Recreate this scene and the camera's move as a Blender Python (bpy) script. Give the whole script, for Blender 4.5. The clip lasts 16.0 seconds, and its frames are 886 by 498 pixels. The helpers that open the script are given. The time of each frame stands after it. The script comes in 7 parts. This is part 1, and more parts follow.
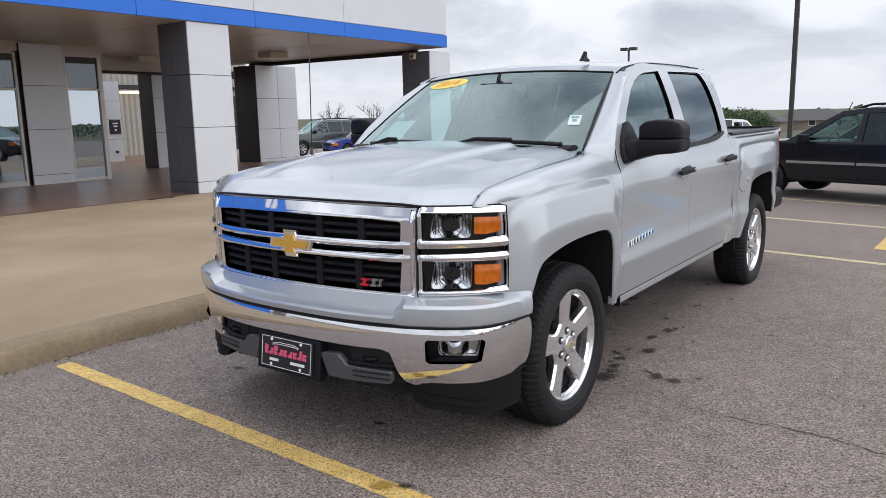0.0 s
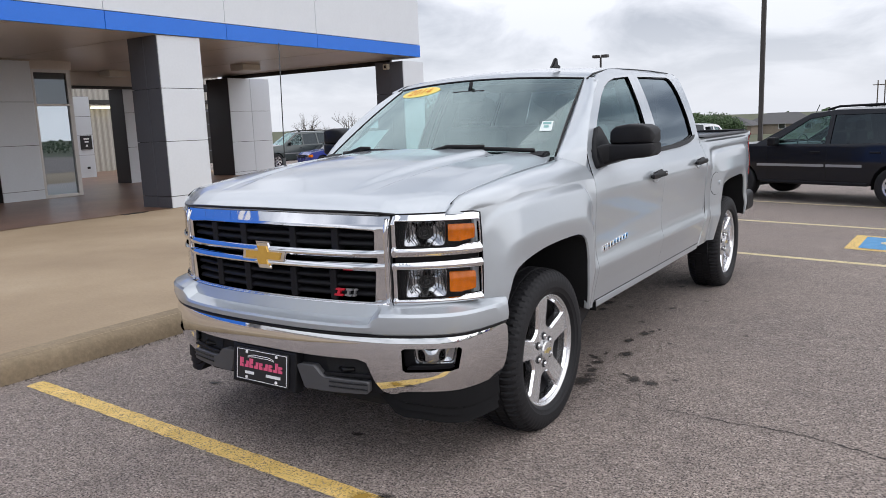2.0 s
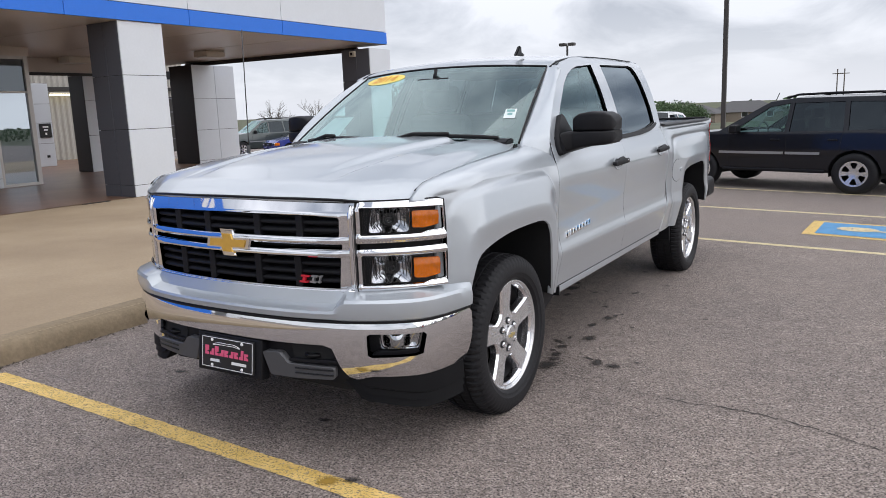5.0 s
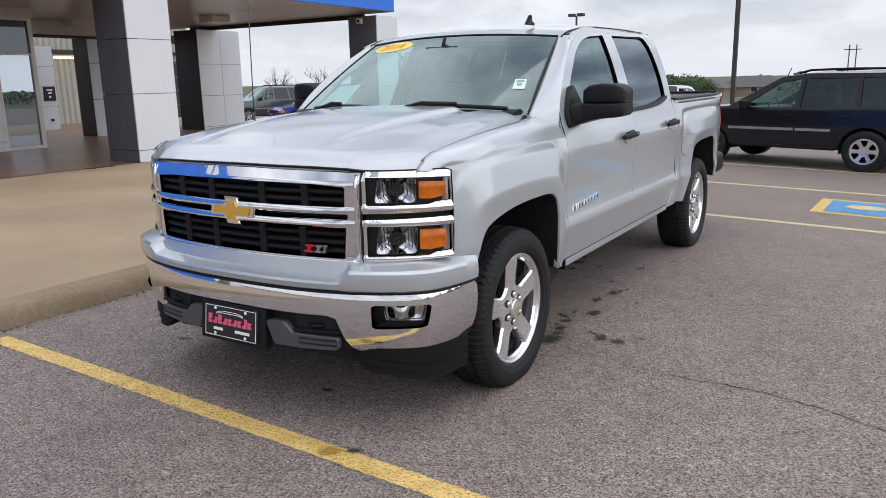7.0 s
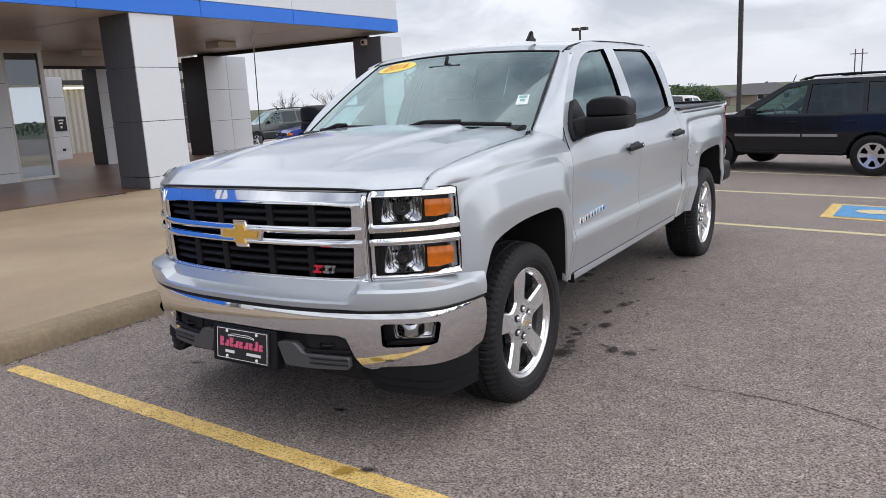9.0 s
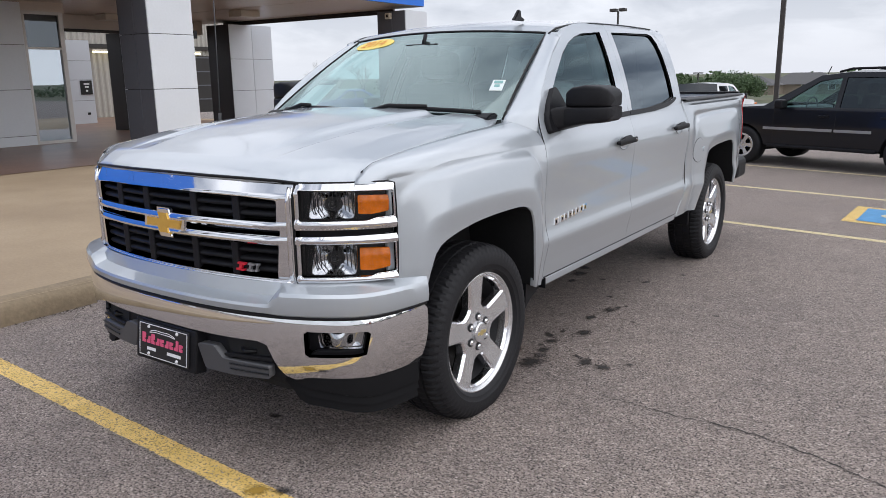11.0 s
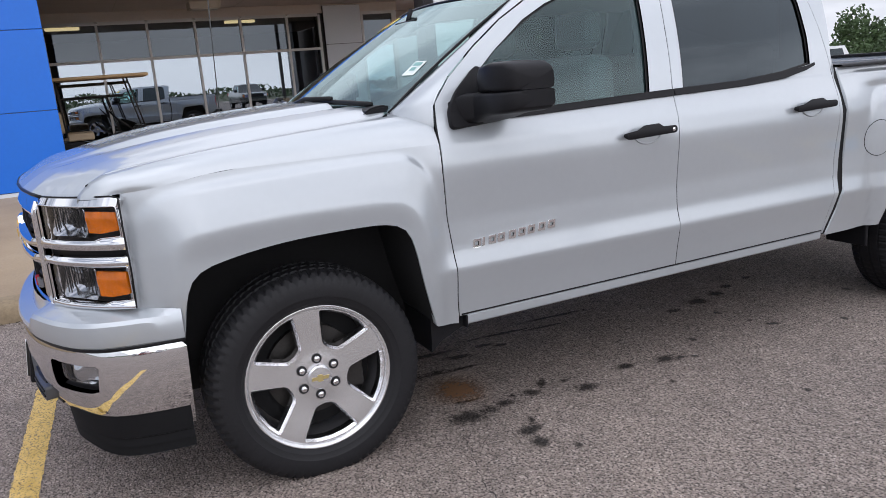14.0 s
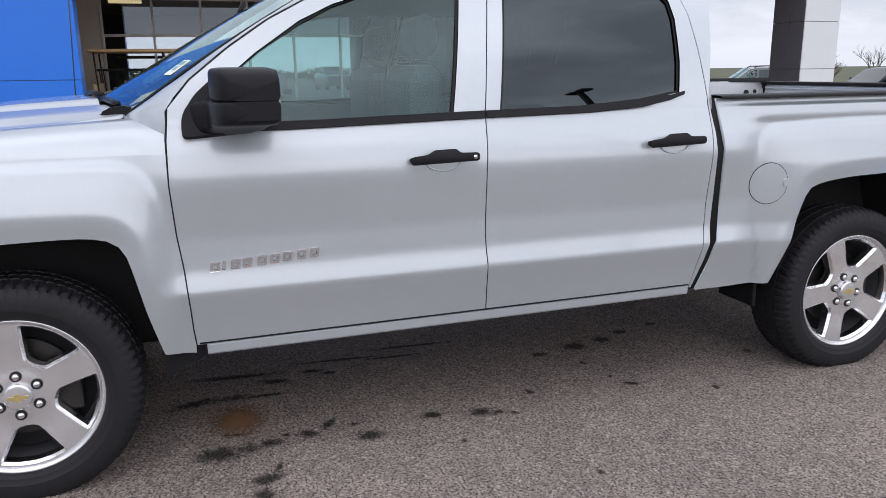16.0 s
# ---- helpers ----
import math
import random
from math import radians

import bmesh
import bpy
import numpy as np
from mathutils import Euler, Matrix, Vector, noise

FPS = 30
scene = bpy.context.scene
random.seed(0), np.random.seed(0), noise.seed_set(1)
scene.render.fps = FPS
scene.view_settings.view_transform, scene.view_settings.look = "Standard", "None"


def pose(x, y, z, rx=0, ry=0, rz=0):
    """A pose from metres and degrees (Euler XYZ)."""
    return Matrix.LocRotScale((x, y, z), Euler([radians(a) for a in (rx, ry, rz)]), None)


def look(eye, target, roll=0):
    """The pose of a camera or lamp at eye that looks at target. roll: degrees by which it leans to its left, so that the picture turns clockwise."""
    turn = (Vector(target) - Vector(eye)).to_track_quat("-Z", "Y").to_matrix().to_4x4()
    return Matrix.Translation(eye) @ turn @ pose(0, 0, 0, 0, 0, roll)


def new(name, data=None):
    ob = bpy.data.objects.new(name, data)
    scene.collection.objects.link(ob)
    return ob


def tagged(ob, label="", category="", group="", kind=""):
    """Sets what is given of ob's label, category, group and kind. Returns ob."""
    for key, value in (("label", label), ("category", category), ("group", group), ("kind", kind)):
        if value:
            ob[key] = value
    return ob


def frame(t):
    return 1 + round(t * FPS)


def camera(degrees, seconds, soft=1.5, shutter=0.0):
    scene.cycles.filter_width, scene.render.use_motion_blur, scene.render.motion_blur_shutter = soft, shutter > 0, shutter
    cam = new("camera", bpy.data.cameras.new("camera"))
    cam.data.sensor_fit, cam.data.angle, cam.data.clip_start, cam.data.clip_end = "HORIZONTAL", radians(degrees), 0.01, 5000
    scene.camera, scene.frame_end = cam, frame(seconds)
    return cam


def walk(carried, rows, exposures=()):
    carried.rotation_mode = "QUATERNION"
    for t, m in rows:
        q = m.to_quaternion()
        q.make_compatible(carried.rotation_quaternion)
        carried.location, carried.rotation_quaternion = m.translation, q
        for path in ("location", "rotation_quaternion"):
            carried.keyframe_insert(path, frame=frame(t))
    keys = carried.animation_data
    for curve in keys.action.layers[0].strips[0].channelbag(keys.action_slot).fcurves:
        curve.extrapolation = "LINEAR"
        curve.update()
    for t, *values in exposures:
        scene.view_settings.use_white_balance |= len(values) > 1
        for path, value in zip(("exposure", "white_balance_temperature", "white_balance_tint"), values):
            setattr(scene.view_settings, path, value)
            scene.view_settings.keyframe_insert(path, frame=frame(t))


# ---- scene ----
cam = camera(61.0, 16.0, soft=0.8)
PATH = [
    (0, (2.583, -3.332, 1.541), (1.434, -1.733, 1.19), -1.2),
    (0.5, (2.585, -3.32, 1.553), (1.438, -1.719, 1.204), -1.8),
    (1, (2.603, -3.333, 1.554), (1.467, -1.722, 1.213), -2.2),
    (1.5, (2.596, -3.321, 1.536), (1.466, -1.704, 1.207), -2.6),
    (2, (2.593, -3.319, 1.532), (1.49, -1.683, 1.204), -2.2),
    (2.5, (2.604, -3.32, 1.535), (1.511, -1.684, 1.178), -2.1),
    (3, (2.603, -3.314, 1.528), (1.523, -1.674, 1.15), -2.3),
    (3.5, (2.591, -3.309, 1.523), (1.522, -1.664, 1.133), -2.7),
    (4, (2.61, -3.334, 1.538), (1.556, -1.676, 1.166), -2.0),
    (4.2, (2.63, -3.347, 1.536), (1.595, -1.673, 1.179), -2.3),
    (6.3, (2.621, -3.317, 1.526), (1.59, -1.654, 1.112), -2.0),
    (6.5, (2.613, -3.315, 1.532), (1.583, -1.655, 1.104), -1.8),
    (7, (2.599, -3.312, 1.525), (1.566, -1.656, 1.088), -1.2),
    (7.5, (2.594, -3.308, 1.526), (1.562, -1.649, 1.099), -1.7),
    (8, (2.607, -3.325, 1.535), (1.565, -1.671, 1.11), -1.8),
    (8.5, (2.608, -3.332, 1.523), (1.561, -1.677, 1.115), -2.2),
    (8.7, (2.61, -3.327, 1.525), (1.56, -1.671, 1.129), -2.7),
    (10.8, (2.74, -2.995, 1.539), (1.635, -1.38, 1.125), -3.2),
    (11, (2.736, -2.814, 1.546), (1.614, -1.22, 1.099), -0.9),
    (11.2, (2.796, -2.694, 1.536), (1.734, -1.039, 1.172), -1.1),
    (11.5, (2.894, -2.516, 1.536), (1.772, -0.918, 1.103), -3.4),
    (11.7, (2.982, -2.385, 1.511), (1.775, -0.852, 1.071), -3.4),
    (12, (3.12, -2.194, 1.509), (1.79, -0.763, 1.084), 0.7),
    (12.2, (3.169, -2.053, 1.524), (1.807, -0.66, 1.073), -1.3),
    (12.5, (3.224, -1.831, 1.488), (1.781, -0.503, 1.095), -1.7),
    (12.6, (3.253, -1.771, 1.476), (1.784, -0.458, 1.131), -0.3),
    (12.7, (3.281, -1.702, 1.468), (1.76, -0.483, 1.019), -0.4),
    (13, (3.381, -1.483, 1.481), (1.796, -0.359, 1.01), -4.4),
    (13.2, (3.432, -1.331, 1.465), (1.784, -0.309, 0.976), -6.1),
    (13.5, (3.544, -1.077, 1.448), (1.845, -0.124, 0.995), -1.0),
    (13.7, (3.591, -0.924, 1.438), (1.855, -0.036, 0.993), -0.8),
    (14, (3.604, -0.663, 1.469), (1.835, 0.153, 1.015), -4.6),
    (14.2, (3.635, -0.524, 1.487), (1.884, 0.311, 1.001), -1.3),
    (14.5, (3.636, -0.323, 1.48), (1.92, 0.577, 0.984), -0.9),
    (14.7, (3.652, -0.188, 1.463), (1.911, 0.691, 1.02), -2.0),
    (15, (3.772, 0.017, 1.447), (1.943, 0.701, 1.012), -1.6),
    (15.2, (3.795, 0.177, 1.462), (1.959, 0.777, 0.943), -1.3),
    (15.5, (3.805, 0.365, 1.457), (1.944, 0.864, 0.92), -4.1),
    (15.7, (3.774, 0.485, 1.444), (1.927, 1.052, 0.929), -2.2),
    (16, (3.735, 0.651, 1.478), (1.887, 1.26, 1.014), -0.7),
]
walk(cam, [(t, look(eye, target, roll)) for t, eye, target, roll in PATH], [(0.0, 0.10, 6300, 12), (8.5, 0.10, 6300, 12), (11.0, 0.10, 6250, 12), (13.0, 0.12, 6200, 13), (14.5, 0.15, 6180, 14), (16.0, 0.15, 6170, 14)])

# ---- light ----
world = bpy.data.worlds.new("world")
scene.world = world
world.use_nodes = True
wn, wl = world.node_tree.nodes, world.node_tree.links
wn.clear()
SUN_EL, SUN_ROT = radians(48), radians(84)


def wnode(kind, **values):
    nd = wn.new(kind)
    for k, v in values.items():
        nd.inputs[k].default_value = v
    return nd


def wmath(op, a, b):
    nd = wn.new("ShaderNodeMath")
    nd.operation = op
    for i, v in enumerate((a, b)):
        if isinstance(v, (int, float)):
            nd.inputs[i].default_value = v
        else:
            wl.new(v, nd.inputs[i])
    return nd.outputs[0]


sky = wn.new("ShaderNodeTexSky")
sky.sky_type, sky.sun_disc, sky.sun_elevation, sky.sun_rotation = "NISHITA", False, SUN_EL, SUN_ROT
sky.air_density, sky.dust_density = 1.0, 1.5
sky_bg = wnode("ShaderNodeBackground", Strength=0.10)
wl.new(sky.outputs[0], sky_bg.inputs[0])
# A closed cloud deck: seen flat overhead, brighter towards the zenith, broken by darker undersides.
tc = wn.new("ShaderNodeTexCoord")
sep = wn.new("ShaderNodeSeparateXYZ")
wl.new(tc.outputs["Generated"], sep.inputs[0])
up = wmath("MAXIMUM", sep.outputs[2], 0.0)
den = wmath("ADD", up, 0.34)
flat = wn.new("ShaderNodeCombineXYZ")
wl.new(wmath("DIVIDE", sep.outputs[0], den), flat.inputs[0])
wl.new(wmath("DIVIDE", sep.outputs[1], den), flat.inputs[1])
puff = wnode("ShaderNodeTexNoise", Scale=1.9, Detail=7.0, Roughness=0.55, Distortion=0.4)
wl.new(flat.outputs[0], puff.inputs["Vector"])
cover = wn.new("ShaderNodeValToRGB")
cover.color_ramp.elements[0].position, cover.color_ramp.elements[0].color = 0.41, (0.36, 0.39, 0.445, 1)
cover.color_ramp.elements[1].position, cover.color_ramp.elements[1].color = 0.575, (1.02, 1.03, 1.06, 1)
wl.new(puff.outputs[0], cover.inputs[0])
haze = wn.new("ShaderNodeMix")
haze.data_type = "RGBA"
wl.new(wmath("MINIMUM", wmath("MULTIPLY", up, 5.0), 1.0), haze.inputs[0])
haze.inputs[6].default_value = (0.825, 0.845, 0.885, 1)
wl.new(cover.outputs[0], haze.inputs[7])
lift = wn.new("ShaderNodeMapRange")
wl.new(up, lift.inputs[0])
lift.inputs[1].default_value, lift.inputs[2].default_value = 0.12, 1.0
lift.inputs[3].default_value, lift.inputs[4].default_value = 1.02, 1.55
cloud_bg = wn.new("ShaderNodeBackground")
wl.new(haze.outputs[2], cloud_bg.inputs[0])
wl.new(lift.outputs[0], cloud_bg.inputs[1])
sky_mix = wnode("ShaderNodeMixShader", Fac=0.88)
wl.new(sky_bg.outputs[0], sky_mix.inputs[1])
wl.new(cloud_bg.outputs[0], sky_mix.inputs[2])
wout = wn.new("ShaderNodeOutputWorld")
wl.new(sky_mix.outputs[0], wout.inputs[0])

sun = new("sun", bpy.data.lights.new("sun", "SUN"))
sun.data.energy, sun.data.angle, sun.data.color = 1.5, radians(112), (1.0, 0.96, 0.9)
sun.matrix_world = look((0, 0, 30), (0 - math.cos(SUN_EL) * math.sin(SUN_ROT), 0 - math.cos(SUN_EL) * math.cos(SUN_ROT), 30 - math.sin(SUN_EL)))

# ---- materials ----
def mat(name, color, rough=0.5, metal=0.0, vary=0.0, scale=8.0, bump=0.0, bump_scale=60.0, coat=0.0, emit=0.0, spec=0.5, rvary=0.0, coord="Object", coat_rough=0.03):
    m = bpy.data.materials.new(name)
    m.use_nodes = True
    nt = m.node_tree
    b = nt.nodes["Principled BSDF"]
    b.inputs["Base Color"].default_value = (*color, 1)
    b.inputs["Roughness"].default_value, b.inputs["Metallic"].default_value = rough, metal
    b.inputs["Coat Weight"].default_value, b.inputs["Coat Roughness"].default_value = coat, coat_rough
    b.inputs["Specular IOR Level"].default_value = spec
    if emit:
        b.inputs["Emission Color"].default_value, b.inputs["Emission Strength"].default_value = (*color, 1), emit
    t = nt.nodes.new("ShaderNodeTexCoord")
    if vary or rvary:
        n1, n2 = nt.nodes.new("ShaderNodeTexNoise"), nt.nodes.new("ShaderNodeTexNoise")
        n1.inputs["Scale"].default_value, n1.inputs["Detail"].default_value = scale, 6
        n2.inputs["Scale"].default_value, n2.inputs["Detail"].default_value = scale * 11, 4
        add = nt.nodes.new("ShaderNodeMath")
        add.operation = "ADD"
        for i, n in enumerate((n1, n2)):
            nt.links.new(t.outputs[coord], n.inputs["Vector"])
            nt.links.new(n.outputs[0], add.inputs[i])
        if vary:
            r = nt.nodes.new("ShaderNodeMapRange")
            r.inputs[1].default_value, r.inputs[2].default_value = 0.6, 1.4
            r.inputs[3].default_value, r.inputs[4].default_value = 1 - vary, 1 + vary
            nt.links.new(add.outputs[0], r.inputs[0])
            mul = nt.nodes.new("ShaderNodeVectorMath")
            mul.operation = "SCALE"
            mul.inputs[0].default_value = color
            nt.links.new(r.outputs[0], mul.inputs["Scale"])
            nt.links.new(mul.outputs[0], b.inputs["Base Color"])
        if rvary:
            r = nt.nodes.new("ShaderNodeMapRange")
            r.inputs[1].default_value, r.inputs[2].default_value = 0.6, 1.4
            r.inputs[3].default_value, r.inputs[4].default_value = max(0, rough - rvary), rough + rvary
            nt.links.new(add.outputs[0], r.inputs[0])
            nt.links.new(r.outputs[0], b.inputs["Roughness"])
    if bump:
        n3 = nt.nodes.new("ShaderNodeTexNoise")
        n3.inputs["Scale"].default_value, n3.inputs["Detail"].default_value = bump_scale, 5
        nt.links.new(t.outputs[coord], n3.inputs["Vector"])
        bp = nt.nodes.new("ShaderNodeBump")
        bp.inputs["Strength"].default_value, bp.inputs["Distance"].default_value = bump, 0.01
        nt.links.new(n3.outputs[0], bp.inputs["Height"])
        nt.links.new(bp.outputs[0], b.inputs["Normal"])
    return m


def glass(name, tint, head_on, shine_tint=(1, 1, 1), rough=0.0):
    """Clear or tinted sheet glass; head_on is how much it mirrors seen straight, rising towards grazing."""
    m = bpy.data.materials.new(name)
    m.use_nodes = True
    nt = m.node_tree
    nt.nodes.clear()
    clear, shine, lw, mix, out = [nt.nodes.new("ShaderNode" + k) for k in ("BsdfTransparent", "BsdfGlossy", "LayerWeight", "MixShader", "OutputMaterial")]
    clear.inputs[0].default_value = (*tint, 1)
    shine.inputs["Color"].default_value = (*shine_tint, 1)
    shine.inputs["Roughness"].default_value = rough
    lw.inputs[0].default_value = 0.5
    power, scale = nt.nodes.new("ShaderNodeMath"), nt.nodes.new("ShaderNodeMath")
    power.operation, scale.operation = "POWER", "MULTIPLY_ADD"
    power.inputs[1].default_value = 4.0
    scale.inputs[1].default_value, scale.inputs[2].default_value = 1 - head_on, head_on
    nt.links.new(lw.outputs["Facing"], power.inputs[0])
    nt.links.new(power.outputs[0], scale.inputs[0])
    nt.links.new(scale.outputs[0], mix.inputs[0])
    nt.links.new(clear.outputs[0], mix.inputs[1])
    nt.links.new(shine.outputs[0], mix.inputs[2])
    nt.links.new(mix.outputs[0], out.inputs[0])
    return m


SILVER = mat("silver_metallic_paint", (0.455, 0.491, 0.524), 0.38, 0.42, vary=0.02, scale=3, coat=1.0, rvary=0.03, coat_rough=0.075)
SILVER.node_tree.nodes["Principled BSDF"].inputs["Coat IOR"].default_value = 1.68
CHROME = mat("chrome", (0.79, 0.795, 0.812), 0.04, 1.0, rvary=0.03, scale=5)
BRIGHT = mat("machined_aluminium", (0.68, 0.68, 0.69), 0.27, 0.75, vary=0.02, scale=4)
LIPMETAL = mat("cut_rim_metal", (0.93, 0.93, 0.95), 0.20, 1.0, vary=0.03, scale=6)
REFLECTOR = mat("lamp_reflector_metal", (0.50, 0.51, 0.53), 0.10, 1.0, vary=0.1, scale=40)
SATIN = mat("satin_silver_plastic", (0.36, 0.36, 0.37), 0.42, 0.6, vary=0.05)
STRUTGREY = mat("strut_grey_plastic", (0.085, 0.085, 0.09), 0.40, 0.3, vary=0.06)
BLACK = mat("black_plastic", (0.009, 0.009, 0.011), 0.46, vary=0.15, scale=12, bump=0.05, bump_scale=400, spec=0.2)
DAM = mat("grained_dam_plastic", (0.006, 0.006, 0.007), 0.6, vary=0.15, scale=12, bump=0.05, bump_scale=300, spec=0.15)
TRIM = mat("black_trim", (0.008, 0.008, 0.009), 0.34, spec=0.22)
DARK = mat("dark_void", (0.008, 0.008, 0.009), 0.8, vary=0.2)
RUBBER = mat("tyre_rubber", (0.012, 0.012, 0.014), 0.60, vary=0.2, scale=9, bump=0.12, bump_scale=160, spec=0.3)
LINER = mat("wheel_liner", (0.006, 0.006, 0.007), 0.85, vary=0.3, scale=6)
STEEL = mat("brake_steel", (0.05, 0.047, 0.045), 0.5, 0.8, vary=0.2, scale=10)
AMBER = mat("amber_lens", (0.66, 0.155, 0.004), 0.12, vary=0.35, scale=30, spec=0.5)
RED = mat("red_lens", (0.45, 0.015, 0.015), 0.12, coat=1.0)
GOLD = mat("gold_badge", (0.78, 0.48, 0.10), 0.26, 0.55, vary=0.12, scale=40)
PALEGOLD = mat("pale_gold_badge", (0.62, 0.50, 0.22), 0.3, 0.6, vary=0.1, scale=40)
REDPAINT = mat("red_badge", (0.62, 0.02, 0.04), 0.3)
WHITE = mat("white_badge", (0.8, 0.8, 0.8), 0.35)
PINK = mat("pink_print", (0.70, 0.10, 0.20), 0.5)
LEAD = mat("plate_black", (0.012, 0.012, 0.013), 0.35)
YELLOWTAG = mat("yellow_tag", (0.90, 0.70, 0.12), 0.45)
PAPER = mat("paper_sticker", (0.72, 0.78, 0.76), 0.5)
CLOTH = mat("grey_cloth", (0.10, 0.105, 0.115), 0.9, vary=0.15, scale=30, bump=0.2, bump_scale=300)
DASH = mat("dashboard_plastic", (0.05, 0.052, 0.056), 0.6, vary=0.1)
HEADLINER = mat("headliner", (0.32, 0.32, 0.32), 0.9, vary=0.05)
BEDPAINT = mat("silver_bed_paint", (0.50, 0.51, 0.53), 0.45, 0.4, vary=0.06, scale=6)
WINDSHIELD = glass("windshield_glass", (0.50, 0.66, 0.655), 0.20, (0.82, 1.0, 0.995))
SIDEGLASS = glass("side_glass", (0.62, 0.82, 0.80), 0.075, (0.78, 0.98, 1.0))
PRIVACY = glass("privacy_glass", (0.05, 0.062, 0.068), 0.065, (0.80, 0.92, 1.0))
LENS = glass("clear_lens", (0.95, 0.96, 0.97), 0.015)
STOREGLASS = glass("storefront_glass", (0.28, 0.30, 0.32), 0.40, (0.80, 0.90, 1.0))
CARGLASS = mat("car_glass", (0.02, 0.024, 0.026), 0.05, spec=0.9)

# Darker, duller than STOREGLASS: the soffit's dark reflection is put into the tint.
SHADEDTRANSOM = glass("soffit_dark_transom_glass", (0.17, 0.165, 0.16), 0.09, (0.80, 0.90, 1.0))

PANEL = mat("white_composite_panel", (0.63, 0.66, 0.70), 0.38, 0.0, vary=0.03, scale=2)
PANEL_DARK = mat("charcoal_composite_panel", (0.098, 0.102, 0.120), 0.40, 0.1, vary=0.06, scale=2)
BLUE = mat("blue_composite_panel", (0.006, 0.145, 0.66), 0.34, vary=0.04, scale=2)
SOFFIT = mat("soffit_metal", (0.56, 0.49, 0.43), 0.32, vary=0.05, scale=2)
BEIGE = mat("beige_housing", (0.55, 0.50, 0.42), 0.5, vary=0.06)
MULLION = mat("aluminium_mullion", (0.52, 0.50, 0.48), 0.4, 0.3, vary=0.05)
DARKMETAL = mat("dark_bronze_metal", (0.03, 0.027, 0.025), 0.45, 0.3, vary=0.1)
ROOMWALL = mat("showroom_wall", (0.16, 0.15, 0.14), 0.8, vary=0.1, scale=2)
BACKWALL = mat("corrugated_metal", (0.40, 0.38, 0.34), 0.5, 0.2, vary=0.08)
POLE = mat("pole_bronze", (0.05, 0.045, 0.042), 0.5, 0.2, vary=0.15)
BARK = mat("bark", (0.10, 0.085, 0.07), 0.9, vary=0.3, scale=5)
LEAF = mat("leaves", (0.045, 0.082, 0.026), 0.7, vary=0.45, scale=1.2)
ROOFTILE = mat("roof_shingle", (0.10, 0.098, 0.10), 0.9, vary=0.15, scale=3)
HOUSEWALL = mat("house_brick", (0.24, 0.20, 0.16), 0.9, vary=0.15, scale=3)
FENCEWOOD = mat("fence_wood", (0.26, 0.22, 0.17), 0.9, vary=0.2, scale=3)
CARTCREAM = mat("cart_canopy", (0.45, 0.30, 0.15), 0.5, vary=0.1)
SEATTAN = mat("seat_tan", (0.42, 0.33, 0.22), 0.7, vary=0.1)
ANTENNA = mat("antenna_black", (0.03, 0.03, 0.03), 0.4)
NAVY = mat("navy_paint", (0.006, 0.007, 0.011), 0.3, 0.0, vary=0.05, coat=0.5, spec=0.25)
GREYGREEN = mat("grey_green_paint", (0.07, 0.085, 0.085), 0.3, 0.3, coat=1.0)
BLUEPAINT = mat("blue_paint", (0.03, 0.05, 0.30), 0.25, 0.2, coat=1.0)
WHITEPAINT = mat("white_paint", (0.72, 0.73, 0.74), 0.3, coat=1.0)
REDCAR = mat("red_car_paint", (0.30, 0.015, 0.02), 0.25, coat=1.0)
SILVERCAR = mat("silver_car_paint", (0.45, 0.46, 0.48), 0.35, 0.5, coat=1.0)


def ground_mix(name, parts_of):
    """A rough ground material from nodes: parts_of(nt, coord, bsdf)."""
    m = bpy.data.materials.new(name)
    m.use_nodes = True
    nt = m.node_tree
    t = nt.nodes.new("ShaderNodeTexCoord")
    parts_of(nt, t.outputs["Object"], nt.nodes["Principled BSDF"])
    return m


def noise_of(nt, vec, scale, detail=5.0, rough=0.6):
    n = nt.nodes.new("ShaderNodeTexNoise")
    n.inputs["Scale"].default_value, n.inputs["Detail"].default_value, n.inputs["Roughness"].default_value = scale, detail, rough
    nt.links.new(vec, n.inputs["Vector"])
    return n.outputs[0]


def ramp_of(nt, val, stops):
    r = nt.nodes.new("ShaderNodeValToRGB")
    e = r.color_ramp.elements
    while len(e) < len(stops):
        e.new(0.5)
    for el, (p, c) in zip(e, stops):
        el.position, el.color = p, (*c, 1) if len(c) == 3 else c
    nt.links.new(val, r.inputs[0])
    return r.outputs[0]


def mixed(nt, fac, a, b, mode="MIX"):
    m = nt.nodes.new("ShaderNodeMix")
    m.data_type, m.blend_type = "RGBA", mode
    for i, v in ((0, fac), (6, a), (7, b)):
        if hasattr(v, "links"):
            nt.links.new(v, m.inputs[i])
        else:
            m.inputs[i].default_value = v if i == 0 else (*v, 1)
    return m.outputs[2]


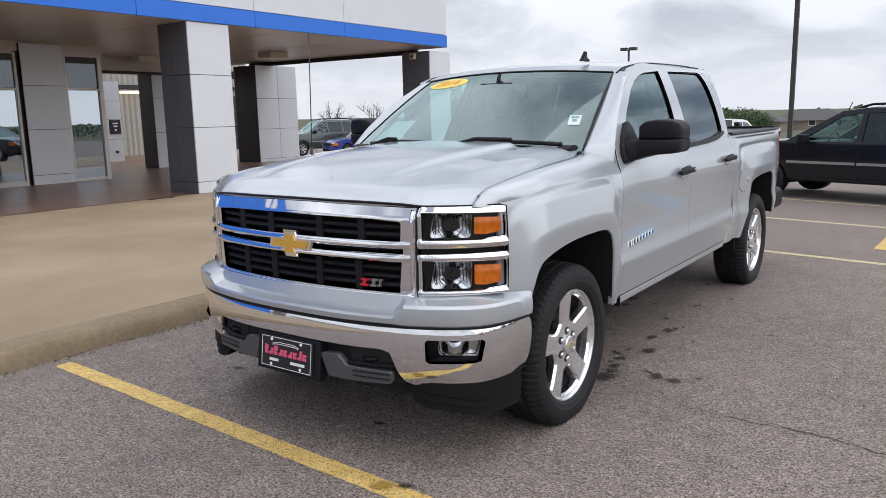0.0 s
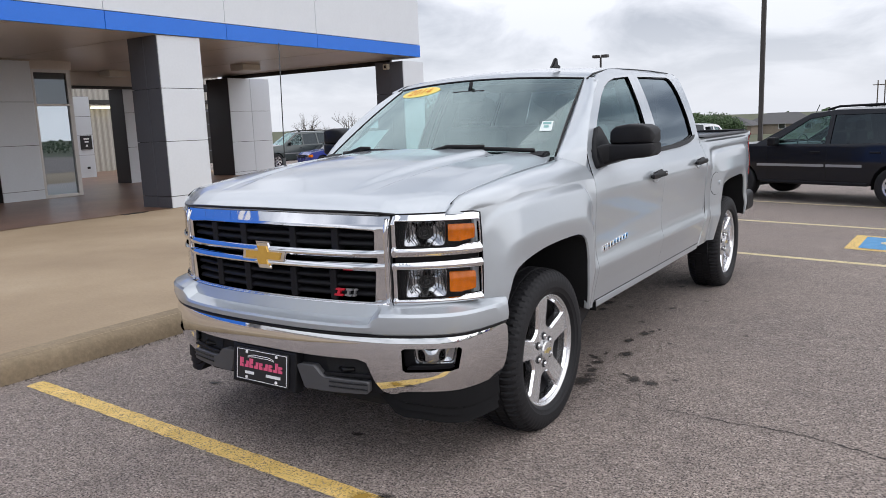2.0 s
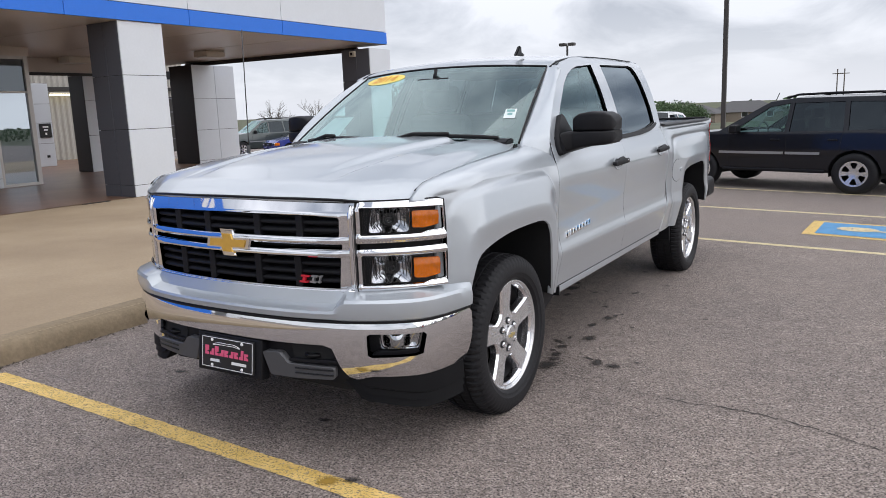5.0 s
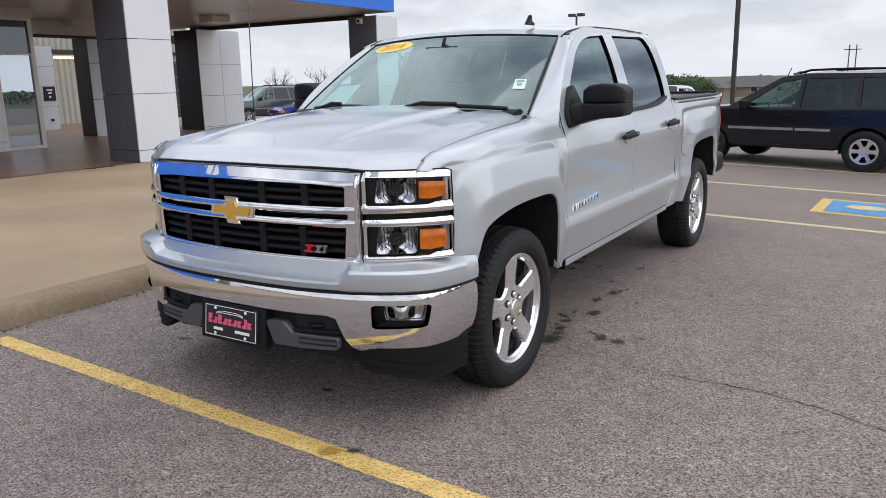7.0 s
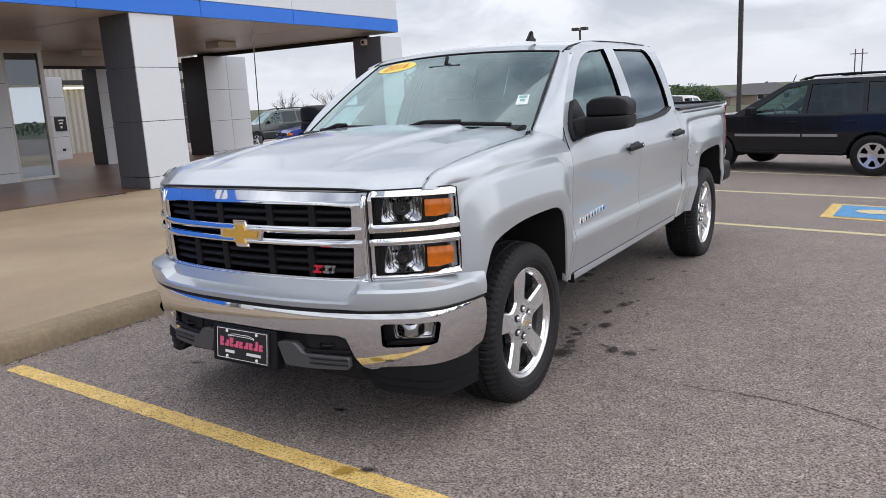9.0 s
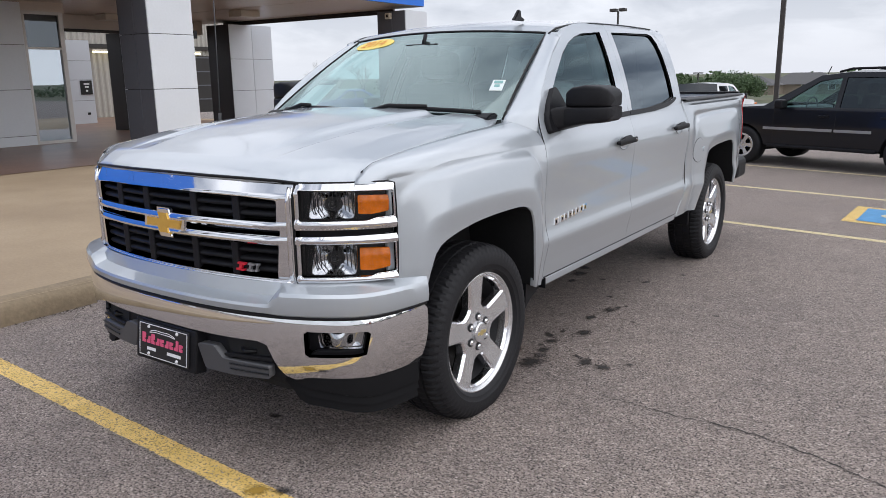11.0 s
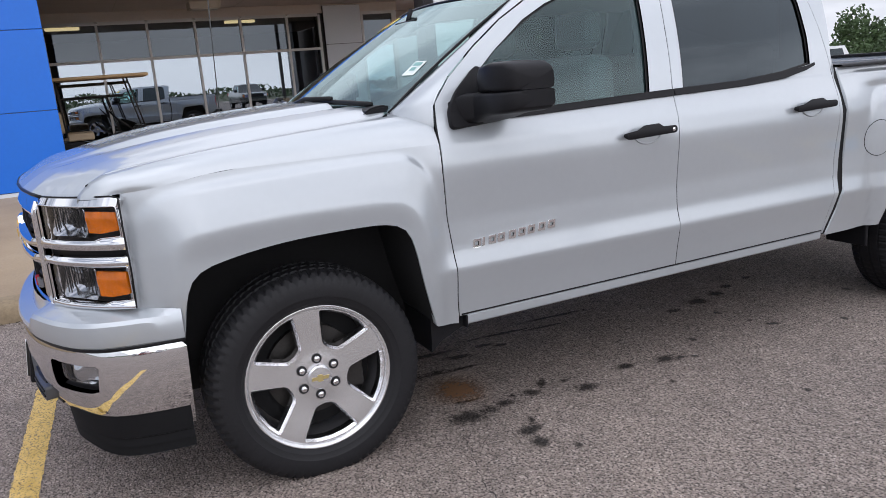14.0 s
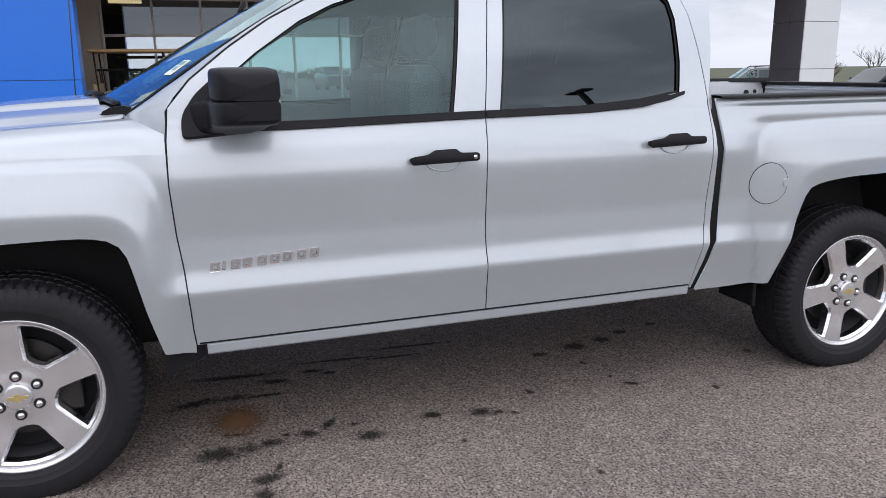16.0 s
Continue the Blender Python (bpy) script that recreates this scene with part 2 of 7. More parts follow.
def asphalt_nodes(nt, co, b):
    """Open-graded chip asphalt: pale and dark stones set in a darker binder, with pits between them."""
    wob = nt.nodes.new("ShaderNodeVectorMath")
    wob.operation = "MULTIPLY_ADD"
    n = nt.nodes.new("ShaderNodeTexNoise")
    n.inputs["Scale"].default_value, n.inputs["Detail"].default_value = 70, 2
    nt.links.new(co, n.inputs["Vector"])
    nt.links.new(n.outputs["Color"], wob.inputs[0])
    wob.inputs[1].default_value = (0.012, 0.012, 0.012)
    nt.links.new(co, wob.inputs[2])
    stones = nt.nodes.new("ShaderNodeTexVoronoi")
    stones.inputs["Scale"].default_value = 104
    nt.links.new(wob.outputs[0], stones.inputs["Vector"])
    sep = nt.nodes.new("ShaderNodeSeparateColor")
    nt.links.new(stones.outputs["Color"], sep.inputs[0])
    grain = ramp_of(nt, sep.outputs[0], [(0.0, (0.13, 0.108, 0.097)), (0.16, (0.225, 0.189, 0.169)), (0.70, (0.310, 0.262, 0.235)), (0.93, (0.355, 0.304, 0.275)), (1.0, (0.46, 0.40, 0.365))])
    pits = ramp_of(nt, stones.outputs["Distance"], [(0.28, (1.12, 1.12, 1.12)), (0.62, (0.88, 0.87, 0.865)), (0.82, (0.52, 0.51, 0.51))])
    holes = ramp_of(nt, noise_of(nt, co, 105, 2, 0.6), [(0.395, (0.17, 0.16, 0.155)), (0.445, (1.13, 1.13, 1.13))])
    wear = ramp_of(nt, noise_of(nt, co, 0.7, 6), [(0.3, (0.79, 0.785, 0.79)), (0.7, (1.0, 0.985, 0.965))])
    patch = ramp_of(nt, noise_of(nt, co, 5.5, 4), [(0.35, (0.92, 0.92, 0.92)), (0.65, (1.07, 1.065, 1.06))])
    fine = ramp_of(nt, noise_of(nt, co, 24, 3), [(0.3, (0.86, 0.86, 0.86)), (0.7, (1.14, 1.14, 1.14))])
    c = grain
    for k in (pits, holes, wear, patch, fine):
        c = mixed(nt, 1.0, c, k, "MULTIPLY")
    nt.links.new(c, b.inputs["Base Color"])
    b.inputs["Roughness"].default_value = 0.85
    bp = nt.nodes.new("ShaderNodeBump")
    bp.inputs["Strength"].default_value, bp.inputs["Distance"].default_value = 0.9, 0.006
    bp.invert = True
    nt.links.new(stones.outputs["Distance"], bp.inputs["Height"])
    nt.links.new(bp.outputs[0], b.inputs["Normal"])


def concrete_nodes(nt, co, b):
    big = ramp_of(nt, noise_of(nt, co, 0.5, 7), [(0.25, (0.26, 0.190, 0.120)), (0.55, (0.355, 0.268, 0.172)), (0.8, (0.43, 0.340, 0.230))])
    fine = ramp_of(nt, noise_of(nt, co, 40, 5), [(0.3, (0.9, 0.9, 0.9)), (0.7, (1.08, 1.08, 1.08))])
    nt.links.new(mixed(nt, 1.0, big, fine, "MULTIPLY"), b.inputs["Base Color"])
    b.inputs["Roughness"].default_value = 0.8
    bp = nt.nodes.new("ShaderNodeBump")
    bp.inputs["Strength"].default_value, bp.inputs["Distance"].default_value = 0.25, 0.004
    nt.links.new(noise_of(nt, co, 120, 3), bp.inputs["Height"])
    nt.links.new(bp.outputs[0], b.inputs["Normal"])


def kerb_nodes(nt, co, b):
    # Dirty mottle, darker than the slab: the kerb face's shade is coloured in.
    big = ramp_of(nt, noise_of(nt, co, 1.6, 7), [(0.3, (0.20, 0.150, 0.092)), (0.7, (0.30, 0.232, 0.150))])
    fine = ramp_of(nt, noise_of(nt, co, 30, 6, 0.7), [(0.3, (0.78, 0.78, 0.78)), (0.7, (1.12, 1.12, 1.12))])
    nt.links.new(mixed(nt, 1.0, big, fine, "MULTIPLY"), b.inputs["Base Color"])
    b.inputs["Roughness"].default_value = 0.85
    bp = nt.nodes.new("ShaderNodeBump")
    bp.inputs["Strength"].default_value, bp.inputs["Distance"].default_value = 0.4, 0.006
    nt.links.new(noise_of(nt, co, 60, 4), bp.inputs["Height"])
    nt.links.new(bp.outputs[0], b.inputs["Normal"])


def stamped_nodes(nt, co, b):
    big = ramp_of(nt, noise_of(nt, co, 0.7, 7), [(0.3, (0.14, 0.072, 0.045)), (0.7, (0.25, 0.135, 0.085))])
    fine = ramp_of(nt, noise_of(nt, co, 14, 5), [(0.3, (0.8, 0.8, 0.8)), (0.7, (1.15, 1.15, 1.15))])
    nt.links.new(mixed(nt, 1.0, big, fine, "MULTIPLY"), b.inputs["Base Color"])
    b.inputs["Roughness"].default_value = 0.35
    bp = nt.nodes.new("ShaderNodeBump")
    bp.inputs["Strength"].default_value, bp.inputs["Distance"].default_value = 0.3, 0.004
    nt.links.new(noise_of(nt, co, 20, 3), bp.inputs["Height"])
    nt.links.new(bp.outputs[0], b.inputs["Normal"])


def field_nodes(nt, co, b):
    c = ramp_of(nt, noise_of(nt, co, 0.05, 8), [(0.3, (0.055, 0.068, 0.034)), (0.6, (0.10, 0.105, 0.055)), (0.8, (0.16, 0.145, 0.085))])
    nt.links.new(c, b.inputs["Base Color"])
    b.inputs["Roughness"].default_value = 0.95


def worn(name, stops, hole=0.36, scale=55):
    """Paint on asphalt, worn through in specks."""
    m = bpy.data.materials.new(name)
    m.use_nodes = True
    nt = m.node_tree
    b, out = nt.nodes["Principled BSDF"], nt.nodes["Material Output"]
    t = nt.nodes.new("ShaderNodeTexCoord").outputs["Object"]
    nt.links.new(ramp_of(nt, noise_of(nt, t, 9, 6), stops), b.inputs["Base Color"])
    b.inputs["Roughness"].default_value = 0.7
    gap = ramp_of(nt, noise_of(nt, t, scale, 4, 0.7), [(hole, (0, 0, 0)), (hole + 0.06, (1, 1, 1))])
    clear, mix = nt.nodes.new("ShaderNodeBsdfTransparent"), nt.nodes.new("ShaderNodeMixShader")
    nt.links.new(gap, mix.inputs[0])
    nt.links.new(clear.outputs[0], mix.inputs[1])
    nt.links.new(b.outputs[0], mix.inputs[2])
    nt.links.new(mix.outputs[0], out.inputs[0])
    return m


def blot(name, color, inner=0.25, rough=0.7, most=0.9):
    """A stain that fades out raggedly at the rim of a unit disc."""
    m = bpy.data.materials.new(name)
    m.use_nodes = True
    nt = m.node_tree
    b, out = nt.nodes["Principled BSDF"], nt.nodes["Material Output"]
    b.inputs["Base Color"].default_value, b.inputs["Roughness"].default_value = (*color, 1), rough
    t = nt.nodes.new("ShaderNodeTexCoord").outputs["Object"]
    ln = nt.nodes.new("ShaderNodeVectorMath")
    ln.operation = "LENGTH"
    nt.links.new(t, ln.inputs[0])
    g = nt.nodes.new("ShaderNodeNewGeometry")
    add = nt.nodes.new("ShaderNodeMath")
    add.operation = "MULTIPLY_ADD"
    nt.links.new(noise_of(nt, g.outputs["Position"], 38, 8, 0.85), add.inputs[0])
    add.inputs[1].default_value = 2.4
    nt.links.new(ln.outputs["Value"], add.inputs[2])
    mr = nt.nodes.new("ShaderNodeMapRange")
    mr.inputs[1].default_value, mr.inputs[2].default_value = 1.45 + inner, 1.95 + inner
    mr.inputs[3].default_value, mr.inputs[4].default_value = most, 0.0
    nt.links.new(add.outputs[0], mr.inputs[0])
    clear, mix = nt.nodes.new("ShaderNodeBsdfTransparent"), nt.nodes.new("ShaderNodeMixShader")
    nt.links.new(mr.outputs[0], mix.inputs[0])
    nt.links.new(clear.outputs[0], mix.inputs[1])
    nt.links.new(b.outputs[0], mix.inputs[2])
    nt.links.new(mix.outputs[0], out.inputs[0])
    return m


ASPHALT = ground_mix("asphalt", asphalt_nodes)
CONCRETE = ground_mix("sand_concrete", concrete_nodes)
KERB = ground_mix("dirty_shaded_kerb_concrete", kerb_nodes)
STAMPED = ground_mix("stained_concrete", stamped_nodes)
FIELD = ground_mix("field", field_nodes)
YELLOW = worn("yellow_road_paint", [(0.3, (0.62, 0.41, 0.11)), (0.7, (0.84, 0.60, 0.22))], 0.40, 110)
PALE = worn("faded_line_paint", [(0.3, (0.56, 0.46, 0.25)), (0.7, (0.70, 0.60, 0.37))], 0.38)
ROADBLUE = worn("blue_road_paint", [(0.3, (0.06, 0.22, 0.42)), (0.7, (0.10, 0.30, 0.55))], 0.3)
OIL = blot("oil_stain", (0.024, 0.021, 0.020), 0.06, 0.6, 0.78)
RUST = blot("rust_stain", (0.21, 0.105, 0.045), 0.10, 0.9, 0.75)
OCHRE = blot("ochre_stain", (0.36, 0.22, 0.03), 0.0, 0.8, 0.85)
CRACK = mat("crack_dark", (0.028, 0.026, 0.024), 0.95)

# ---- building helpers ----
from mathutils.geometry import delaunay_2d_cdt


def thing(name, label, category, m=None, group="", kind=""):
    ob = new(name)
    ob.empty_display_size = 0.2
    if m is not None:
        ob.matrix_world = m
    return tagged(ob, label, category, group, kind)


def put(name, verts, faces, material, parent=None, label="", smooth=False, normals=None):
    me = bpy.data.meshes.new(name)
    me.from_pydata([tuple(v) for v in verts], [], faces)
    me.materials.append(material)
    if smooth:
        me.polygons.foreach_set("use_smooth", [True] * len(me.polygons))
    me.update()
    if normals is not None:
        me.normals_split_custom_set_from_vertices([tuple(n) for n in normals])
    ob = new(name, me)
    ob.parent = parent
    return tagged(ob, label)


def part(name, bm, material, parent=None, label="", smooth=False):
    me = bpy.data.meshes.new(name)
    bm.to_mesh(me)
    bm.free()
    me.materials.append(material)
    if smooth:
        me.polygons.foreach_set("use_smooth", [True] * len(me.polygons))
    ob = new(name, me)
    ob.parent = parent
    return tagged(ob, label)


def box_bm(lo, hi, bevel=0.0, segs=2):
    bm = bmesh.new()
    bmesh.ops.create_cube(bm, size=1)
    c, d = [(a + b) / 2 for a, b in zip(lo, hi)], [b - a for a, b in zip(lo, hi)]
    for v in bm.verts:
        v.co = Vector(c[i] + v.co[i] * d[i] for i in range(3))
    if bevel:
        bmesh.ops.bevel(bm, geom=bm.edges[:], offset=bevel, segments=segs, affect="EDGES", profile=0.5)
    return bm


def box(name, lo, hi, material, parent=None, label="", bevel=0.0, segs=2):
    return part(name, box_bm(lo, hi, bevel, segs), material, parent, label)


def tube_bm(points, radius, sides=8, taper=1.0):
    bm = bmesh.new()
    rings = []
    pts = [Vector(p) for p in points]
    for i, p in enumerate(pts):
        d = (pts[min(i + 1, len(pts) - 1)] - pts[max(i - 1, 0)]).normalized()
        a = d.orthogonal().normalized() if i == 0 else (a - d * a.dot(d)).normalized()
        b = d.cross(a)
        r = radius * (1 + (taper - 1) * i / max(1, len(pts) - 1))
        rings.append([bm.verts.new(p + (a * math.cos(k * 2 * math.pi / sides) + b * math.sin(k * 2 * math.pi / sides)) * r) for k in range(sides)])
    for r0, r1 in zip(rings, rings[1:]):
        for k in range(sides):
            bm.faces.new((r0[k], r0[(k + 1) % sides], r1[(k + 1) % sides], r1[k]))
    bm.faces.new(rings[0][::-1])
    bm.faces.new(rings[-1])
    return bm


def tube(name, points, radius, material, parent=None, label="", sides=8, taper=1.0):
    return part(name, tube_bm(points, radius, sides, taper), material, parent, label, smooth=sides > 5)


def table(tab, v):
    if v <= tab[0][0]:
        return tab[0][1]
    for (a, p), (b, q) in zip(tab, tab[1:]):
        if v <= b:
            return p + (q - p) * (v - a) / (b - a)
    return tab[-1][1]


def soft_table(tab, v, w=0.018):
    return sum(table(tab, v + w * k) for k in (-1, -0.5, 0, 0.5, 1)) / 5


def ease(a, b, v):
    u = min(1.0, max(0.0, (v - a) / (b - a)))
    return u * u * (3 - 2 * u)


def resample(loop, step):
    out = []
    for (a, b), (c, d) in zip(loop, loop[1:] + loop[:1]):
        n = max(1, int(math.hypot(c - a, d - b) / step + 0.5))
        out += [(a + (c - a) * i / n, b + (d - b) * i / n) for i in range(n)]
    return out


def rounded(loop, r, n=4):
    """A closed outline with its corners rounded by about r."""
    out = []
    for i, p in enumerate(loop):
        p, a, b = Vector(p), Vector(loop[i - 1]), Vector(loop[(i + 1) % len(loop)])
        la, lb = (a - p).length, (b - p).length
        k = min(r, la * 0.45, lb * 0.45)
        s, e = p + (a - p) * (k / la), p + (b - p) * (k / lb)
        out += [tuple(s * (1 - t) ** 2 + p * (2 * t * (1 - t)) + e * t * t) for t in [j / n for j in range(n + 1)]]
    return out


def inside(x, y, loops):
    odd = False
    for loop in loops:
        for (a, b), (c, d) in zip(loop, loop[1:] + loop[:1]):
            if (b > y) != (d > y) and x < a + (y - b) * (c - a) / (d - b):
                odd = not odd
    return odd


def skin(name, outline, shape, material, parent=None, label="", holes=(), step=0.03, vstep=None, depth=0.02, hole_depth=None, flip=False, edge=None):
    """A curved sheet: the outline (u, v), less its holes, mapped by shape(u, v) to space, with returned edges of the given depth."""
    vstep = vstep or step
    loops = [resample(list(l), edge or min(step, vstep)) for l in (outline, *holes)]
    pts, cons, base = [], [], 0
    for l in loops:
        pts += l
        cons += [(base + i, base + (i + 1) % len(l)) for i in range(len(l))]
        base += len(l)
    u0, u1 = min(p[0] for p in loops[0]), max(p[0] for p in loops[0])
    v0, v1 = min(p[1] for p in loops[0]), max(p[1] for p in loops[0])
    rim = np.array(pts)
    grid = []
    nu, nv = max(1, int((u1 - u0) / step)), max(1, int((v1 - v0) / vstep))
    for i in range(nu + 1):
        for j in range(nv + 1):
            u, v = u0 + (u1 - u0) * (i + 0.5) / (nu + 1), v0 + (v1 - v0) * (j + 0.5) / (nv + 1)
            d = np.min(((rim[:, 0] - u) / step) ** 2 + ((rim[:, 1] - v) / vstep) ** 2)
            if d > 0.2 and inside(u, v, loops):
                grid.append((u, v))
    flat, _, tris, *_ = delaunay_2d_cdt([Vector(p) for p in pts + grid], cons, [], 0, 1e-6)
    flat = [tuple(p) for p in flat]
    tris = [t for t in tris if inside(sum(flat[k][0] for k in t) / len(t), sum(flat[k][1] for k in t) / len(t), loops)]

    def normal(u, v, h=0.004):
        n = (shape(u + h, v) - shape(u - h, v)).cross(shape(u, v + h) - shape(u, v - h))
        n.normalize()
        return -n if flip else n

    verts = [shape(*p) for p in flat]
    norms = [normal(*p) for p in flat]
    faces = [list(t)[::-1] if flip else list(t) for t in tris]
    # The returned edges: rounded over, then straight in.
    for k, l in enumerate(loops):
        d = depth if k == 0 or hole_depth is None else hole_depth
        if d <= 0:
            continue
        ring, n, start = [], len(l), len(verts)
        area = sum(a * dd - c * b for (a, b), (c, dd) in zip(l, l[1:] + l[:1]))
        for i, (u, v) in enumerate(l):
            p, nn = shape(u, v), normal(u, v)
            q0, q1 = shape(*l[i - 1]), shape(*l[(i + 1) % n])
            side = (q1 - q0).cross(nn)
            side.normalize()
            if (area < 0) != flip:
                side.negate()
            if k > 0:
                side.negate()
            verts += [p, p - nn * d]
            norms += [(nn + side).normalized(), side]
        for i in range(n):
            a, b = start + 2 * i, start + 2 * ((i + 1) % n)
            quad = [a, b, b + 1, a + 1]
            if (area > 0) == (not flip):
                quad.reverse()
            faces.append(quad)
    return put(name, verts, faces, material, parent, label, smooth=True, normals=norms)


def loft(name, rows, material, parent=None, label="", flip=False, smooth=True):
    """A sheet through rows of points, all of one length."""
    w = len(rows[0])
    faces = []
    for i in range(len(rows) - 1):
        for j in range(w - 1):
            a = i * w + j
            q = [a, a + 1, a + w + 1, a + w]
            faces.append(q[::-1] if flip else q)
    return put(name, [p for r in rows for p in r], faces, material, parent, label, smooth)


def spline(points, n=12):
    """Catmull-Rom through 2D points; returns a function of arc length and the length."""
    P = [Vector(p) for p in points]
    P = [P[0] * 2 - P[1]] + P + [P[-1] * 2 - P[-2]]
    out = []
    for i in range(1, len(P) - 2):
        a, b, c, d = P[i - 1], P[i], P[i + 1], P[i + 2]
        for k in range(n):
            t = k / n
            out.append(0.5 * (2 * b + (c - a) * t + (2 * a - 5 * b + 4 * c - d) * t * t + (3 * b - a - 3 * c + d) * t ** 3))
    out.append(P[-2])
    at = [0.0]
    for a, b in zip(out, out[1:]):
        at.append(at[-1] + (b - a).length)

    def go(s):
        if s <= 0:
            return out[0] + (out[1] - out[0]).normalized() * s
        if s >= at[-1]:
            return out[-1] + (out[-1] - out[-2]).normalized() * (s - at[-1])
        lo, hi = 0, len(at) - 1
        while hi - lo > 1:
            mid = (lo + hi) // 2
            lo, hi = (mid, hi) if at[mid] <= s else (lo, mid)
        return out[lo].lerp(out[hi], (s - at[lo]) / (at[hi] - at[lo]))
    return go, at[-1]


def lathe_bm(profile, axis="x", segs=48, closed=False):
    """profile: (along, radius)."""
    bm = bmesh.new()
    rings = []
    for a, r in profile:
        ring = []
        for k in range(segs):
            t = 2 * math.pi * k / segs
            c, s = r * math.cos(t), r * math.sin(t)
            ring.append(bm.verts.new((a, c, s) if axis == "x" else (c, s, a) if axis == "z" else (c, a, s)))
        rings.append(ring)
    for r0, r1 in zip(rings, rings[1:]):
        for k in range(segs):
            bm.faces.new((r0[k], r1[k], r1[(k + 1) % segs], r0[(k + 1) % segs]))
    return bm


def cap_ends(bm):
    bmesh.ops.holes_fill(bm, edges=bm.edges[:])
    return bm


def fix(bm):
    bmesh.ops.recalc_face_normals(bm, faces=bm.faces[:])
    return bm


def prism_bm(loop, lo, hi, axis="x"):
    """The outline (two coordinates, in the order of the axes left) drawn out from lo to hi."""
    bm = bmesh.new()
    at = {"x": lambda a, b, h: (h, a, b), "y": lambda a, b, h: (a, h, b), "z": lambda a, b, h: (a, b, h)}[axis]
    r0, r1 = [[bm.verts.new(at(a, b, h)) for a, b in loop] for h in (lo, hi)]
    bm.faces.new(r0)
    bm.faces.new(r1[::-1])
    n = len(loop)
    for i in range(n):
        bm.faces.new((r0[i], r1[i], r1[(i + 1) % n], r0[(i + 1) % n]))
    return fix(bm)


def words(name, text, size, m, material, parent=None, label="", deep=0.002):
    """Raised lettering in the built-in font, as a mesh."""
    cu = bpy.data.curves.new(name, "FONT")
    cu.body, cu.size, cu.extrude, cu.align_x, cu.align_y, cu.resolution_u = text, size, deep, "CENTER", "CENTER", 3
    tmp = bpy.data.objects.new(name + "_tmp", cu)
    scene.collection.objects.link(tmp)
    me = bpy.data.meshes.new_from_object(tmp.evaluated_get(bpy.context.evaluated_depsgraph_get()))
    bpy.data.objects.remove(tmp)
    me.name = name
    me.materials.clear()
    me.materials.append(material)
    ob = new(name, me)
    ob.parent = parent
    ob.matrix_basis = m
    return tagged(ob, label)

# ---- the silver pickup: origin on the ground under its front axle, x to the driver's side, y to the rear ----
FRONT_ARCH = [(-0.46, 0.64), (-0.43, 0.79), (-0.39, 0.865), (-0.30, 0.903), (-0.075, 0.935), (0.206, 0.942), (0.325, 0.932), (0.386, 0.90), (0.414, 0.83), (0.452, 0.647), (0.494, 0.488)]
REAR_ARCH = [(3.165, 0.485), (3.230, 0.66), (3.293, 0.87), (3.345, 0.937), (3.513, 0.966), (3.725, 0.975), (3.965, 0.978), (4.065, 0.955), (4.110, 0.87), (4.155, 0.72), (4.215, 0.575)]
def smooth_line(points, n):
    go, length = spline(points)
    return [tuple(go(length * i / n)) for i in range(n + 1)]


FRONT_ARCH, REAR_ARCH = smooth_line(FRONT_ARCH, 34), smooth_line(REAR_ARCH, 34)
DOOR_X = [(0.40, 0.950), (0.50, 0.962), (0.60, 0.982), (0.700, 1.007), (0.708, 1.008), (0.785, 0.990), (0.90, 0.989), (1.02, 1.002), (1.09, 1.010), (1.13, 1.010), (1.20, 0.997), (1.31, 0.955)]
FENDER_X = [(0.40, 0.935), (0.50, 0.955), (0.66, 0.975), (0.80, 0.988), (0.95, 0.988), (1.08, 0.984), (1.15, 0.979), (1.19, 0.974), (1.215, 0.971), (1.32, 0.93)]
BED_X = [(0.40, 0.935), (0.50, 0.950), (0.692, 0.988), (0.70, 0.988), (0.78, 0.980), (0.90, 0.988), (1.05, 0.992), (1.15, 0.986), (1.235, 0.975), (1.258, 0.981), (1.27, 0.980), (1.345, 0.966)]
# the raised flares round the wheels: where each starts, and the flat band along the arch
FLARE_F = [(-0.60, 0.40), (-0.60, 0.79), (-0.565, 1.0), (-0.535, 1.095), (-0.475, 1.145), (-0.37, 1.168), (-0.18, 1.182), (0.1, 1.190), (0.38, 1.190), (0.46, 1.165), (0.51, 1.10), (0.54, 1.0), (0.56, 0.80), (0.57, 0.40)]
BAND_F = [(-0.50, 0.40), (-0.478, 0.77), (-0.458, 0.925), (-0.42, 0.985), (-0.35, 1.012), (-0.15, 1.026), (0.1, 1.028), (0.32, 1.02), (0.41, 0.99), (0.462, 0.91), (0.495, 0.80), (0.525, 0.60), (0.55, 0.40)]
FLARE_R = [(3.115, 0.40), (3.045, 0.70), (3.015, 0.85), (3.020, 1.06), (3.037, 1.15), (3.070, 1.205), (3.140, 1.226), (3.425, 1.240), (3.925, 1.244), (4.225, 1.235), (4.295, 1.18), (4.345, 1.0), (4.385, 0.40)]
BAND_R = [(3.105, 0.40), (3.190, 0.66), (3.225, 0.80), (3.260, 0.96), (3.340, 1.017), (3.490, 1.039), (3.725, 1.055), (3.975, 1.055), (4.085, 1.02), (4.155, 0.92), (4.205, 0.75), (4.265, 0.40)]


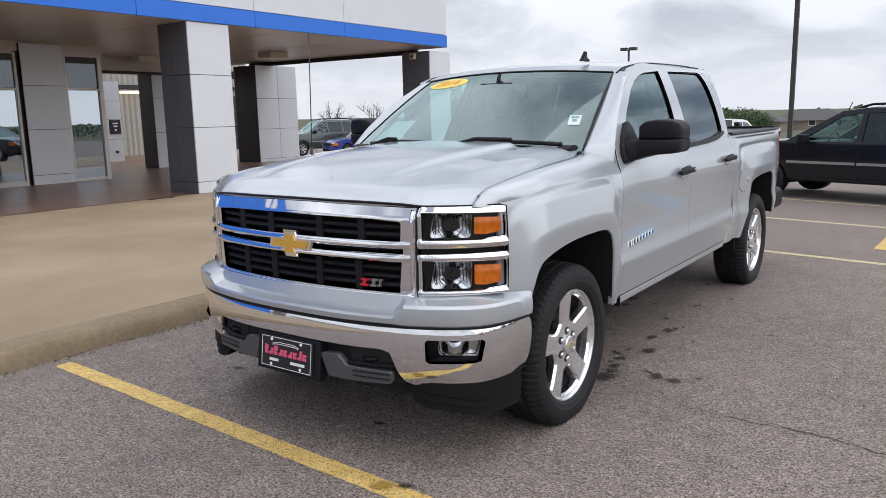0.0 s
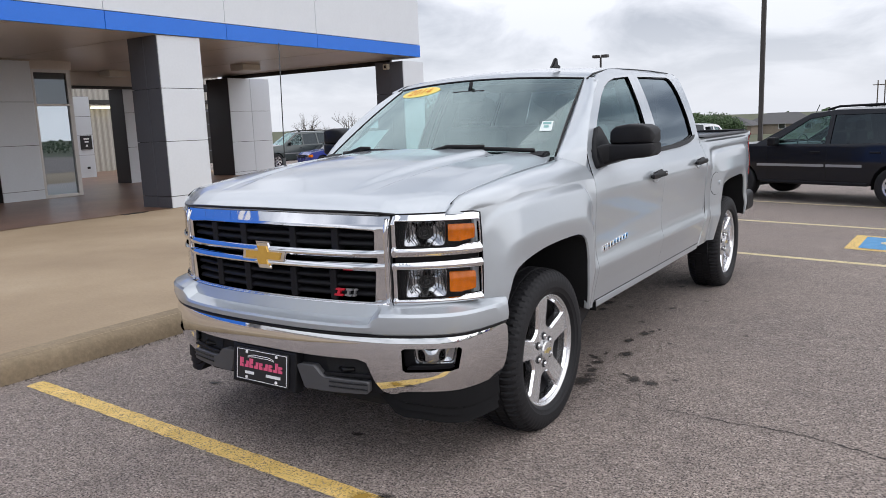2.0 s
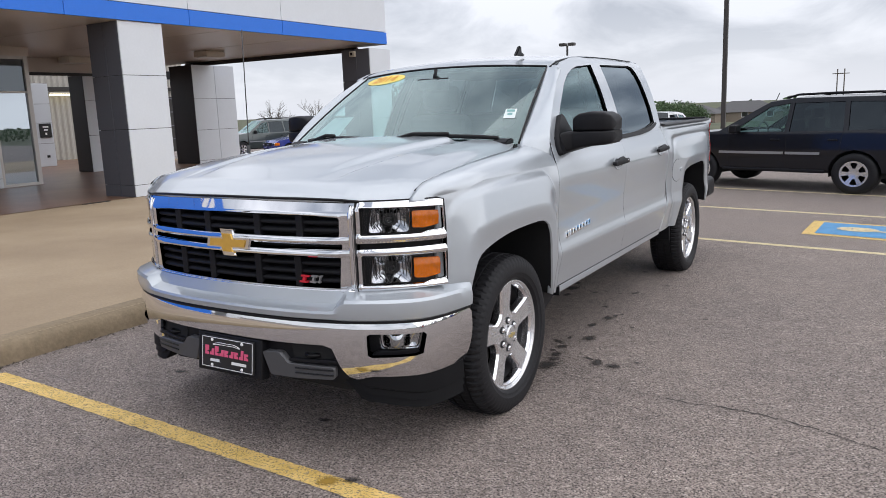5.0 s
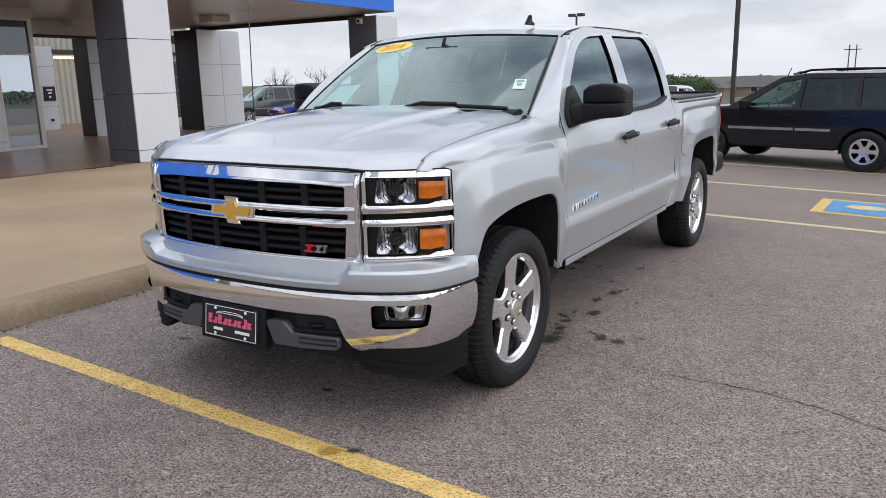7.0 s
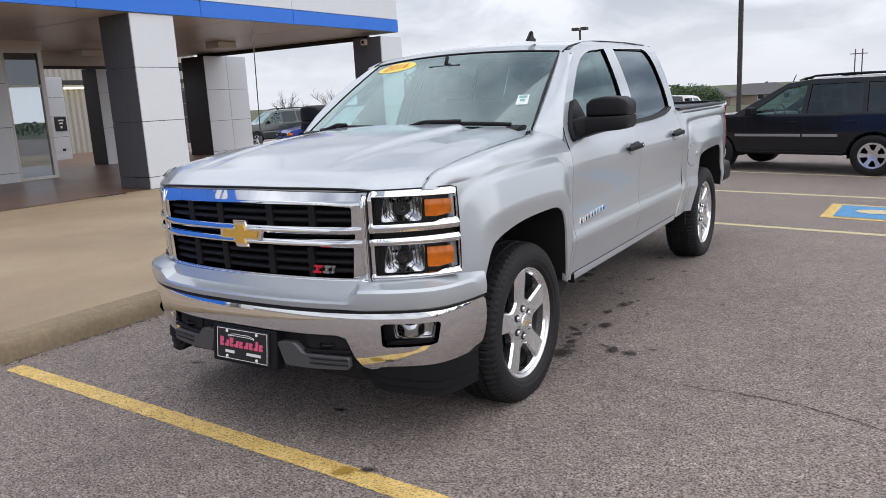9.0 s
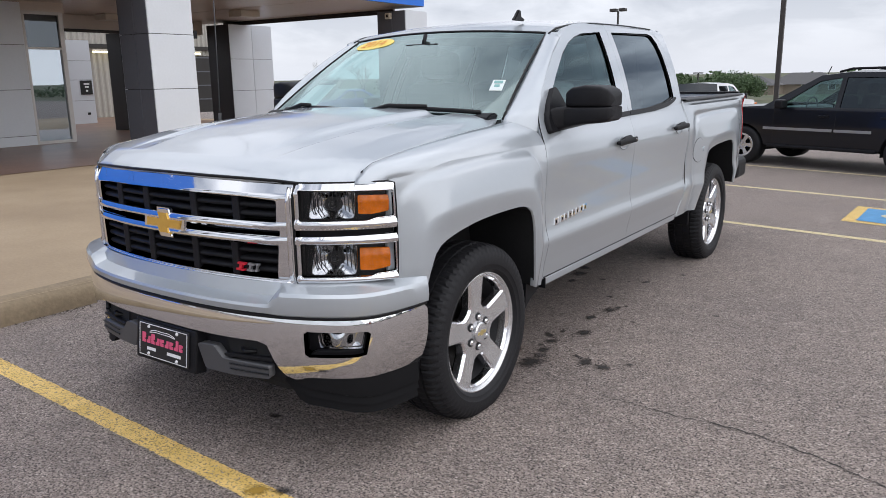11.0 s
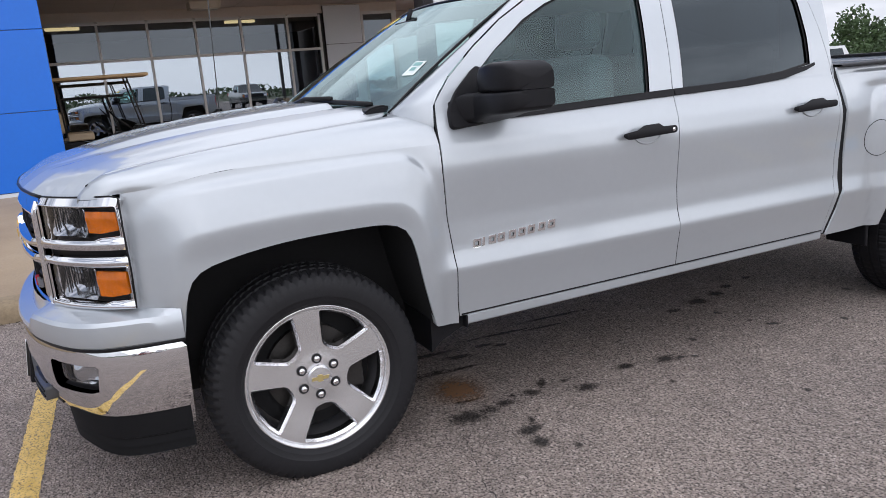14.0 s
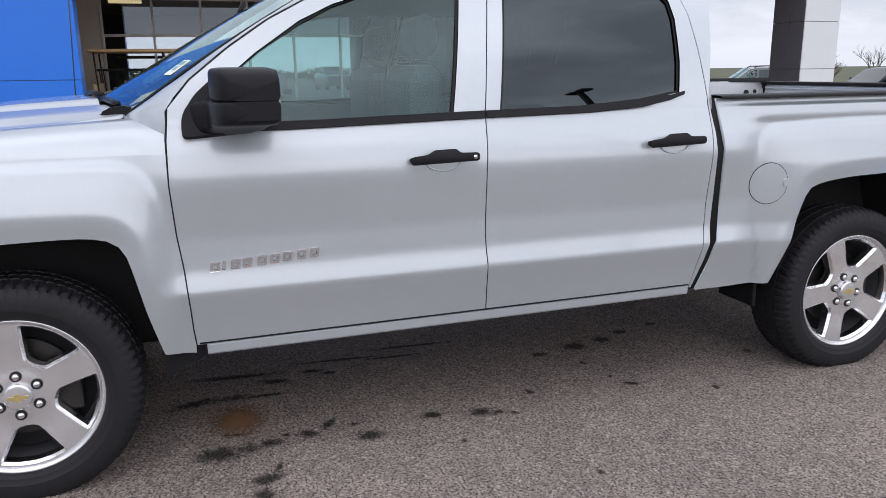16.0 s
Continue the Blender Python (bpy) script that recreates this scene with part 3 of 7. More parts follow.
def flare(y, z, start, band):
    """How far, from 0 to 1, the flare stands out at a place on the side."""
    if inside(y, z, [band]):
        return 1.0 - 0.32 * ease(0.0, 0.11, near_line(y, z, band))
    if not inside(y, z, [start]):
        return 0.0
    a, b = near_line(y, z, start), near_line(y, z, band)
    t = a / (a + b + 1e-6)
    return 0.28 * ease(0, 0.12, t) + 0.72 * t


def near_line(y, z, line):
    best = 9.0
    for (a, b), (c, d) in zip(line, line[1:]):
        t = min(1, max(0, ((y - a) * (c - a) + (z - b) * (d - b)) / ((c - a) ** 2 + (d - b) ** 2)))
        best = min(best, math.hypot(y - a - t * (c - a), z - b - t * (d - b)))
    return best


def flare_map(start, band, y0, z0, ny, nz, cell=0.009):
    """The flare on a grid, softened over a few cells; returns a lookup."""
    start, band = smooth_line(start, 60), smooth_line(band, 60)
    g = np.array([[flare(y0 + i * cell, z0 + j * cell, start, band) for j in range(nz)] for i in range(ny)])
    for _ in range(1):
        for axis in (0, 1):
            p = np.pad(g, [(1, 1) if a == axis else (0, 0) for a in (0, 1)], mode="edge")
            lo, mid, hi = (p[:-2], p[1:-1], p[2:]) if axis == 0 else (p[:, :-2], p[:, 1:-1], p[:, 2:])
            g = 0.25 * lo + 0.5 * mid + 0.25 * hi

    def at(y, z):
        u, v = min(max((y - y0) / cell, 0), ny - 1.001), min(max((z - z0) / cell, 0), nz - 1.001)
        i, j = int(u), int(v)
        a, b = u - i, v - j
        return float((g[i, j] * (1 - b) + g[i, j + 1] * b) * (1 - a) + (g[i + 1, j] * (1 - b) + g[i + 1, j + 1] * b) * a)
    return at


FLARE_FRONT = flare_map(FLARE_F, BAND_F, -0.66, 0.42, 146, 98)
FLARE_REAR = flare_map(FLARE_R, BAND_R, 2.92, 0.42, 172, 98)


def side_x(y, z):
    """Half-width of the body at station y and height z."""
    if z > 1.31:
        s = z - 1.31
        return 0.955 - 0.25 * s - 0.30 * s * s - (6 * (s - 0.5) ** 2 if s > 0.5 else 0)
    x = soft_table(DOOR_X, z, 0.008 if z < 0.76 else 0.02)
    wf, wr = 1 - ease(0.45, 0.60, y), ease(2.92, 3.1, y)
    if wf > 0:
        q = soft_table(FENDER_X, z, 0.010) + 0.042 * (0.3 + 0.7 * ease(-0.58, -0.34, y)) * FLARE_FRONT(y, z)
        x += wf * (q - x)
        if y < -0.30:
            x -= 0.075 * ((-0.30 - y) / 0.30) ** 2
    if wr > 0:
        q = soft_table(BED_X, z, 0.008) + 0.038 * FLARE_REAR(y, z)
        x += wr * (q - x)
        if y > 4.25:
            x -= 0.05 * ((y - 4.25) / 0.4) ** 2
    return x


def side(sg, off=0.0):
    return lambda y, z: Vector((sg * (side_x(y, z) + off), y, z))


truck = thing("pickup_truck", "silver crew-cab pickup truck with chrome grille parked on asphalt", "truck")

SEAM_FRONT = [(0.608, 0.50), (0.602, 0.56), (0.598, 0.65), (0.588, 0.80), (0.574, 0.92), (0.564, 1.10), (0.568, 1.25), (0.58, 1.36)]
SEAM_TOP = [(0.66, 1.452), (0.80, 1.562), (0.95, 1.662), (1.11, 1.745), (1.20, 1.782), (1.33, 1.815), (1.45, 1.832), (1.60, 1.842), (1.838, 1.845)]
SPLIT = [(1.838, 1.845), (1.788, 1.58), (1.748, 1.31), (1.736, 1.10), (1.737, 0.82), (1.748, 0.508)]
SEAM_REAR = [(2.55, 1.850), (2.66, 1.832), (2.725, 1.785), (2.752, 1.70), (2.768, 1.55), (2.782, 1.343), (2.784, 1.13), (2.776, 0.80), (2.768, 0.70), (2.74, 0.515)]
WIN_F = [(0.665, 1.30), (0.665, 1.345), (0.71, 1.40), (0.89, 1.545), (1.06, 1.660), (1.19, 1.722), (1.30, 1.757), (1.42, 1.780), (1.71, 1.80), (1.615, 1.30)]
WIN_R = [(1.895, 1.803), (2.56, 1.818), (2.63, 1.805), (2.672, 1.755), (2.682, 1.68), (2.668, 1.50), (2.645, 1.372), (2.45, 1.338), (2.20, 1.322), (1.808, 1.305)]
BELT_LOW = [(0.655, 1.275), (1.0, 1.277), (1.62, 1.292), (2.20, 1.302), (2.45, 1.318), (2.60, 1.345), (2.66, 1.365)]


def shift(loop, dy, dz=0.0):
    return [(a + dy, b + dz) for a, b in loop]


for sg in (1, -1):
    flip = sg < 0
    hub = side(sg)
    # front fender: the side below its shoulder, and the top up to the bonnet seam
    ridge = lambda y: 1.207 - 0.042 * ease(0.2, 0.60, -y)
    lower = [(0.50, 0.484), (0.602, 0.47)] + shift(SEAM_FRONT[:6], -0.005) + [(0.560, 1.207)]
    top = [(y, ridge(y)) for y in (0.4, 0.2, 0.0, -0.2, -0.3, -0.4, -0.5, -0.578)]
    fender = skin("front_fender", FRONT_ARCH + lower + top + [(-0.585, 1.10), (-0.598, 0.95), (-0.60, 0.772), (-0.47, 0.768)], hub, SILVER, truck, step=0.014, vstep=0.011, depth=0.03, flip=flip, edge=0.012)
    SEAM_H = [(-0.705, 0.848, 1.168), (-0.675, 0.858, 1.202), (-0.62, 0.866, 1.230), (-0.45, 0.868, 1.256), (-0.25, 0.866, 1.278), (0.0, 0.860, 1.298), (0.25, 0.852, 1.314), (0.50, 0.838, 1.328), (0.562, 0.832, 1.332)]
    rows = []
    for i in range(33):
        y = -0.600 + (0.56 + 0.600) * i / 32
        ys = -0.703 + (0.562 + 0.703) * i / 32
        a = Vector((side_x(max(y, -0.58), ridge(y)), max(y, -0.60), ridge(y)))
        b = Vector((table([(p[0], p[1]) for p in SEAM_H], ys) + 0.003, ys, table([(p[0], p[2]) for p in SEAM_H], ys)))
        row = []
        for k in range(9):
            t = k / 8
            p = a.lerp(b, t)
            p.z += 0.055 * (t * (1 - t)) * 1.1 * (1 - 0.95 * ease(0.30, 0.60, -y))
            p.x += 0.055 * t * (1 - t) * 1.2
            row.append((sg * p.x, p.y, p.z))
        row.append((sg * (b.x - 0.002), b.y, b.z - 0.03))
        rows.append(row)
    rows.insert(0, [(x, y - 0.006, min(z, 1.156)) for x, y, z in rows[0]])
    rows.insert(1, [(x, y - 0.004, z - 0.008) for x, y, z in rows[1]])
    loft("fender_top", rows, SILVER, fender, flip=not flip)
    # doors with their windows
    fd = skin("front_door", SEAM_FRONT + SEAM_TOP[:-1] + shift(SPLIT, -0.0025), hub, SILVER, truck, holes=[WIN_F], step=0.035, vstep=0.014, depth=0.025, hole_depth=0.025, flip=flip)
    rd = skin("rear_door", [(1.842, 1.845), (2.1, 1.847), (2.4, 1.85)] + SEAM_REAR + shift(SPLIT[::-1], 0.0025), hub, SILVER, truck, holes=[WIN_R], step=0.035, vstep=0.014, depth=0.025, hole_depth=0.025, flip=flip)
    skin("window", [(a + (1.2 - a) * -0.01, b) for a, b in WIN_F], side(sg, -0.016), SIDEGLASS, fd, "lightly tinted window glass", step=0.08, depth=0.003, flip=flip)
    skin("window", WIN_R, side(sg, -0.016), PRIVACY, rd, "dark privacy window glass", step=0.08, depth=0.003, flip=flip)
    for owner, loop in ((fd, WIN_F), (rd, WIN_R)):
        c = Vector((sum(p[0] for p in loop) / len(loop), sum(p[1] for p in loop) / len(loop)))
        inner = [tuple(Vector(p) + (c - Vector(p)).normalized() * 0.012) for p in loop]
        skin("window_seal", loop, side(sg, -0.008), TRIM, owner, "black rubber window seal", holes=[inner], step=0.05, depth=0.006, flip=flip)
    for owner, lo, hi in ((fd, 0.655, 1.742), (rd, 1.75, 2.665)):
        ys = [lo + (hi - lo) * i / 14 for i in range(15)]
        low = [(y, table(BELT_LOW, y)) for y in ys]
        wide = lambda y: 0.028 if y < 2.5 else 0.028 - 0.014 * (y - 2.5) / 0.165
        skin("belt_moulding", low + [(y, z + wide(y)) for y, z in low[::-1]], lambda y, z, sg=sg: Vector((sg * (side_x(y, 1.29) + 0.012 - 0.30 * (z - 1.29)), y, z)), BLACK, owner, "black belt moulding", step=0.04, vstep=0.012, depth=0.02, flip=flip)
    # door handles on pale cups
    for owner, y0, z0 in ((fd, 1.555, 1.150), (rd, 2.587, 1.172)):
        cup = [(y0 + 0.072 * math.cos(t), z0 - 0.008 + 0.040 * math.sin(t)) for t in [k * math.pi / 10 for k in range(20)]]
        skin("handle_cup", cup, side(sg, 0.0025), SILVER, owner, step=0.02, depth=0.004, flip=flip)
        for k, r, m in ((1.0, 0.0035, SILVER),):
            tube("cup_rim", [side(sg, 0.003)(y0 + 0.072 * k * math.cos(t), z0 - 0.008 + 0.040 * k * math.sin(t)) for t in [math.pi * (1.04 + 0.92 * j / 14) for j in range(15)]], r, m, owner, sides=6)
        bar = rounded([(y0 - 0.137, z0 - 0.020), (y0 + 0.137, z0 - 0.012), (y0 + 0.137, z0 + 0.020), (y0 + 0.06, z0 + 0.021), (y0 + 0.045, z0 + 0.036), (y0 - 0.045, z0 + 0.034), (y0 - 0.07, z0 + 0.018), (y0 - 0.137, z0 + 0.012)], 0.016)
        skin("door_handle", bar, lambda y, z, sg=sg, z0=z0: Vector((sg * (side_x(y, z0) + 0.040 - 9 * (z - z0) ** 2), y, z)), BLACK, owner, "matt black door handle", step=0.03, vstep=0.01, depth=0.026, flip=flip)
        if y0 < 2 and sg > 0:
            tube("key_lock", [(side_x(y0, z0) + 0.034, y0 + 0.118, z0 + 0.003), (side_x(y0, z0) + 0.041, y0 + 0.118, z0 + 0.003)], 0.008, CHROME, fd, sides=10)
    # dark gaps round the doors
    for owner, line in ((fd, SEAM_FRONT), (fd, SPLIT), (rd, SEAM_REAR[3:])):
        go, length = spline(line)
        tube("door_gap", [side(sg, -0.0035)(*(Vector(go(length * i / 24)) + Vector((-0.003 if line is SEAM_FRONT else 0.003 if line is SEAM_REAR else 0.0, 0.0)))) for i in range(25)], 0.0032, TRIM, owner, sides=6)
    tube("sill_gap", [side(sg, -0.002)(0.615 + 2.12 * i / 24, 0.5055 + 0.010 * i / 24) for i in range(25)], 0.0045, TRIM, truck, sides=6)
    # windscreen pillar and roof rail
    rows = []
    for i in range(21):
        t = i / 20
        yo = 0.575 + (1.16 - 0.575) * t
        zo = table([(0.575, 1.355)] + SEAM_TOP, yo) if t > 0 else 1.345
        o = Vector((side_x(yo, zo), yo - 0.006, zo + 0.004))
        e = Vector((0.815 - 0.125 * t, 0.43 + 0.69 * t, 1.333 + 0.442 * t - 0.015 * t * (1 - t)))
        row = []
        for k in range(7):
            s = k / 6
            p = o.lerp(e, s)
            b = 0.05 * s * (1 - s)
            row.append((sg * (p.x + b * 0.9), p.y - b * 0.5, p.z + b * 0.6))
        row.append((sg * (e.x - 0.005), e.y + 0.02, e.z - 0.02))
        rows.append(row)
    rows.insert(0, [(x, y - 0.004, z - 0.09) for x, y, z in rows[0]])
    loft("windscreen_pillar", rows, SILVER, truck, flip=not flip)
    RAIL = [(1.10, 1.768), (1.2, 1.805), (1.4, 1.838), (1.7, 1.856), (2.3, 1.861), (2.72, 1.856), (2.84, 1.842), (2.885, 1.82)]
    rail = [(0.0 + a, b) for a, b in SEAM_TOP[3:-1]] + [(1.84, 1.850), (2.4, 1.854)] + [(a + 0.005, b + 0.003) for a, b in SEAM_REAR[:-1]] + [(2.742, 0.50), (2.750, 0.50), (2.787, 0.62), (2.805, 0.72), (2.815, 0.91), (2.807, 1.13), (2.788, 1.345), (2.801, 1.40), (2.835, 1.55), (2.868, 1.72)] + RAIL[::-1]
    skin("cab_side", rail, hub, SILVER, truck, step=0.03, vstep=0.012, depth=0.03, flip=flip)
    # bed side
    rise = 0.0 if sg > 0 else 0.04
    bed = REAR_ARCH + [(4.35, 0.60), (4.56, 0.73), (4.605, 0.76), (4.625, 1.0), (4.63, 1.352 + rise), (2.827, 1.343 + rise), (2.848, 1.13), (2.855, 0.91), (2.844, 0.72), (2.822, 0.62), (2.775, 0.485)]
    bs = skin("bed_side", bed, hub, SILVER, truck, step=0.02, vstep=0.012, depth=0.03, flip=flip)
    loft("bed_rail_cap", [[(sg * (0.974 - 0.05 * max(0, (y - 4.25) / 0.4) ** 2 * 0.9 + o), y, z + rise) for o, z in ((0.002, 1.340), (0.003, 1.348), (-0.006, 1.354), (-0.045, 1.355), (-0.140, 1.355), (-0.148, 1.350), (-0.148, 1.325))] for y in [2.835 + 1.795 * i / 24 for i in range(25)]], BLACK, bs, "black plastic bed rail cap", flip=not flip)
    # black strip behind the cab-to-bed gap, in place of the gap's shade
    loft("cab_gap_shade", [[(sg * (side_x(2.83, z) - 0.010), y0 + o, z) for o in (-0.012, 0.040)] for y0, z in ((2.752, 0.49), (2.79, 0.62), (2.808, 0.72), (2.818, 0.91), (2.810, 1.13), (2.795, 1.345))], TRIM, truck, "black strip standing for the shade in the gap between cab and bed", flip=not flip)
    # rocker strip under the doors
    loft("rocker_strip", [[(sg * (0.957 + o), y, z + 0.012 * (y - 0.64) / 2.1) for o, z in ((-0.03, 0.500), (0.002, 0.499), (0.006, 0.495), (0.004, 0.463), (-0.002, 0.456), (-0.06, 0.452))] for y in [0.64 + 2.095 * i / 20 for i in range(21)]], SILVER, truck, "painted rocker strip", flip=flip).data.set_sharp_from_angle(angle=radians(30))
    box("rocker_end_cap", (min(sg * 0.90, sg * 0.966), 0.634, 0.444), (max(sg * 0.90, sg * 0.966), 0.641, 0.499), BLACK, truck)
    # wheel housings
    for arch, name in ((FRONT_ARCH, "front"), (REAR_ARCH, "rear")):
        rows = [[(sg * (side_x(y, z) - 0.012), y, z) for y, z in arch], [(sg * (side_x(y, z) - 0.05), y + 0.0, z + 0.006) for y, z in arch], [(sg * 0.55, y, z + 0.03) for y, z in arch]]
        rows.append([(sg * 0.55, sum(p[0] for p in arch) / len(arch), 0.5) for _ in arch])
        # three small pale boxes near the top of each housing
        for k in range(3):
            yc = sum(p[0] for p in arch) / len(arch) - 0.03 + 0.045 * k
            box("housing_dot", (min(sg * 0.74, sg * 0.75), yc, 0.915), (max(sg * 0.74, sg * 0.75), yc + 0.012, 0.932), BEDPAINT, truck)
        loft("wheel_housing", rows, LINER, truck, "black wheel housing liner", flip=flip, smooth=False)
    # mud flap and splash shield
    box("mud_flap", (min(sg * 0.70, sg * 0.95), 3.115, 0.36), (max(sg * 0.70, sg * 0.95), 3.135, 0.50), BLACK, truck, bevel=0.008)
    shield_bm = prism_bm([(0.485, 0.36), (0.53, 0.40), (0.635, 0.445), (0.66, 0.49), (0.49, 0.50)], min(sg * 0.66, sg * 0.93), max(sg * 0.66, sg * 0.93))
    part("splash_shield", shield_bm, BLACK, truck, "black plastic splash shield")
    # fuel door only on the driver's side
    if sg > 0:
        ring = [(3.095 + 0.095 * math.cos(t), 0.963 + 0.095 * math.sin(t)) for t in [k * math.pi / 20 for k in range(40)]]
        skin("fuel_door_gap", ring, side(sg, 0.0015), TRIM, bs, step=0.03, depth=0.002, flip=flip)
        fuel = skin("fuel_door", [(3.095 + (a - 3.095) * 0.965, 0.963 + (b - 0.963) * 0.965) for a, b in ring], side(sg, 0.003), SILVER, bs, step=0.025, depth=0.004, flip=flip)
        dot = rounded([(3.162, 0.947), (3.203, 0.947), (3.203, 0.983), (3.162, 0.983)], 0.02)
        skin("fuel_door_latch", dot, side(sg, 0.010), SILVER, bs, step=0.01, depth=0.009, flip=flip)
    # letter-sized bars of the model name on the front door
    xs = [0.672, 0.714, 0.744, 0.786, 0.838, 0.884, 0.930, 0.982, 1.030]
    for i, y in enumerate(xs):
        w = 0.012 if i == 1 else 0.034
        z = 0.778 + 0.030 * (y - 0.65) / 0.44
        y = y if sg > 0 else 1.75 - y
        h = 0.022
        o = [(y, z), (y + w, z), (y + w + 0.005, z + 2 * h * 0.8), (y + 0.005, z + 2 * h * 0.8)]
        cut = [(y + 0.010, z + 0.010), (y + w - 0.008, z + 0.010), (y + w - 0.005, z + 0.025), (y + 0.013, z + 0.025)] if i not in (1,) else None
        skin("badge_bar", rounded(o, 0.004, 2), side(sg, 0.006), CHROME, fd, "chrome badge bar", holes=[cut] if cut else (), step=0.03, depth=0.006, flip=flip)

# bonnet: a crowned sheet with a raised middle between two creases
FRONT_EDGE = [(0, -0.917), (0.25, -0.908), (0.45, -0.885), (0.60, -0.850), (0.66, -0.822), (0.76, -0.766), (0.848, -0.703)]
HOOD_EDGE = [(-0.95, 1.196), (-0.75, 1.214), (-0.62, 1.233), (-0.45, 1.256), (-0.25, 1.278), (0.0, 1.298), (0.25, 1.314), (0.50, 1.328), (0.562, 1.332)]
HOOD_MID = [(-0.925, 1.216), (-0.87, 1.230), (-0.80, 1.246), (-0.60, 1.284), (-0.2, 1.333), (0.0, 1.351), (0.30, 1.371), (0.5, 1.379)]


def ramp(lo, hi, v):
    """0 to 1 in a straight line with short rounded ends."""
    t = min(1.0, max(0.0, (v - lo) / (hi - lo)))
    return t + 0.10 * math.sin(2 * math.pi * t) * -0.8


def hood_shape(x, y):
    xs = table([(p[0], p[1]) for p in SEAM_H], y)
    zs = table(HOOD_EDGE, y)
    mid = soft_table(HOOD_MID, y, 0.03)
    a = abs(x)
    z = zs + (mid - zs) * (1 - min(1, a / xs) ** 2.3)
    w = 0.33 + 0.10 * (y + 0.9) / 1.2
    fade = ease(-0.82, -0.35, y)
    z += fade * (0.024 * (1 - ramp(w, w + 0.055, a)) + 0.015 * ramp(w + 0.125, w + 0.150, a) * (1 - ramp(0.70, 0.85, a)))
    back = y - table(FRONT_EDGE, a)
    low = table([(0, 1.186), (0.45, 1.182), (0.60, 1.176), (0.68, 1.166), (0.76, 1.164), (0.85, 1.168)], a)
    z = low + (z - low) * (1 - (1 - min(1, max(0, back) / 0.12)) ** 2.2)
    return Vector((x, y, z))


front = [(-a, b) for a, b in FRONT_EDGE[:0:-1]] + FRONT_EDGE
right = [(p[1] - 0.003, p[0]) for p in SEAM_H[1:8]]
rear = [(0.79, 0.44), (0.72, 0.395), (0.55, 0.335), (0.3, 0.285), (0, 0.27), (-0.3, 0.285), (-0.55, 0.335), (-0.72, 0.395), (-0.79, 0.44)]
skin("bonnet", front + right[:-1] + rear + [(-a, b) for a, b in right[:-1]][::-1], hood_shape, SILVER, truck, step=0.0105, vstep=0.035, depth=0.03)

for sg in (1, -1):
    tube("bonnet_seam", [(sg * (p[1] + 0.0), p[0], p[2] - 0.004) for p in SEAM_H[1:]], 0.0032, TRIM, truck, sides=6)
tube("bonnet_front_seam", [(x, table(FRONT_EDGE, abs(x)) - 0.003, table([(0, 1.186), (0.45, 1.182), (0.60, 1.176), (0.68, 1.166)], abs(x)) - 0.006) for x in [-0.67 + 1.34 * i / 40 for i in range(41)]], 0.0065, TRIM, truck, sides=6)

# roof
roof_edge = lambda y: table(RAIL, y)


def roof_shape(x, y):
    zt = soft_table(RAIL, y, 0.05)
    xe = 0.715
    return Vector((x, y, zt + 0.036 * (1 - (min(abs(x), xe) / xe) ** 2) + 0.004))


skin("roof", [(-0.712, 1.135), (-0.5, 1.075), (-0.25, 1.045), (0, 1.035), (0.25, 1.045), (0.5, 1.075), (0.712, 1.135), (0.722, 1.4), (0.722, 2.2), (0.716, 2.75), (0.70, 2.87), (0.5, 2.895), (0, 2.905), (-0.5, 2.895), (-0.70, 2.87), (-0.716, 2.75), (-0.722, 2.2), (-0.722, 1.4)], roof_shape, SILVER, truck, step=0.05, depth=0.02)
for sg in (1, -1):
    tube("roof_ditch_moulding", [(sg * 0.722, y, roof_edge(y) - 0.001) for y in (1.11, 1.2, 1.3, 1.45, 1.6)], 0.0075, TRIM, truck, sides=6, taper=0.5)
    tube("roof_ditch_moulding", [(sg * 0.722, y, roof_edge(y) - 0.001) for y in (1.6, 1.9, 2.3, 2.7)], 0.0035, TRIM, truck, sides=6)
# roof aerial fin
fin = [(1.19, 0.0), (1.35, 0.0), (1.345, 0.018), (1.30, 0.030), (1.292, 0.072), (1.275, 0.078), (1.225, 0.028)]
bm = prism_bm([(1.27 + (a - 1.27) * 0.85, b * 0.85 + 1.862) for a, b in fin], 0.420, 0.444)
bmesh.ops.bevel(bm, geom=bm.edges[:], offset=0.006, segments=2, affect="EDGES")
part("roof_aerial", bm, TRIM, truck, "black shark-fin aerial", smooth=False)


# windscreen, with its black band, mirror, tag and stickers
def shield(u, v):
    """u from -1 to 1 across, v from 0 at the cowl to 1 at the roof."""
    hw = 0.815 + (0.690 - 0.815) * v
    x = u * hw
    yb, yt = 0.232 + 0.20 * u * u, 1.015 + 0.105 * u * u
    zb, zt = 1.335 - 0.002 * u * u, 1.800 - 0.028 * u * u
    bow = v * (1 - v)
    return Vector((x, yb + (yt - yb) * v - 0.05 * bow, zb + (zt - zb) * v + 0.035 * bow))


def shield_in(off):
    def go(u, v):
        n = (shield(u + 0.01, v) - shield(u - 0.01, v)).cross(shield(u, v + 0.01) - shield(u, v - 0.01)).normalized()
        return shield(u, v) + n * off
    return go


ws = skin("windscreen", [(-1, 0), (1, 0), (1, 1), (-1, 1)], shield, WINDSHIELD, truck, "laminated windscreen reflecting the clouds", step=0.06, depth=0.004)
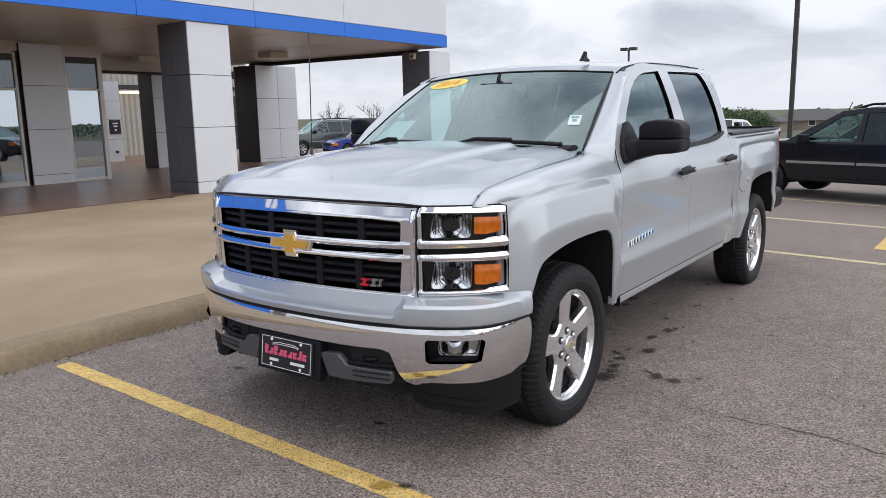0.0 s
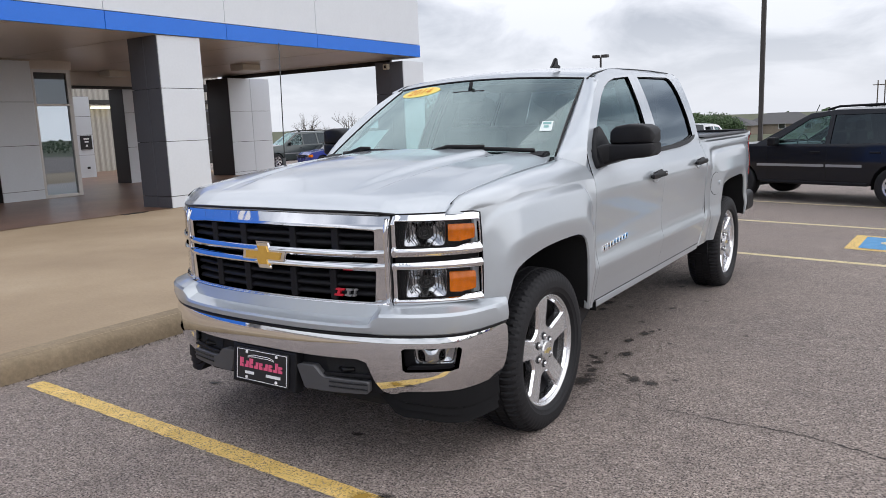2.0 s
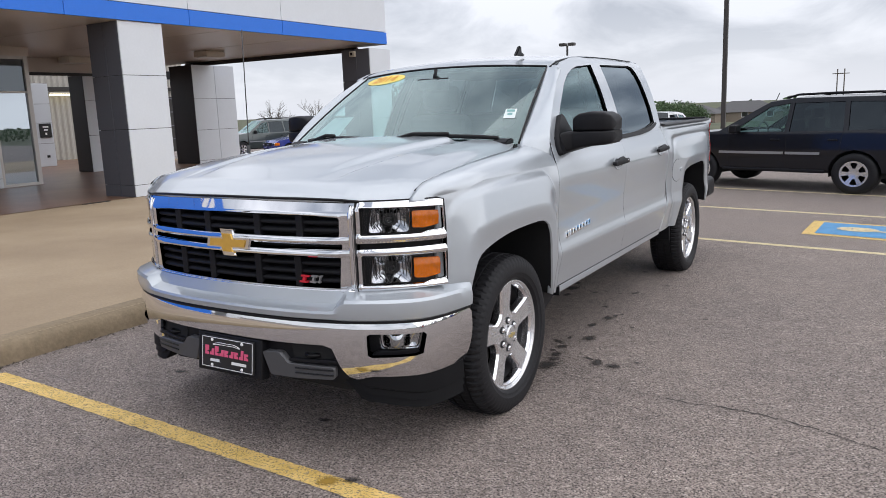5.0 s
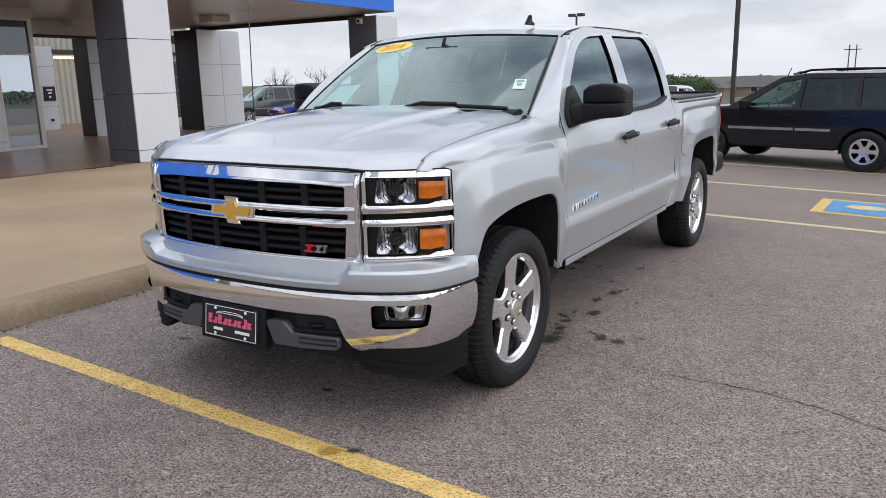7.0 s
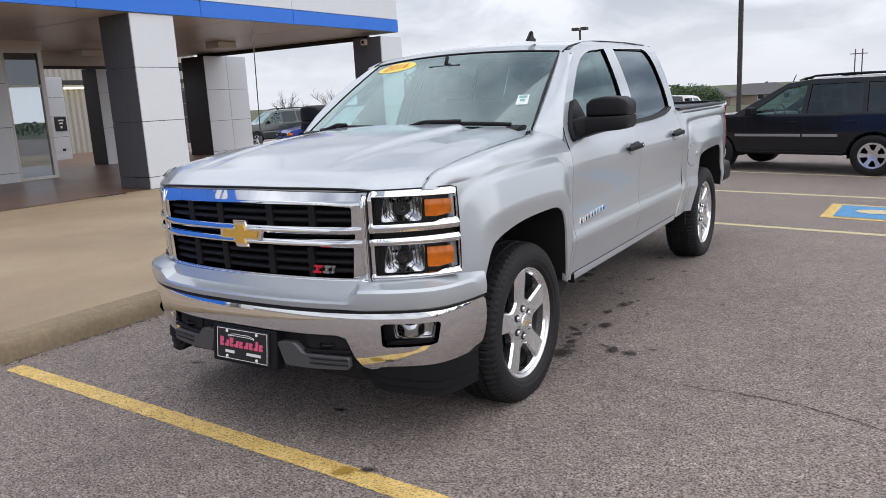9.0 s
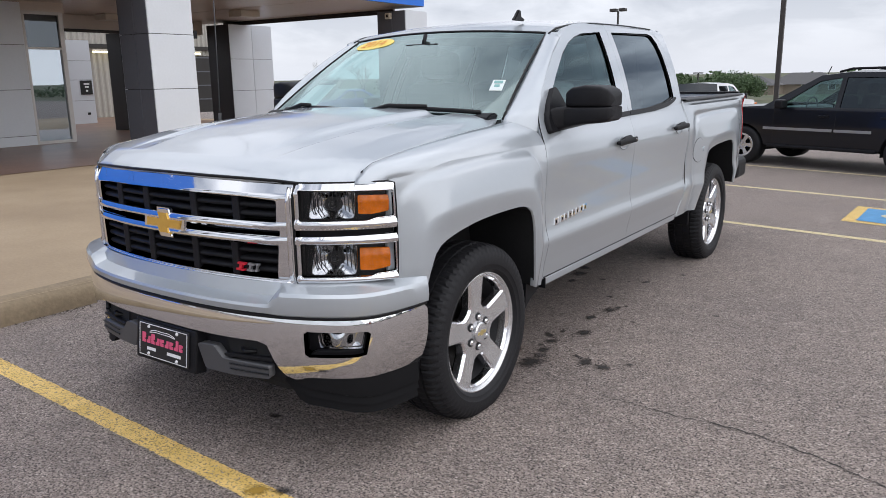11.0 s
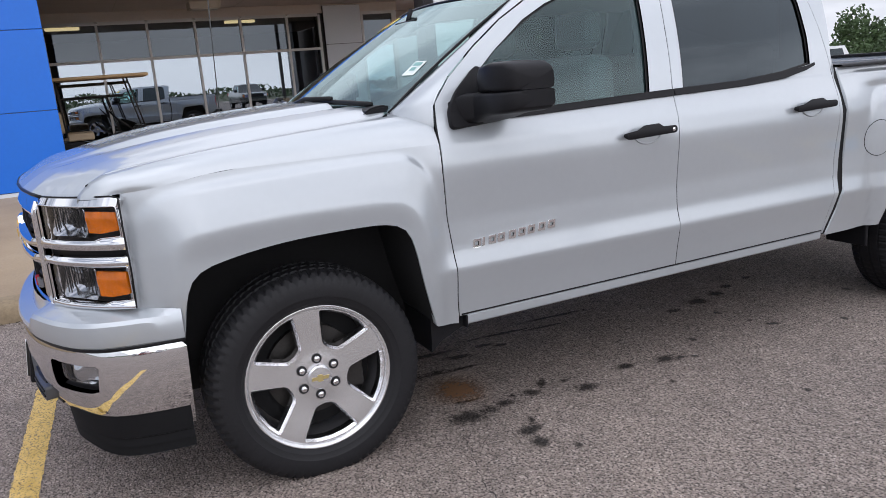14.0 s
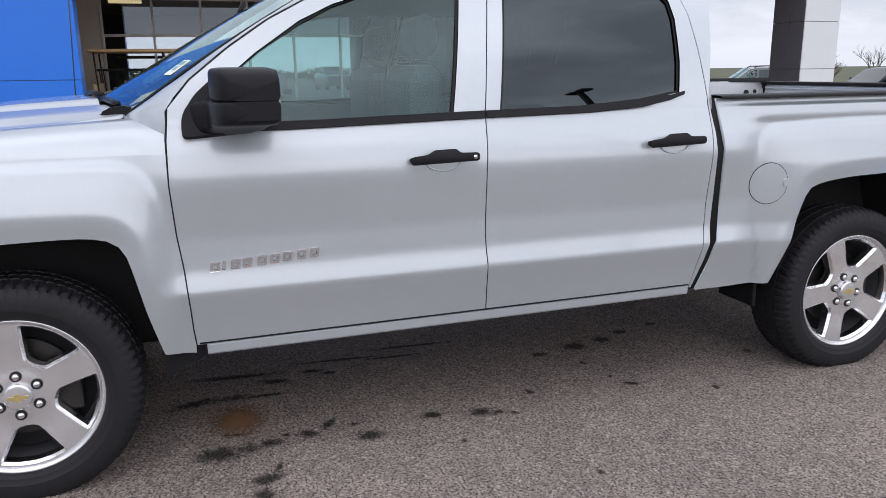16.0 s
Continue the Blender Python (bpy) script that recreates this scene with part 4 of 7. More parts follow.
skin("windscreen_band", [(-1, -0.03), (1, -0.03), (1, 1), (-1, 1)], shield_in(-0.007), TRIM, ws, "black ceramic border", holes=[rounded([(-0.945, 0.20), (-0.84, 0.075), (0.80, 0.075), (0.938, 0.22), (0.955, 0.945), (-0.955, 0.945)], 0.04)], step=0.06, depth=0.002)
tube("windscreen_moulding", [shield(-1.004 + 2.008 * i / 24, 1.012) for i in range(25)], 0.007, TRIM, ws, sides=6)
for s in (1, -1):
    tube("windscreen_moulding", [shield(s * 1.006, i / 12) for i in range(13)], 0.006, TRIM, ws, sides=6)
oval = [(-0.62 + 0.25 * math.cos(t), 0.90 + 0.075 * math.sin(t)) for t in [k * math.pi / 16 for k in range(32)]]
tag = skin("year_tag", oval, shield_in(0.003), YELLOWTAG, ws, "yellow oval year sticker", step=0.05, depth=0.001)
p0, pu, pv = shield(-0.62, 0.90), (shield(-0.5, 0.90) - shield(-0.74, 0.90)).normalized(), (shield(-0.62, 0.98) - shield(-0.62, 0.82)).normalized()
pn = pu.cross(pv).normalized()
text_m = Matrix.Translation(p0 + pn * 0.006) @ Matrix((pu, pn.cross(pu), pn)).transposed().to_4x4()
words("year_digits", "2014", 0.11, text_m, mat("tag_ink", (0.80, 0.34, 0.04), 0.5), ws, "orange year digits", 0.0006)
skin("window_sticker", [(0.845, 0.29), (0.925, 0.29), (0.917, 0.405), (0.837, 0.405)], shield_in(0.003), PAPER, ws, "white inspection sticker", step=0.05, depth=0.001)
for k, (u0, v0, u1, v1) in enumerate(((0.852, 0.365, 0.908, 0.393), (0.866, 0.325, 0.900, 0.352))):
    skin("sticker_print", [(u0, v0), (u1, v0), (u1 - 0.004, v1), (u0 - 0.004, v1)], shield_in(0.005), mat("sticker_ink", (0.22, 0.42, 0.40), 0.6), ws, step=0.05, depth=0.0005)
skin("paper_note", [(-0.93, 0.12), (-0.55, 0.12), (-0.60, 0.42), (-0.90, 0.42)], shield_in(-0.03), PAPER, ws, "white paper inside the windscreen", step=0.06, depth=0.001)
box("rear_view_mirror", (-0.12, 0.88, 1.66), (0.12, 0.91, 1.735), BLACK, truck, "black interior mirror", 0.01)
tube("mirror_stem", [(0, 0.90, 1.72), (0, 0.93, 1.79)], 0.012, BLACK, truck)
# cowl and wipers
loft("cowl", [[(x, y0 + 0.20 * (x / 0.815) ** 2, z) for x in [-0.80 + 1.6 * i / 24 for i in range(25)]] for y0, z in ((0.225, 1.325), (0.24, 1.318), (0.29, 1.305), (0.36, 1.29))], BLACK, truck, "black plastic cowl", smooth=True, flip=False)
for x0, x1, n in ((-0.62, 0.02, 0), (0.03, 0.70, 1)):
    pts = [shield_in(0.018)((x0 + (x1 - x0) * i / 10) / 0.80, 0.045 + 0.03 * math.sin(math.pi * i / 10)) for i in range(11)]
    wiper = tube("wiper_blade", pts, 0.012, TRIM, truck, "black wiper blade", sides=6)
    q = pts[4 if n == 0 else 6]
    tube("wiper_arm", [pts[1] + Vector((0, -0.05, -0.01)), pts[3] + Vector((0, -0.02, 0.02)), q + Vector((0, -0.004, 0.014))], 0.011, TRIM, wiper, sides=6)
for x in (-0.60, 0.08):
    part("wiper_pivot", fix(cap_ends(lathe_bm([(0.0, 0.022), (0.03, 0.020), (0.036, 0.010)], "z", 14))), BLACK, truck, "black wiper pivot cap").matrix_basis = Matrix.Translation((x, 0.275 + 0.20 * (x / 0.815) ** 2, 1.312))
for sg in (1, -1):
    cap = prism_bm([(0.330, 1.308), (0.440, 1.318), (0.480, 1.348), (0.440, 1.366), (0.385, 1.362), (0.350, 1.344)], min(sg * 0.685, sg * 0.785), max(sg * 0.685, sg * 0.785))
    bmesh.ops.bevel(cap, geom=cap.edges[:], offset=0.008, segments=2, affect="EDGES")
    part("cowl_corner", cap, BLACK, truck, "black cowl corner cap")
skin("rear_window", [(-0.62, 1.40), (0.62, 1.40), (0.55, 1.78), (-0.55, 1.78)], lambda x, z: Vector((x, 2.815 + 0.14 * (z - 1.37), z)), PRIVACY, truck, "dark rear window", step=0.1, depth=0.003, flip=False)
skin("cab_back", [(-0.955, 0.5), (0.955, 0.5), (0.95, 1.33), (0.83, 1.66), (0.715, 1.85), (-0.715, 1.85), (-0.83, 1.66), (-0.95, 1.33)], lambda x, z: Vector((x, 2.805 + 0.16 * max(0, z - 1.37), z)), SILVER, truck, "cab back panel", holes=[[(-0.62, 1.40), (0.62, 1.40), (0.55, 1.78), (-0.55, 1.78)]], step=0.1, depth=0.02, flip=True)

# grille: chrome surround with black inserts
G_AT = lambda x: -0.935 + 0.176 * x * x + 0.06 * x ** 4


def face(off=0.0, bulge=0.0):
    def go(x, z):
        y = G_AT(x) - off
        if bulge:
            y += 0.45 * max(0, z - 1.112) + 0.4 * max(0, 0.80 - z)
        return Vector((x, y, z))
    return go


grille = thing("grille", "", "")
grille.parent = truck
UP = rounded([(-0.592, 1.096), (-0.588, 1.010), (0.588, 1.010), (0.592, 1.096), (0.45, 1.106), (0.0, 1.112), (-0.45, 1.106)], 0.012)
LOWER = rounded([(-0.592, 0.925), (-0.580, 0.786), (0.580, 0.786), (0.592, 0.925)], 0.012)
SLOT_L = rounded([(-0.60, 0.984), (-0.60, 0.958), (-0.13, 0.955), (-0.11, 0.984)], 0.008)
SLOT_R = [(-a, b) for a, b in SLOT_L][::-1]
surround = [(-0.652, 1.160), (-0.652, 0.775), (-0.57, 0.766), (0.57, 0.766), (0.652, 0.775), (0.652, 1.160), (0.60, 1.176), (0.45, 1.183), (0, 1.188), (-0.45, 1.183), (-0.60, 1.176)]
skin("grille_surround", surround, face(0.0, 1), CHROME, grille, "polished chrome grille surround", holes=[UP, LOWER, SLOT_L, SLOT_R], step=0.025, vstep=0.012, depth=0.03, hole_depth=0.05)
for z in (0.998, 0.940):
    loft("grille_bar", [[(x, G_AT(x) + dy * (1 - 0.75 * ease(0.56, 0.645, abs(x))), z + dz) for dy, dz in ((0.01, -0.017), (-0.012, -0.016), (-0.018, -0.010), (-0.019, 0.004), (-0.012, 0.015), (0.01, 0.017))] for x in [-0.646 + 1.292 * i / 34 for i in range(35)]], CHROME, grille, "chrome grille bar", flip=True).data.set_sharp_from_angle(angle=radians(40))
tube("grille_bead", [face(0.004, 1)(-0.64 + 1.28 * i / 40, 0.772) for i in range(41)], 0.008, CHROME, grille, "chrome grille bead", sides=8)
for s in (1, -1):
    tube("grille_bead", [face(0.0, 1)(s * 0.640, 0.785 + 0.36 * i / 12) for i in range(13)], 0.010, CHROME, grille, "chrome grille bead", sides=8)
skin("grille_back", [(-0.62, 0.775), (0.62, 0.775), (0.62, 1.14), (-0.62, 1.14)], face(-0.075), DARK, grille, step=0.08, depth=0.005)
for lo, hi, slats in ((1.010, 1.100, (1.040, 1.076)), (0.786, 0.925, (0.818, 0.856, 0.894))):
    for z in slats:
        loft("grille_slat", [[(x, G_AT(x) + dy, z + dz) for dy, dz in ((0.06, -0.006), (0.020, -0.013), (0.015, -0.004), (0.022, 0.006), (0.06, 0.010))] for x in [-0.60 + 1.2 * i / 24 for i in range(25)]], BLACK, grille, flip=True)
    for x in (-0.39, -0.16, 0.16, 0.39) if lo > 1 else (-0.37, -0.15, 0.15, 0.37):
        y = G_AT(x)
        box("grille_post", (x - 0.019, y + 0.010, lo - 0.005), (x + 0.019, y + 0.06, hi + 0.005), BLACK, grille, bevel=0.004)
bow = [(-0.155, -0.030), (-0.052, -0.030), (-0.040, -0.062), (0.052, -0.062), (0.040, -0.030), (0.143, -0.030), (0.165, 0.030), (0.052, 0.030), (0.040, 0.062), (-0.052, 0.062), (-0.040, 0.030), (-0.143, 0.030)]
emb = thing("emblem", "", "")
emb.parent = grille
for k, (s, y0, m, lab) in enumerate(((1.0, -0.954, CHROME, "chrome emblem rim"), (0.84, -0.959, GOLD, "gold cross-shaped emblem"))):
    bm = prism_bm([(a * s * 0.92, 0.970 + b * s * (1.0 if k == 0 else 0.92)) for a, b in bow], y0, -0.935, "y")
    bmesh.ops.bevel(bm, geom=[e for e in bm.edges if all(v.co.y < y0 + 0.001 for v in e.verts)], offset=0.006, segments=2, affect="EDGES")
    part("emblem_rim" if k == 0 else "emblem_face", bm, m, emb, lab)
# slanted badge bars on the lower insert
for x, w, m in ((0.385, 0.046, REDPAINT), (0.437, 0.034, SATIN), (0.476, 0.014, SATIN)):
    y = G_AT(x)
    for dz, h, lo_x, hi_x in ((0.013, 0.008, 0.0, 1.0), (-0.013, 0.008, 0.0, 1.0), (0.0, 0.020, 0.30, 0.62)):
        bm = prism_bm([(x + w * lo_x + (dz - h / 2) * 0.35, 0.823 + dz - h / 2), (x + w * hi_x + (dz - h / 2) * 0.35, 0.823 + dz - h / 2), (x + w * hi_x + (dz + h / 2) * 0.35, 0.823 + dz + h / 2), (x + w * lo_x + (dz + h / 2) * 0.35, 0.823 + dz + h / 2)], y + 0.002, y + 0.014, "y")
        part("badge_bar", bm, m, grille, "red badge bar" if m is REDPAINT else "silver badge bar")

# headlamps
for sg in (1, -1):
    lamp_line, lamp_len = spline([(0.660, -0.838), (0.75, -0.792), (0.85, -0.715), (0.915, -0.645), (0.945, -0.600), (0.952, -0.585)])

    def lamp(off, lean=0.0, sg=sg, line=lamp_line):
        def go(u, z):
            p, q = line(u), line(u + 0.003)
            d = (q - p).normalized()
            return Vector((sg * (p.x + d.y * off), p.y - d.x * off + lean * max(0, z - 1.125), z))
        return go
    L = lamp_len
    def convex(u, z, lamp=lamp):
        swell = max(0, 1 - ((z - 0.941) / 0.017) ** 2) + max(0, 1 - ((z - 1.003) / 0.019) ** 2) + max(0, 1 - ((z - 0.789) / 0.014) ** 2) + 0.6 * max(0, 1 - ((u - 0.010) / 0.012) ** 2)
        return lamp(0.002 + 0.009 * min(1.0, swell), 0.5)(u, z)
    hl = thing("headlamp", "", "")
    hl.parent = truck
    F = sg < 0
    up = rounded([(0.016, 1.016), (L - 0.115, 1.016), (L - 0.085, 1.026), (L - 0.010, 1.030), (L - 0.014, 1.132), (0.016, 1.138)], 0.008)
    lo = rounded([(0.015, 0.796), (L - 0.115, 0.796), (L - 0.085, 0.808), (L - 0.006, 0.812), (L - 0.008, 0.928), (0.015, 0.932)], 0.008)
    gap = [(0.0, 0.957), (L - 0.004, 0.962), (L - 0.004, 0.985), (0.0, 0.983)]
    skin("lamp_frame", [(-0.002, 0.776), (L - 0.005, 0.784), (L, 0.90), (L - 0.005, 1.05), (L - 0.018, 1.155), (L - 0.05, 1.165), (-0.002, 1.160)], convex, CHROME, hl, "chrome headlamp frame", holes=[up, lo, gap], step=0.016, vstep=0.005, depth=0.03, hole_depth=0.02, flip=F)
    skin("lamp_housing", [(0.0, 0.79), (L, 0.79), (L, 1.14), (0.0, 1.14)], lamp(-0.055), LEAD, hl, "black lamp housing", step=0.05, depth=0.01, flip=F)
    for k, (hole, z0, z1) in enumerate(((up, 1.018, 1.136), (lo, 0.798, 0.930))):
        skin("lamp_lens", hole, lamp(-0.001), LENS, hl, "clear lamp lens", step=0.04, depth=0.004, flip=F)
        zc, h = (z0 + z1) / 2, (z1 - z0) / 2
        loop = resample(hole, 0.012)
        tube("lamp_bead", [lamp(0.004)(*p) for p in loop + loop[:1]], 0.0022, CHROME, hl, "chrome lens bead", sides=8)
        # the reflector: a bowl beside the inner bezel, with ribs
        bowl = lambda u, z, zc=zc: lamp(-0.008 - 0.050 * max(0, 1 - ((u - 0.140) / 0.095) ** 2) * max(0, 1 - ((z - zc) / 0.07) ** 2) - 0.012 * ((u - 0.05) / 0.2))(u, z)
        skin("lamp_reflector", rounded([(0.050, z0 + 0.008), (L - 0.166, z0 + 0.005), (L - 0.160, z1 - 0.007), (0.068, z1 - 0.006)], 0.018), bowl, REFLECTOR, hl, "silvered lamp reflector", step=0.012, depth=0.004, flip=F)
        for i in range(11):
            u = 0.072 + (L - 0.245) * i / 10
            top = 0.55 + 0.40 * abs(i - 5) / 5
            tube("reflector_rib", [lamp(-0.020)(u + 0.004 * j / 4, z1 - 0.010 - (z1 - z0 - 0.03) * top * j / 4) for j in range(5)], 0.0022, LEAD, hl, sides=5)
        part("lamp_bulb_cover", fix(cap_ends(lathe_bm([(-0.020, 0.011), (0.0, 0.012), (0.008, 0.009), (0.011, 0.003)], "y", 18))), LEAD, hl, "dark bulb cover", smooth=True).matrix_basis = Matrix.Translation(lamp(-0.034)(0.140, zc)) @ Matrix.Rotation(math.pi, 4, "X")
        skin("lamp_bezel", [(0.024, z0 + 0.004), (0.046, z0 + 0.004), (0.060, z1 - 0.004), (0.024, z1 - 0.004)], lamp(-0.022), TRIM, hl, "black lamp bezel", step=0.03, depth=0.02, flip=F)
        amb = rounded([(L - 0.150, z0 + 0.024), (L - 0.100, z0 + 0.020), (L - 0.026, z0 + 0.030), (L - 0.028, z1 - 0.026), (L - 0.150, z1 - 0.022)], 0.006)
        skin("turn_lens", amb, lambda u, z, zc=zc: lamp(-0.010 - 0.0025 * math.sin(u * 85) ** 2 - 0.006 * abs(math.sin((z - zc - 0.012) * 38)))(u, z), AMBER, hl, "amber turn signal", step=0.006, vstep=0.010, depth=0.02, flip=F)
    tube("lamp_seam", [lamp(0.002, 0.5)(-0.003, 0.775 + 0.385 * i / 8) for i in range(9)], 0.0045, TRIM, hl, sides=6)
    tube("lamp_seam", [lamp(0.003, 0.5)(0.01 + (L - 0.06) * i / 12, 1.1635) for i in range(13)] + [lamp(0.003, 0.5)(L - 0.018, 1.157), lamp(0.003, 0.5)(L - 0.002, 1.05), lamp(0.003, 0.5)(L + 0.001, 0.90), lamp(0.003, 0.5)(L - 0.003, 0.784)], 0.0035, TRIM, hl, sides=6)
    skin("lamp_gap", gap, lamp(-0.02), TRIM, hl, step=0.05, depth=0.004, flip=F)

# chrome bumper with lamp openings
BP = [(0, -1.002), (0.2, -0.997), (0.4, -0.978), (0.6, -0.935), (0.75, -0.876), (0.86, -0.812), (0.93, -0.742), (0.968, -0.655), (0.988, -0.56), (0.998, -0.455)]
bump_line, bump_len = spline(BP)


def bump_u(x):
    lo, hi = 0.0, bump_len
    for _ in range(30):
        m = (lo + hi) / 2
        lo, hi = (m, hi) if bump_line(m).x < x else (lo, m)
    return lo


def bumper(off=0.0, curve=True):
    def go(u, z):
        s = 1 if u >= 0 else -1
        p, q = bump_line(abs(u)), bump_line(abs(u) + 0.004)
        d = (q - p).normalized()
        o = off - (0.020 * ((z - 0.57) / 0.12) ** 2 + 0.06 * max(0, 0.47 - z) if curve else 0)
        return Vector((s * (p.x + (-d.y * o if s else 0) * -1), p.y - d.x * o, z))
    return go


U = bump_u
E = bump_len
fog = [(U(0.722), 0.507), (U(0.735), 0.496), (U(0.90), 0.498), (U(0.922), 0.506), (U(0.932), 0.590), (U(0.925), 0.600), (U(0.735), 0.602), (U(0.722), 0.594)]
half = [(0.0, 0.548), (U(0.30), 0.546), (U(0.53), 0.548), (U(0.570), 0.535), (U(0.582), 0.500), (U(0.598), 0.440), (U(0.622), 0.396), (U(0.655), 0.381), (U(0.69), 0.384), (U(0.735), 0.384), (U(0.85), 0.346), (E - 0.15, 0.312), (E - 0.01, 0.304), (E, 0.63), (E - 0.015, 0.648), (E - 0.25, 0.645), (U(0.70), 0.648), (U(0.4), 0.655), (0.0, 0.660)]
chrome_out = half + [(-a, b) for a, b in half[::-1]][1:-1]
front_bumper = skin("front_bumper", chrome_out, bumper(), CHROME, truck, "polished chrome front bumper", holes=[fog, [(-a, b) for a, b in fog]], step=0.03, vstep=0.014, depth=0.03, hole_depth=0.045)
for s in (1, -1):
    fl = thing("fog_lamp", "", "")
    fl.parent = truck
    skin("fog_housing", [(s * a, b) for a, b in fog], bumper(-0.06), BLACK, fl, "black fog lamp housing", step=0.04, depth=0.004)
    lens = rounded([(s * U(0.775), 0.534), (s * U(0.912), 0.530), (s * U(0.922), 0.590), (s * U(0.768), 0.592)], 0.014)
    skin("fog_reflector", lens, lambda u, z: bumper(-0.035 - 0.02 * math.cos((z - 0.56) * 30) * math.cos(u * 40))(u, z), REFLECTOR, fl, "silvered fog reflector", step=0.012, depth=0.004)
    skin("fog_lens", lens, bumper(-0.012), LENS, fl, "clear fog lamp lens", step=0.03, depth=0.02)
    skin("fog_ledge", [(s * U(0.73), 0.499), (s * U(0.92), 0.502), (s * U(0.912), 0.520), (s * U(0.76), 0.516)], bumper(-0.022), BLACK, fl, step=0.03, depth=0.02)
# painted pad over the bumper
rows = []
for i in range(97):
    u = -E + 2 * E * i / 96
    x = abs(bump_line(abs(u)).x)
    k = ease(0.575, 0.635, x)
    low = ((-0.012, 0.660), (0.000, 0.666), (0.006, 0.690), (0.001, 0.701), (-0.040, 0.716), (-0.052, 0.722), (-0.062, 0.775))
    high = ((-0.012, 0.655), (0.000, 0.664), (0.009, 0.700), (0.007, 0.738), (-0.003, 0.751), (-0.052, 0.770), (-0.085, 0.781))
    if abs(u) > E - 0.14:
        t = ease(E - 0.14, E, abs(u))
        high = tuple((a * (1 - t) + b * t, c * (1 - t) + d * t) for (a, c), (b, d) in zip(high, ((-0.012, 0.655), (0.002, 0.662), (0.006, 0.690), (0.004, 0.72), (0.0, 0.745), (-0.006, 0.762), (-0.016, 0.770))))
    rows.append([bumper(a * (1 - k) + b * k, False)(u, c * (1 - k) + d * k) for (a, c), (b, d) in zip(low, high)])
loft("bumper_pad", rows, SILVER, truck, "silver painted bumper pad", flip=True).data.set_sharp_from_angle(angle=radians(24))
tube("bumper_gap", [bumper(-0.016, False)(-E + 2 * E * i / 60, 0.652) for i in range(61)], 0.011, TRIM, truck, sides=6)
# lower black insert, satin struts, tow hooks, air dam
skin("lower_insert", [(-U(0.62), 0.385), (U(0.62), 0.385), (U(0.57), 0.555), (-U(0.57), 0.555)], bumper(-0.045, False), BLACK, truck, "black lower insert", step=0.05, depth=0.02)
for s in (1, -1):
    skin("tow_hook_recess", rounded([(s * U(0.36), 0.468), (s * U(0.565), 0.474), (s * U(0.55), 0.532), (s * U(0.345), 0.530)], 0.01), bumper(-0.040, False), DARK, truck, step=0.05, depth=0.01)
    skin("tow_hook_lip", rounded([(s * U(0.35), 0.458), (s * U(0.58), 0.464), (s * U(0.577), 0.474), (s * U(0.35), 0.468)], 0.003), bumper(-0.012, False), BLACK, truck, step=0.05, depth=0.03)
    tube("tow_hook", [(s * 0.42, -0.88, 0.488), (s * 0.42, -0.935, 0.488), (s * 0.45, -0.948, 0.488), (s * 0.48, -0.930, 0.488), (s * 0.48, -0.88, 0.488)], 0.010, TRIM, truck, "black tow hook")
    strut = [(s * U(0.205), 0.490), (s * U(0.300), 0.494), (s * U(0.345), 0.448), (s * U(0.572), 0.444), (s * U(0.572), 0.392), (s * U(0.400), 0.386), (s * U(0.245), 0.386)]
    skin("bumper_strut", rounded(strut, 0.012), bumper(-0.004, False), STRUTGREY, truck, "satin grey bumper strut", step=0.03, depth=0.05)
    for z in (0.412, 0.434):
        tube("strut_groove", [bumper(-0.001, False)(s * (U(0.385) + (U(0.57) - U(0.385)) * i / 6), z) for i in range(7)], 0.0035, TRIM, truck, sides=5)
rows = []
for i in range(61):
    u = -E + 0.02 + 2 * (E - 0.02) * i / 60
    x = bump_line(abs(u)).x
    back = 0.05 * (1 - ease(0.50, 0.75, x)) + 0.014
    zb = 0.366 - 0.090 * ease(0.58, 0.70, x) - 0.038 * ease(0.70, 0.98, x)
    rows.append([bumper(a - back, False)(u, z) for a, z in ((-0.05 + back, 0.42), (-0.030, 0.385), (-0.026, zb + 0.075), (-0.036, zb + 0.070), (-0.030, zb + 0.040), (-0.040, zb + 0.036), (-0.034, zb + 0.004), (-0.045, zb), (-0.09, zb + 0.01))])
loft("air_dam", rows, DAM, truck, "black plastic air dam", flip=False).data.set_sharp_from_angle(angle=radians(20))
# front plate with a plate frame and print bars
plate = thing("front_plate", "", "")
plate.parent = truck
plate.matrix_basis = Matrix.Translation((0, -1.006, 0.450)) @ Matrix.Rotation(radians(-7), 4, "X") @ Matrix.Scale(1.08, 4)
box("plate_board", (-0.158, -0.010, -0.071), (0.158, 0.002, 0.071), LEAD, plate, "black dealer plate", 0.004)
for lo, hi in (((-0.152, -0.066), (0.152, -0.0635)), ((-0.152, 0.0635), (0.152, 0.066)), ((-0.152, -0.066), (-0.1495, 0.066)), ((0.1495, -0.066), (0.152, 0.066))):
    box("plate_rim", (lo[0], -0.0115, lo[1]), (hi[0], -0.009, hi[1]), WHITE, plate, "thin white plate border")
for x in (-0.09, 0.09):
    for z in (-0.055, 0.055):
        part("plate_screw", fix(cap_ends(lathe_bm([(-0.016, 0.004), (-0.013, 0.007), (-0.009, 0.007)], "y", 10))), WHITE, plate).matrix_basis = Matrix.Translation((x, 0, z))
box("plate_holder", (-0.192, 0.000, -0.088), (0.192, 0.055, 0.084), BLACK, plate, "black plate holder", 0.008)
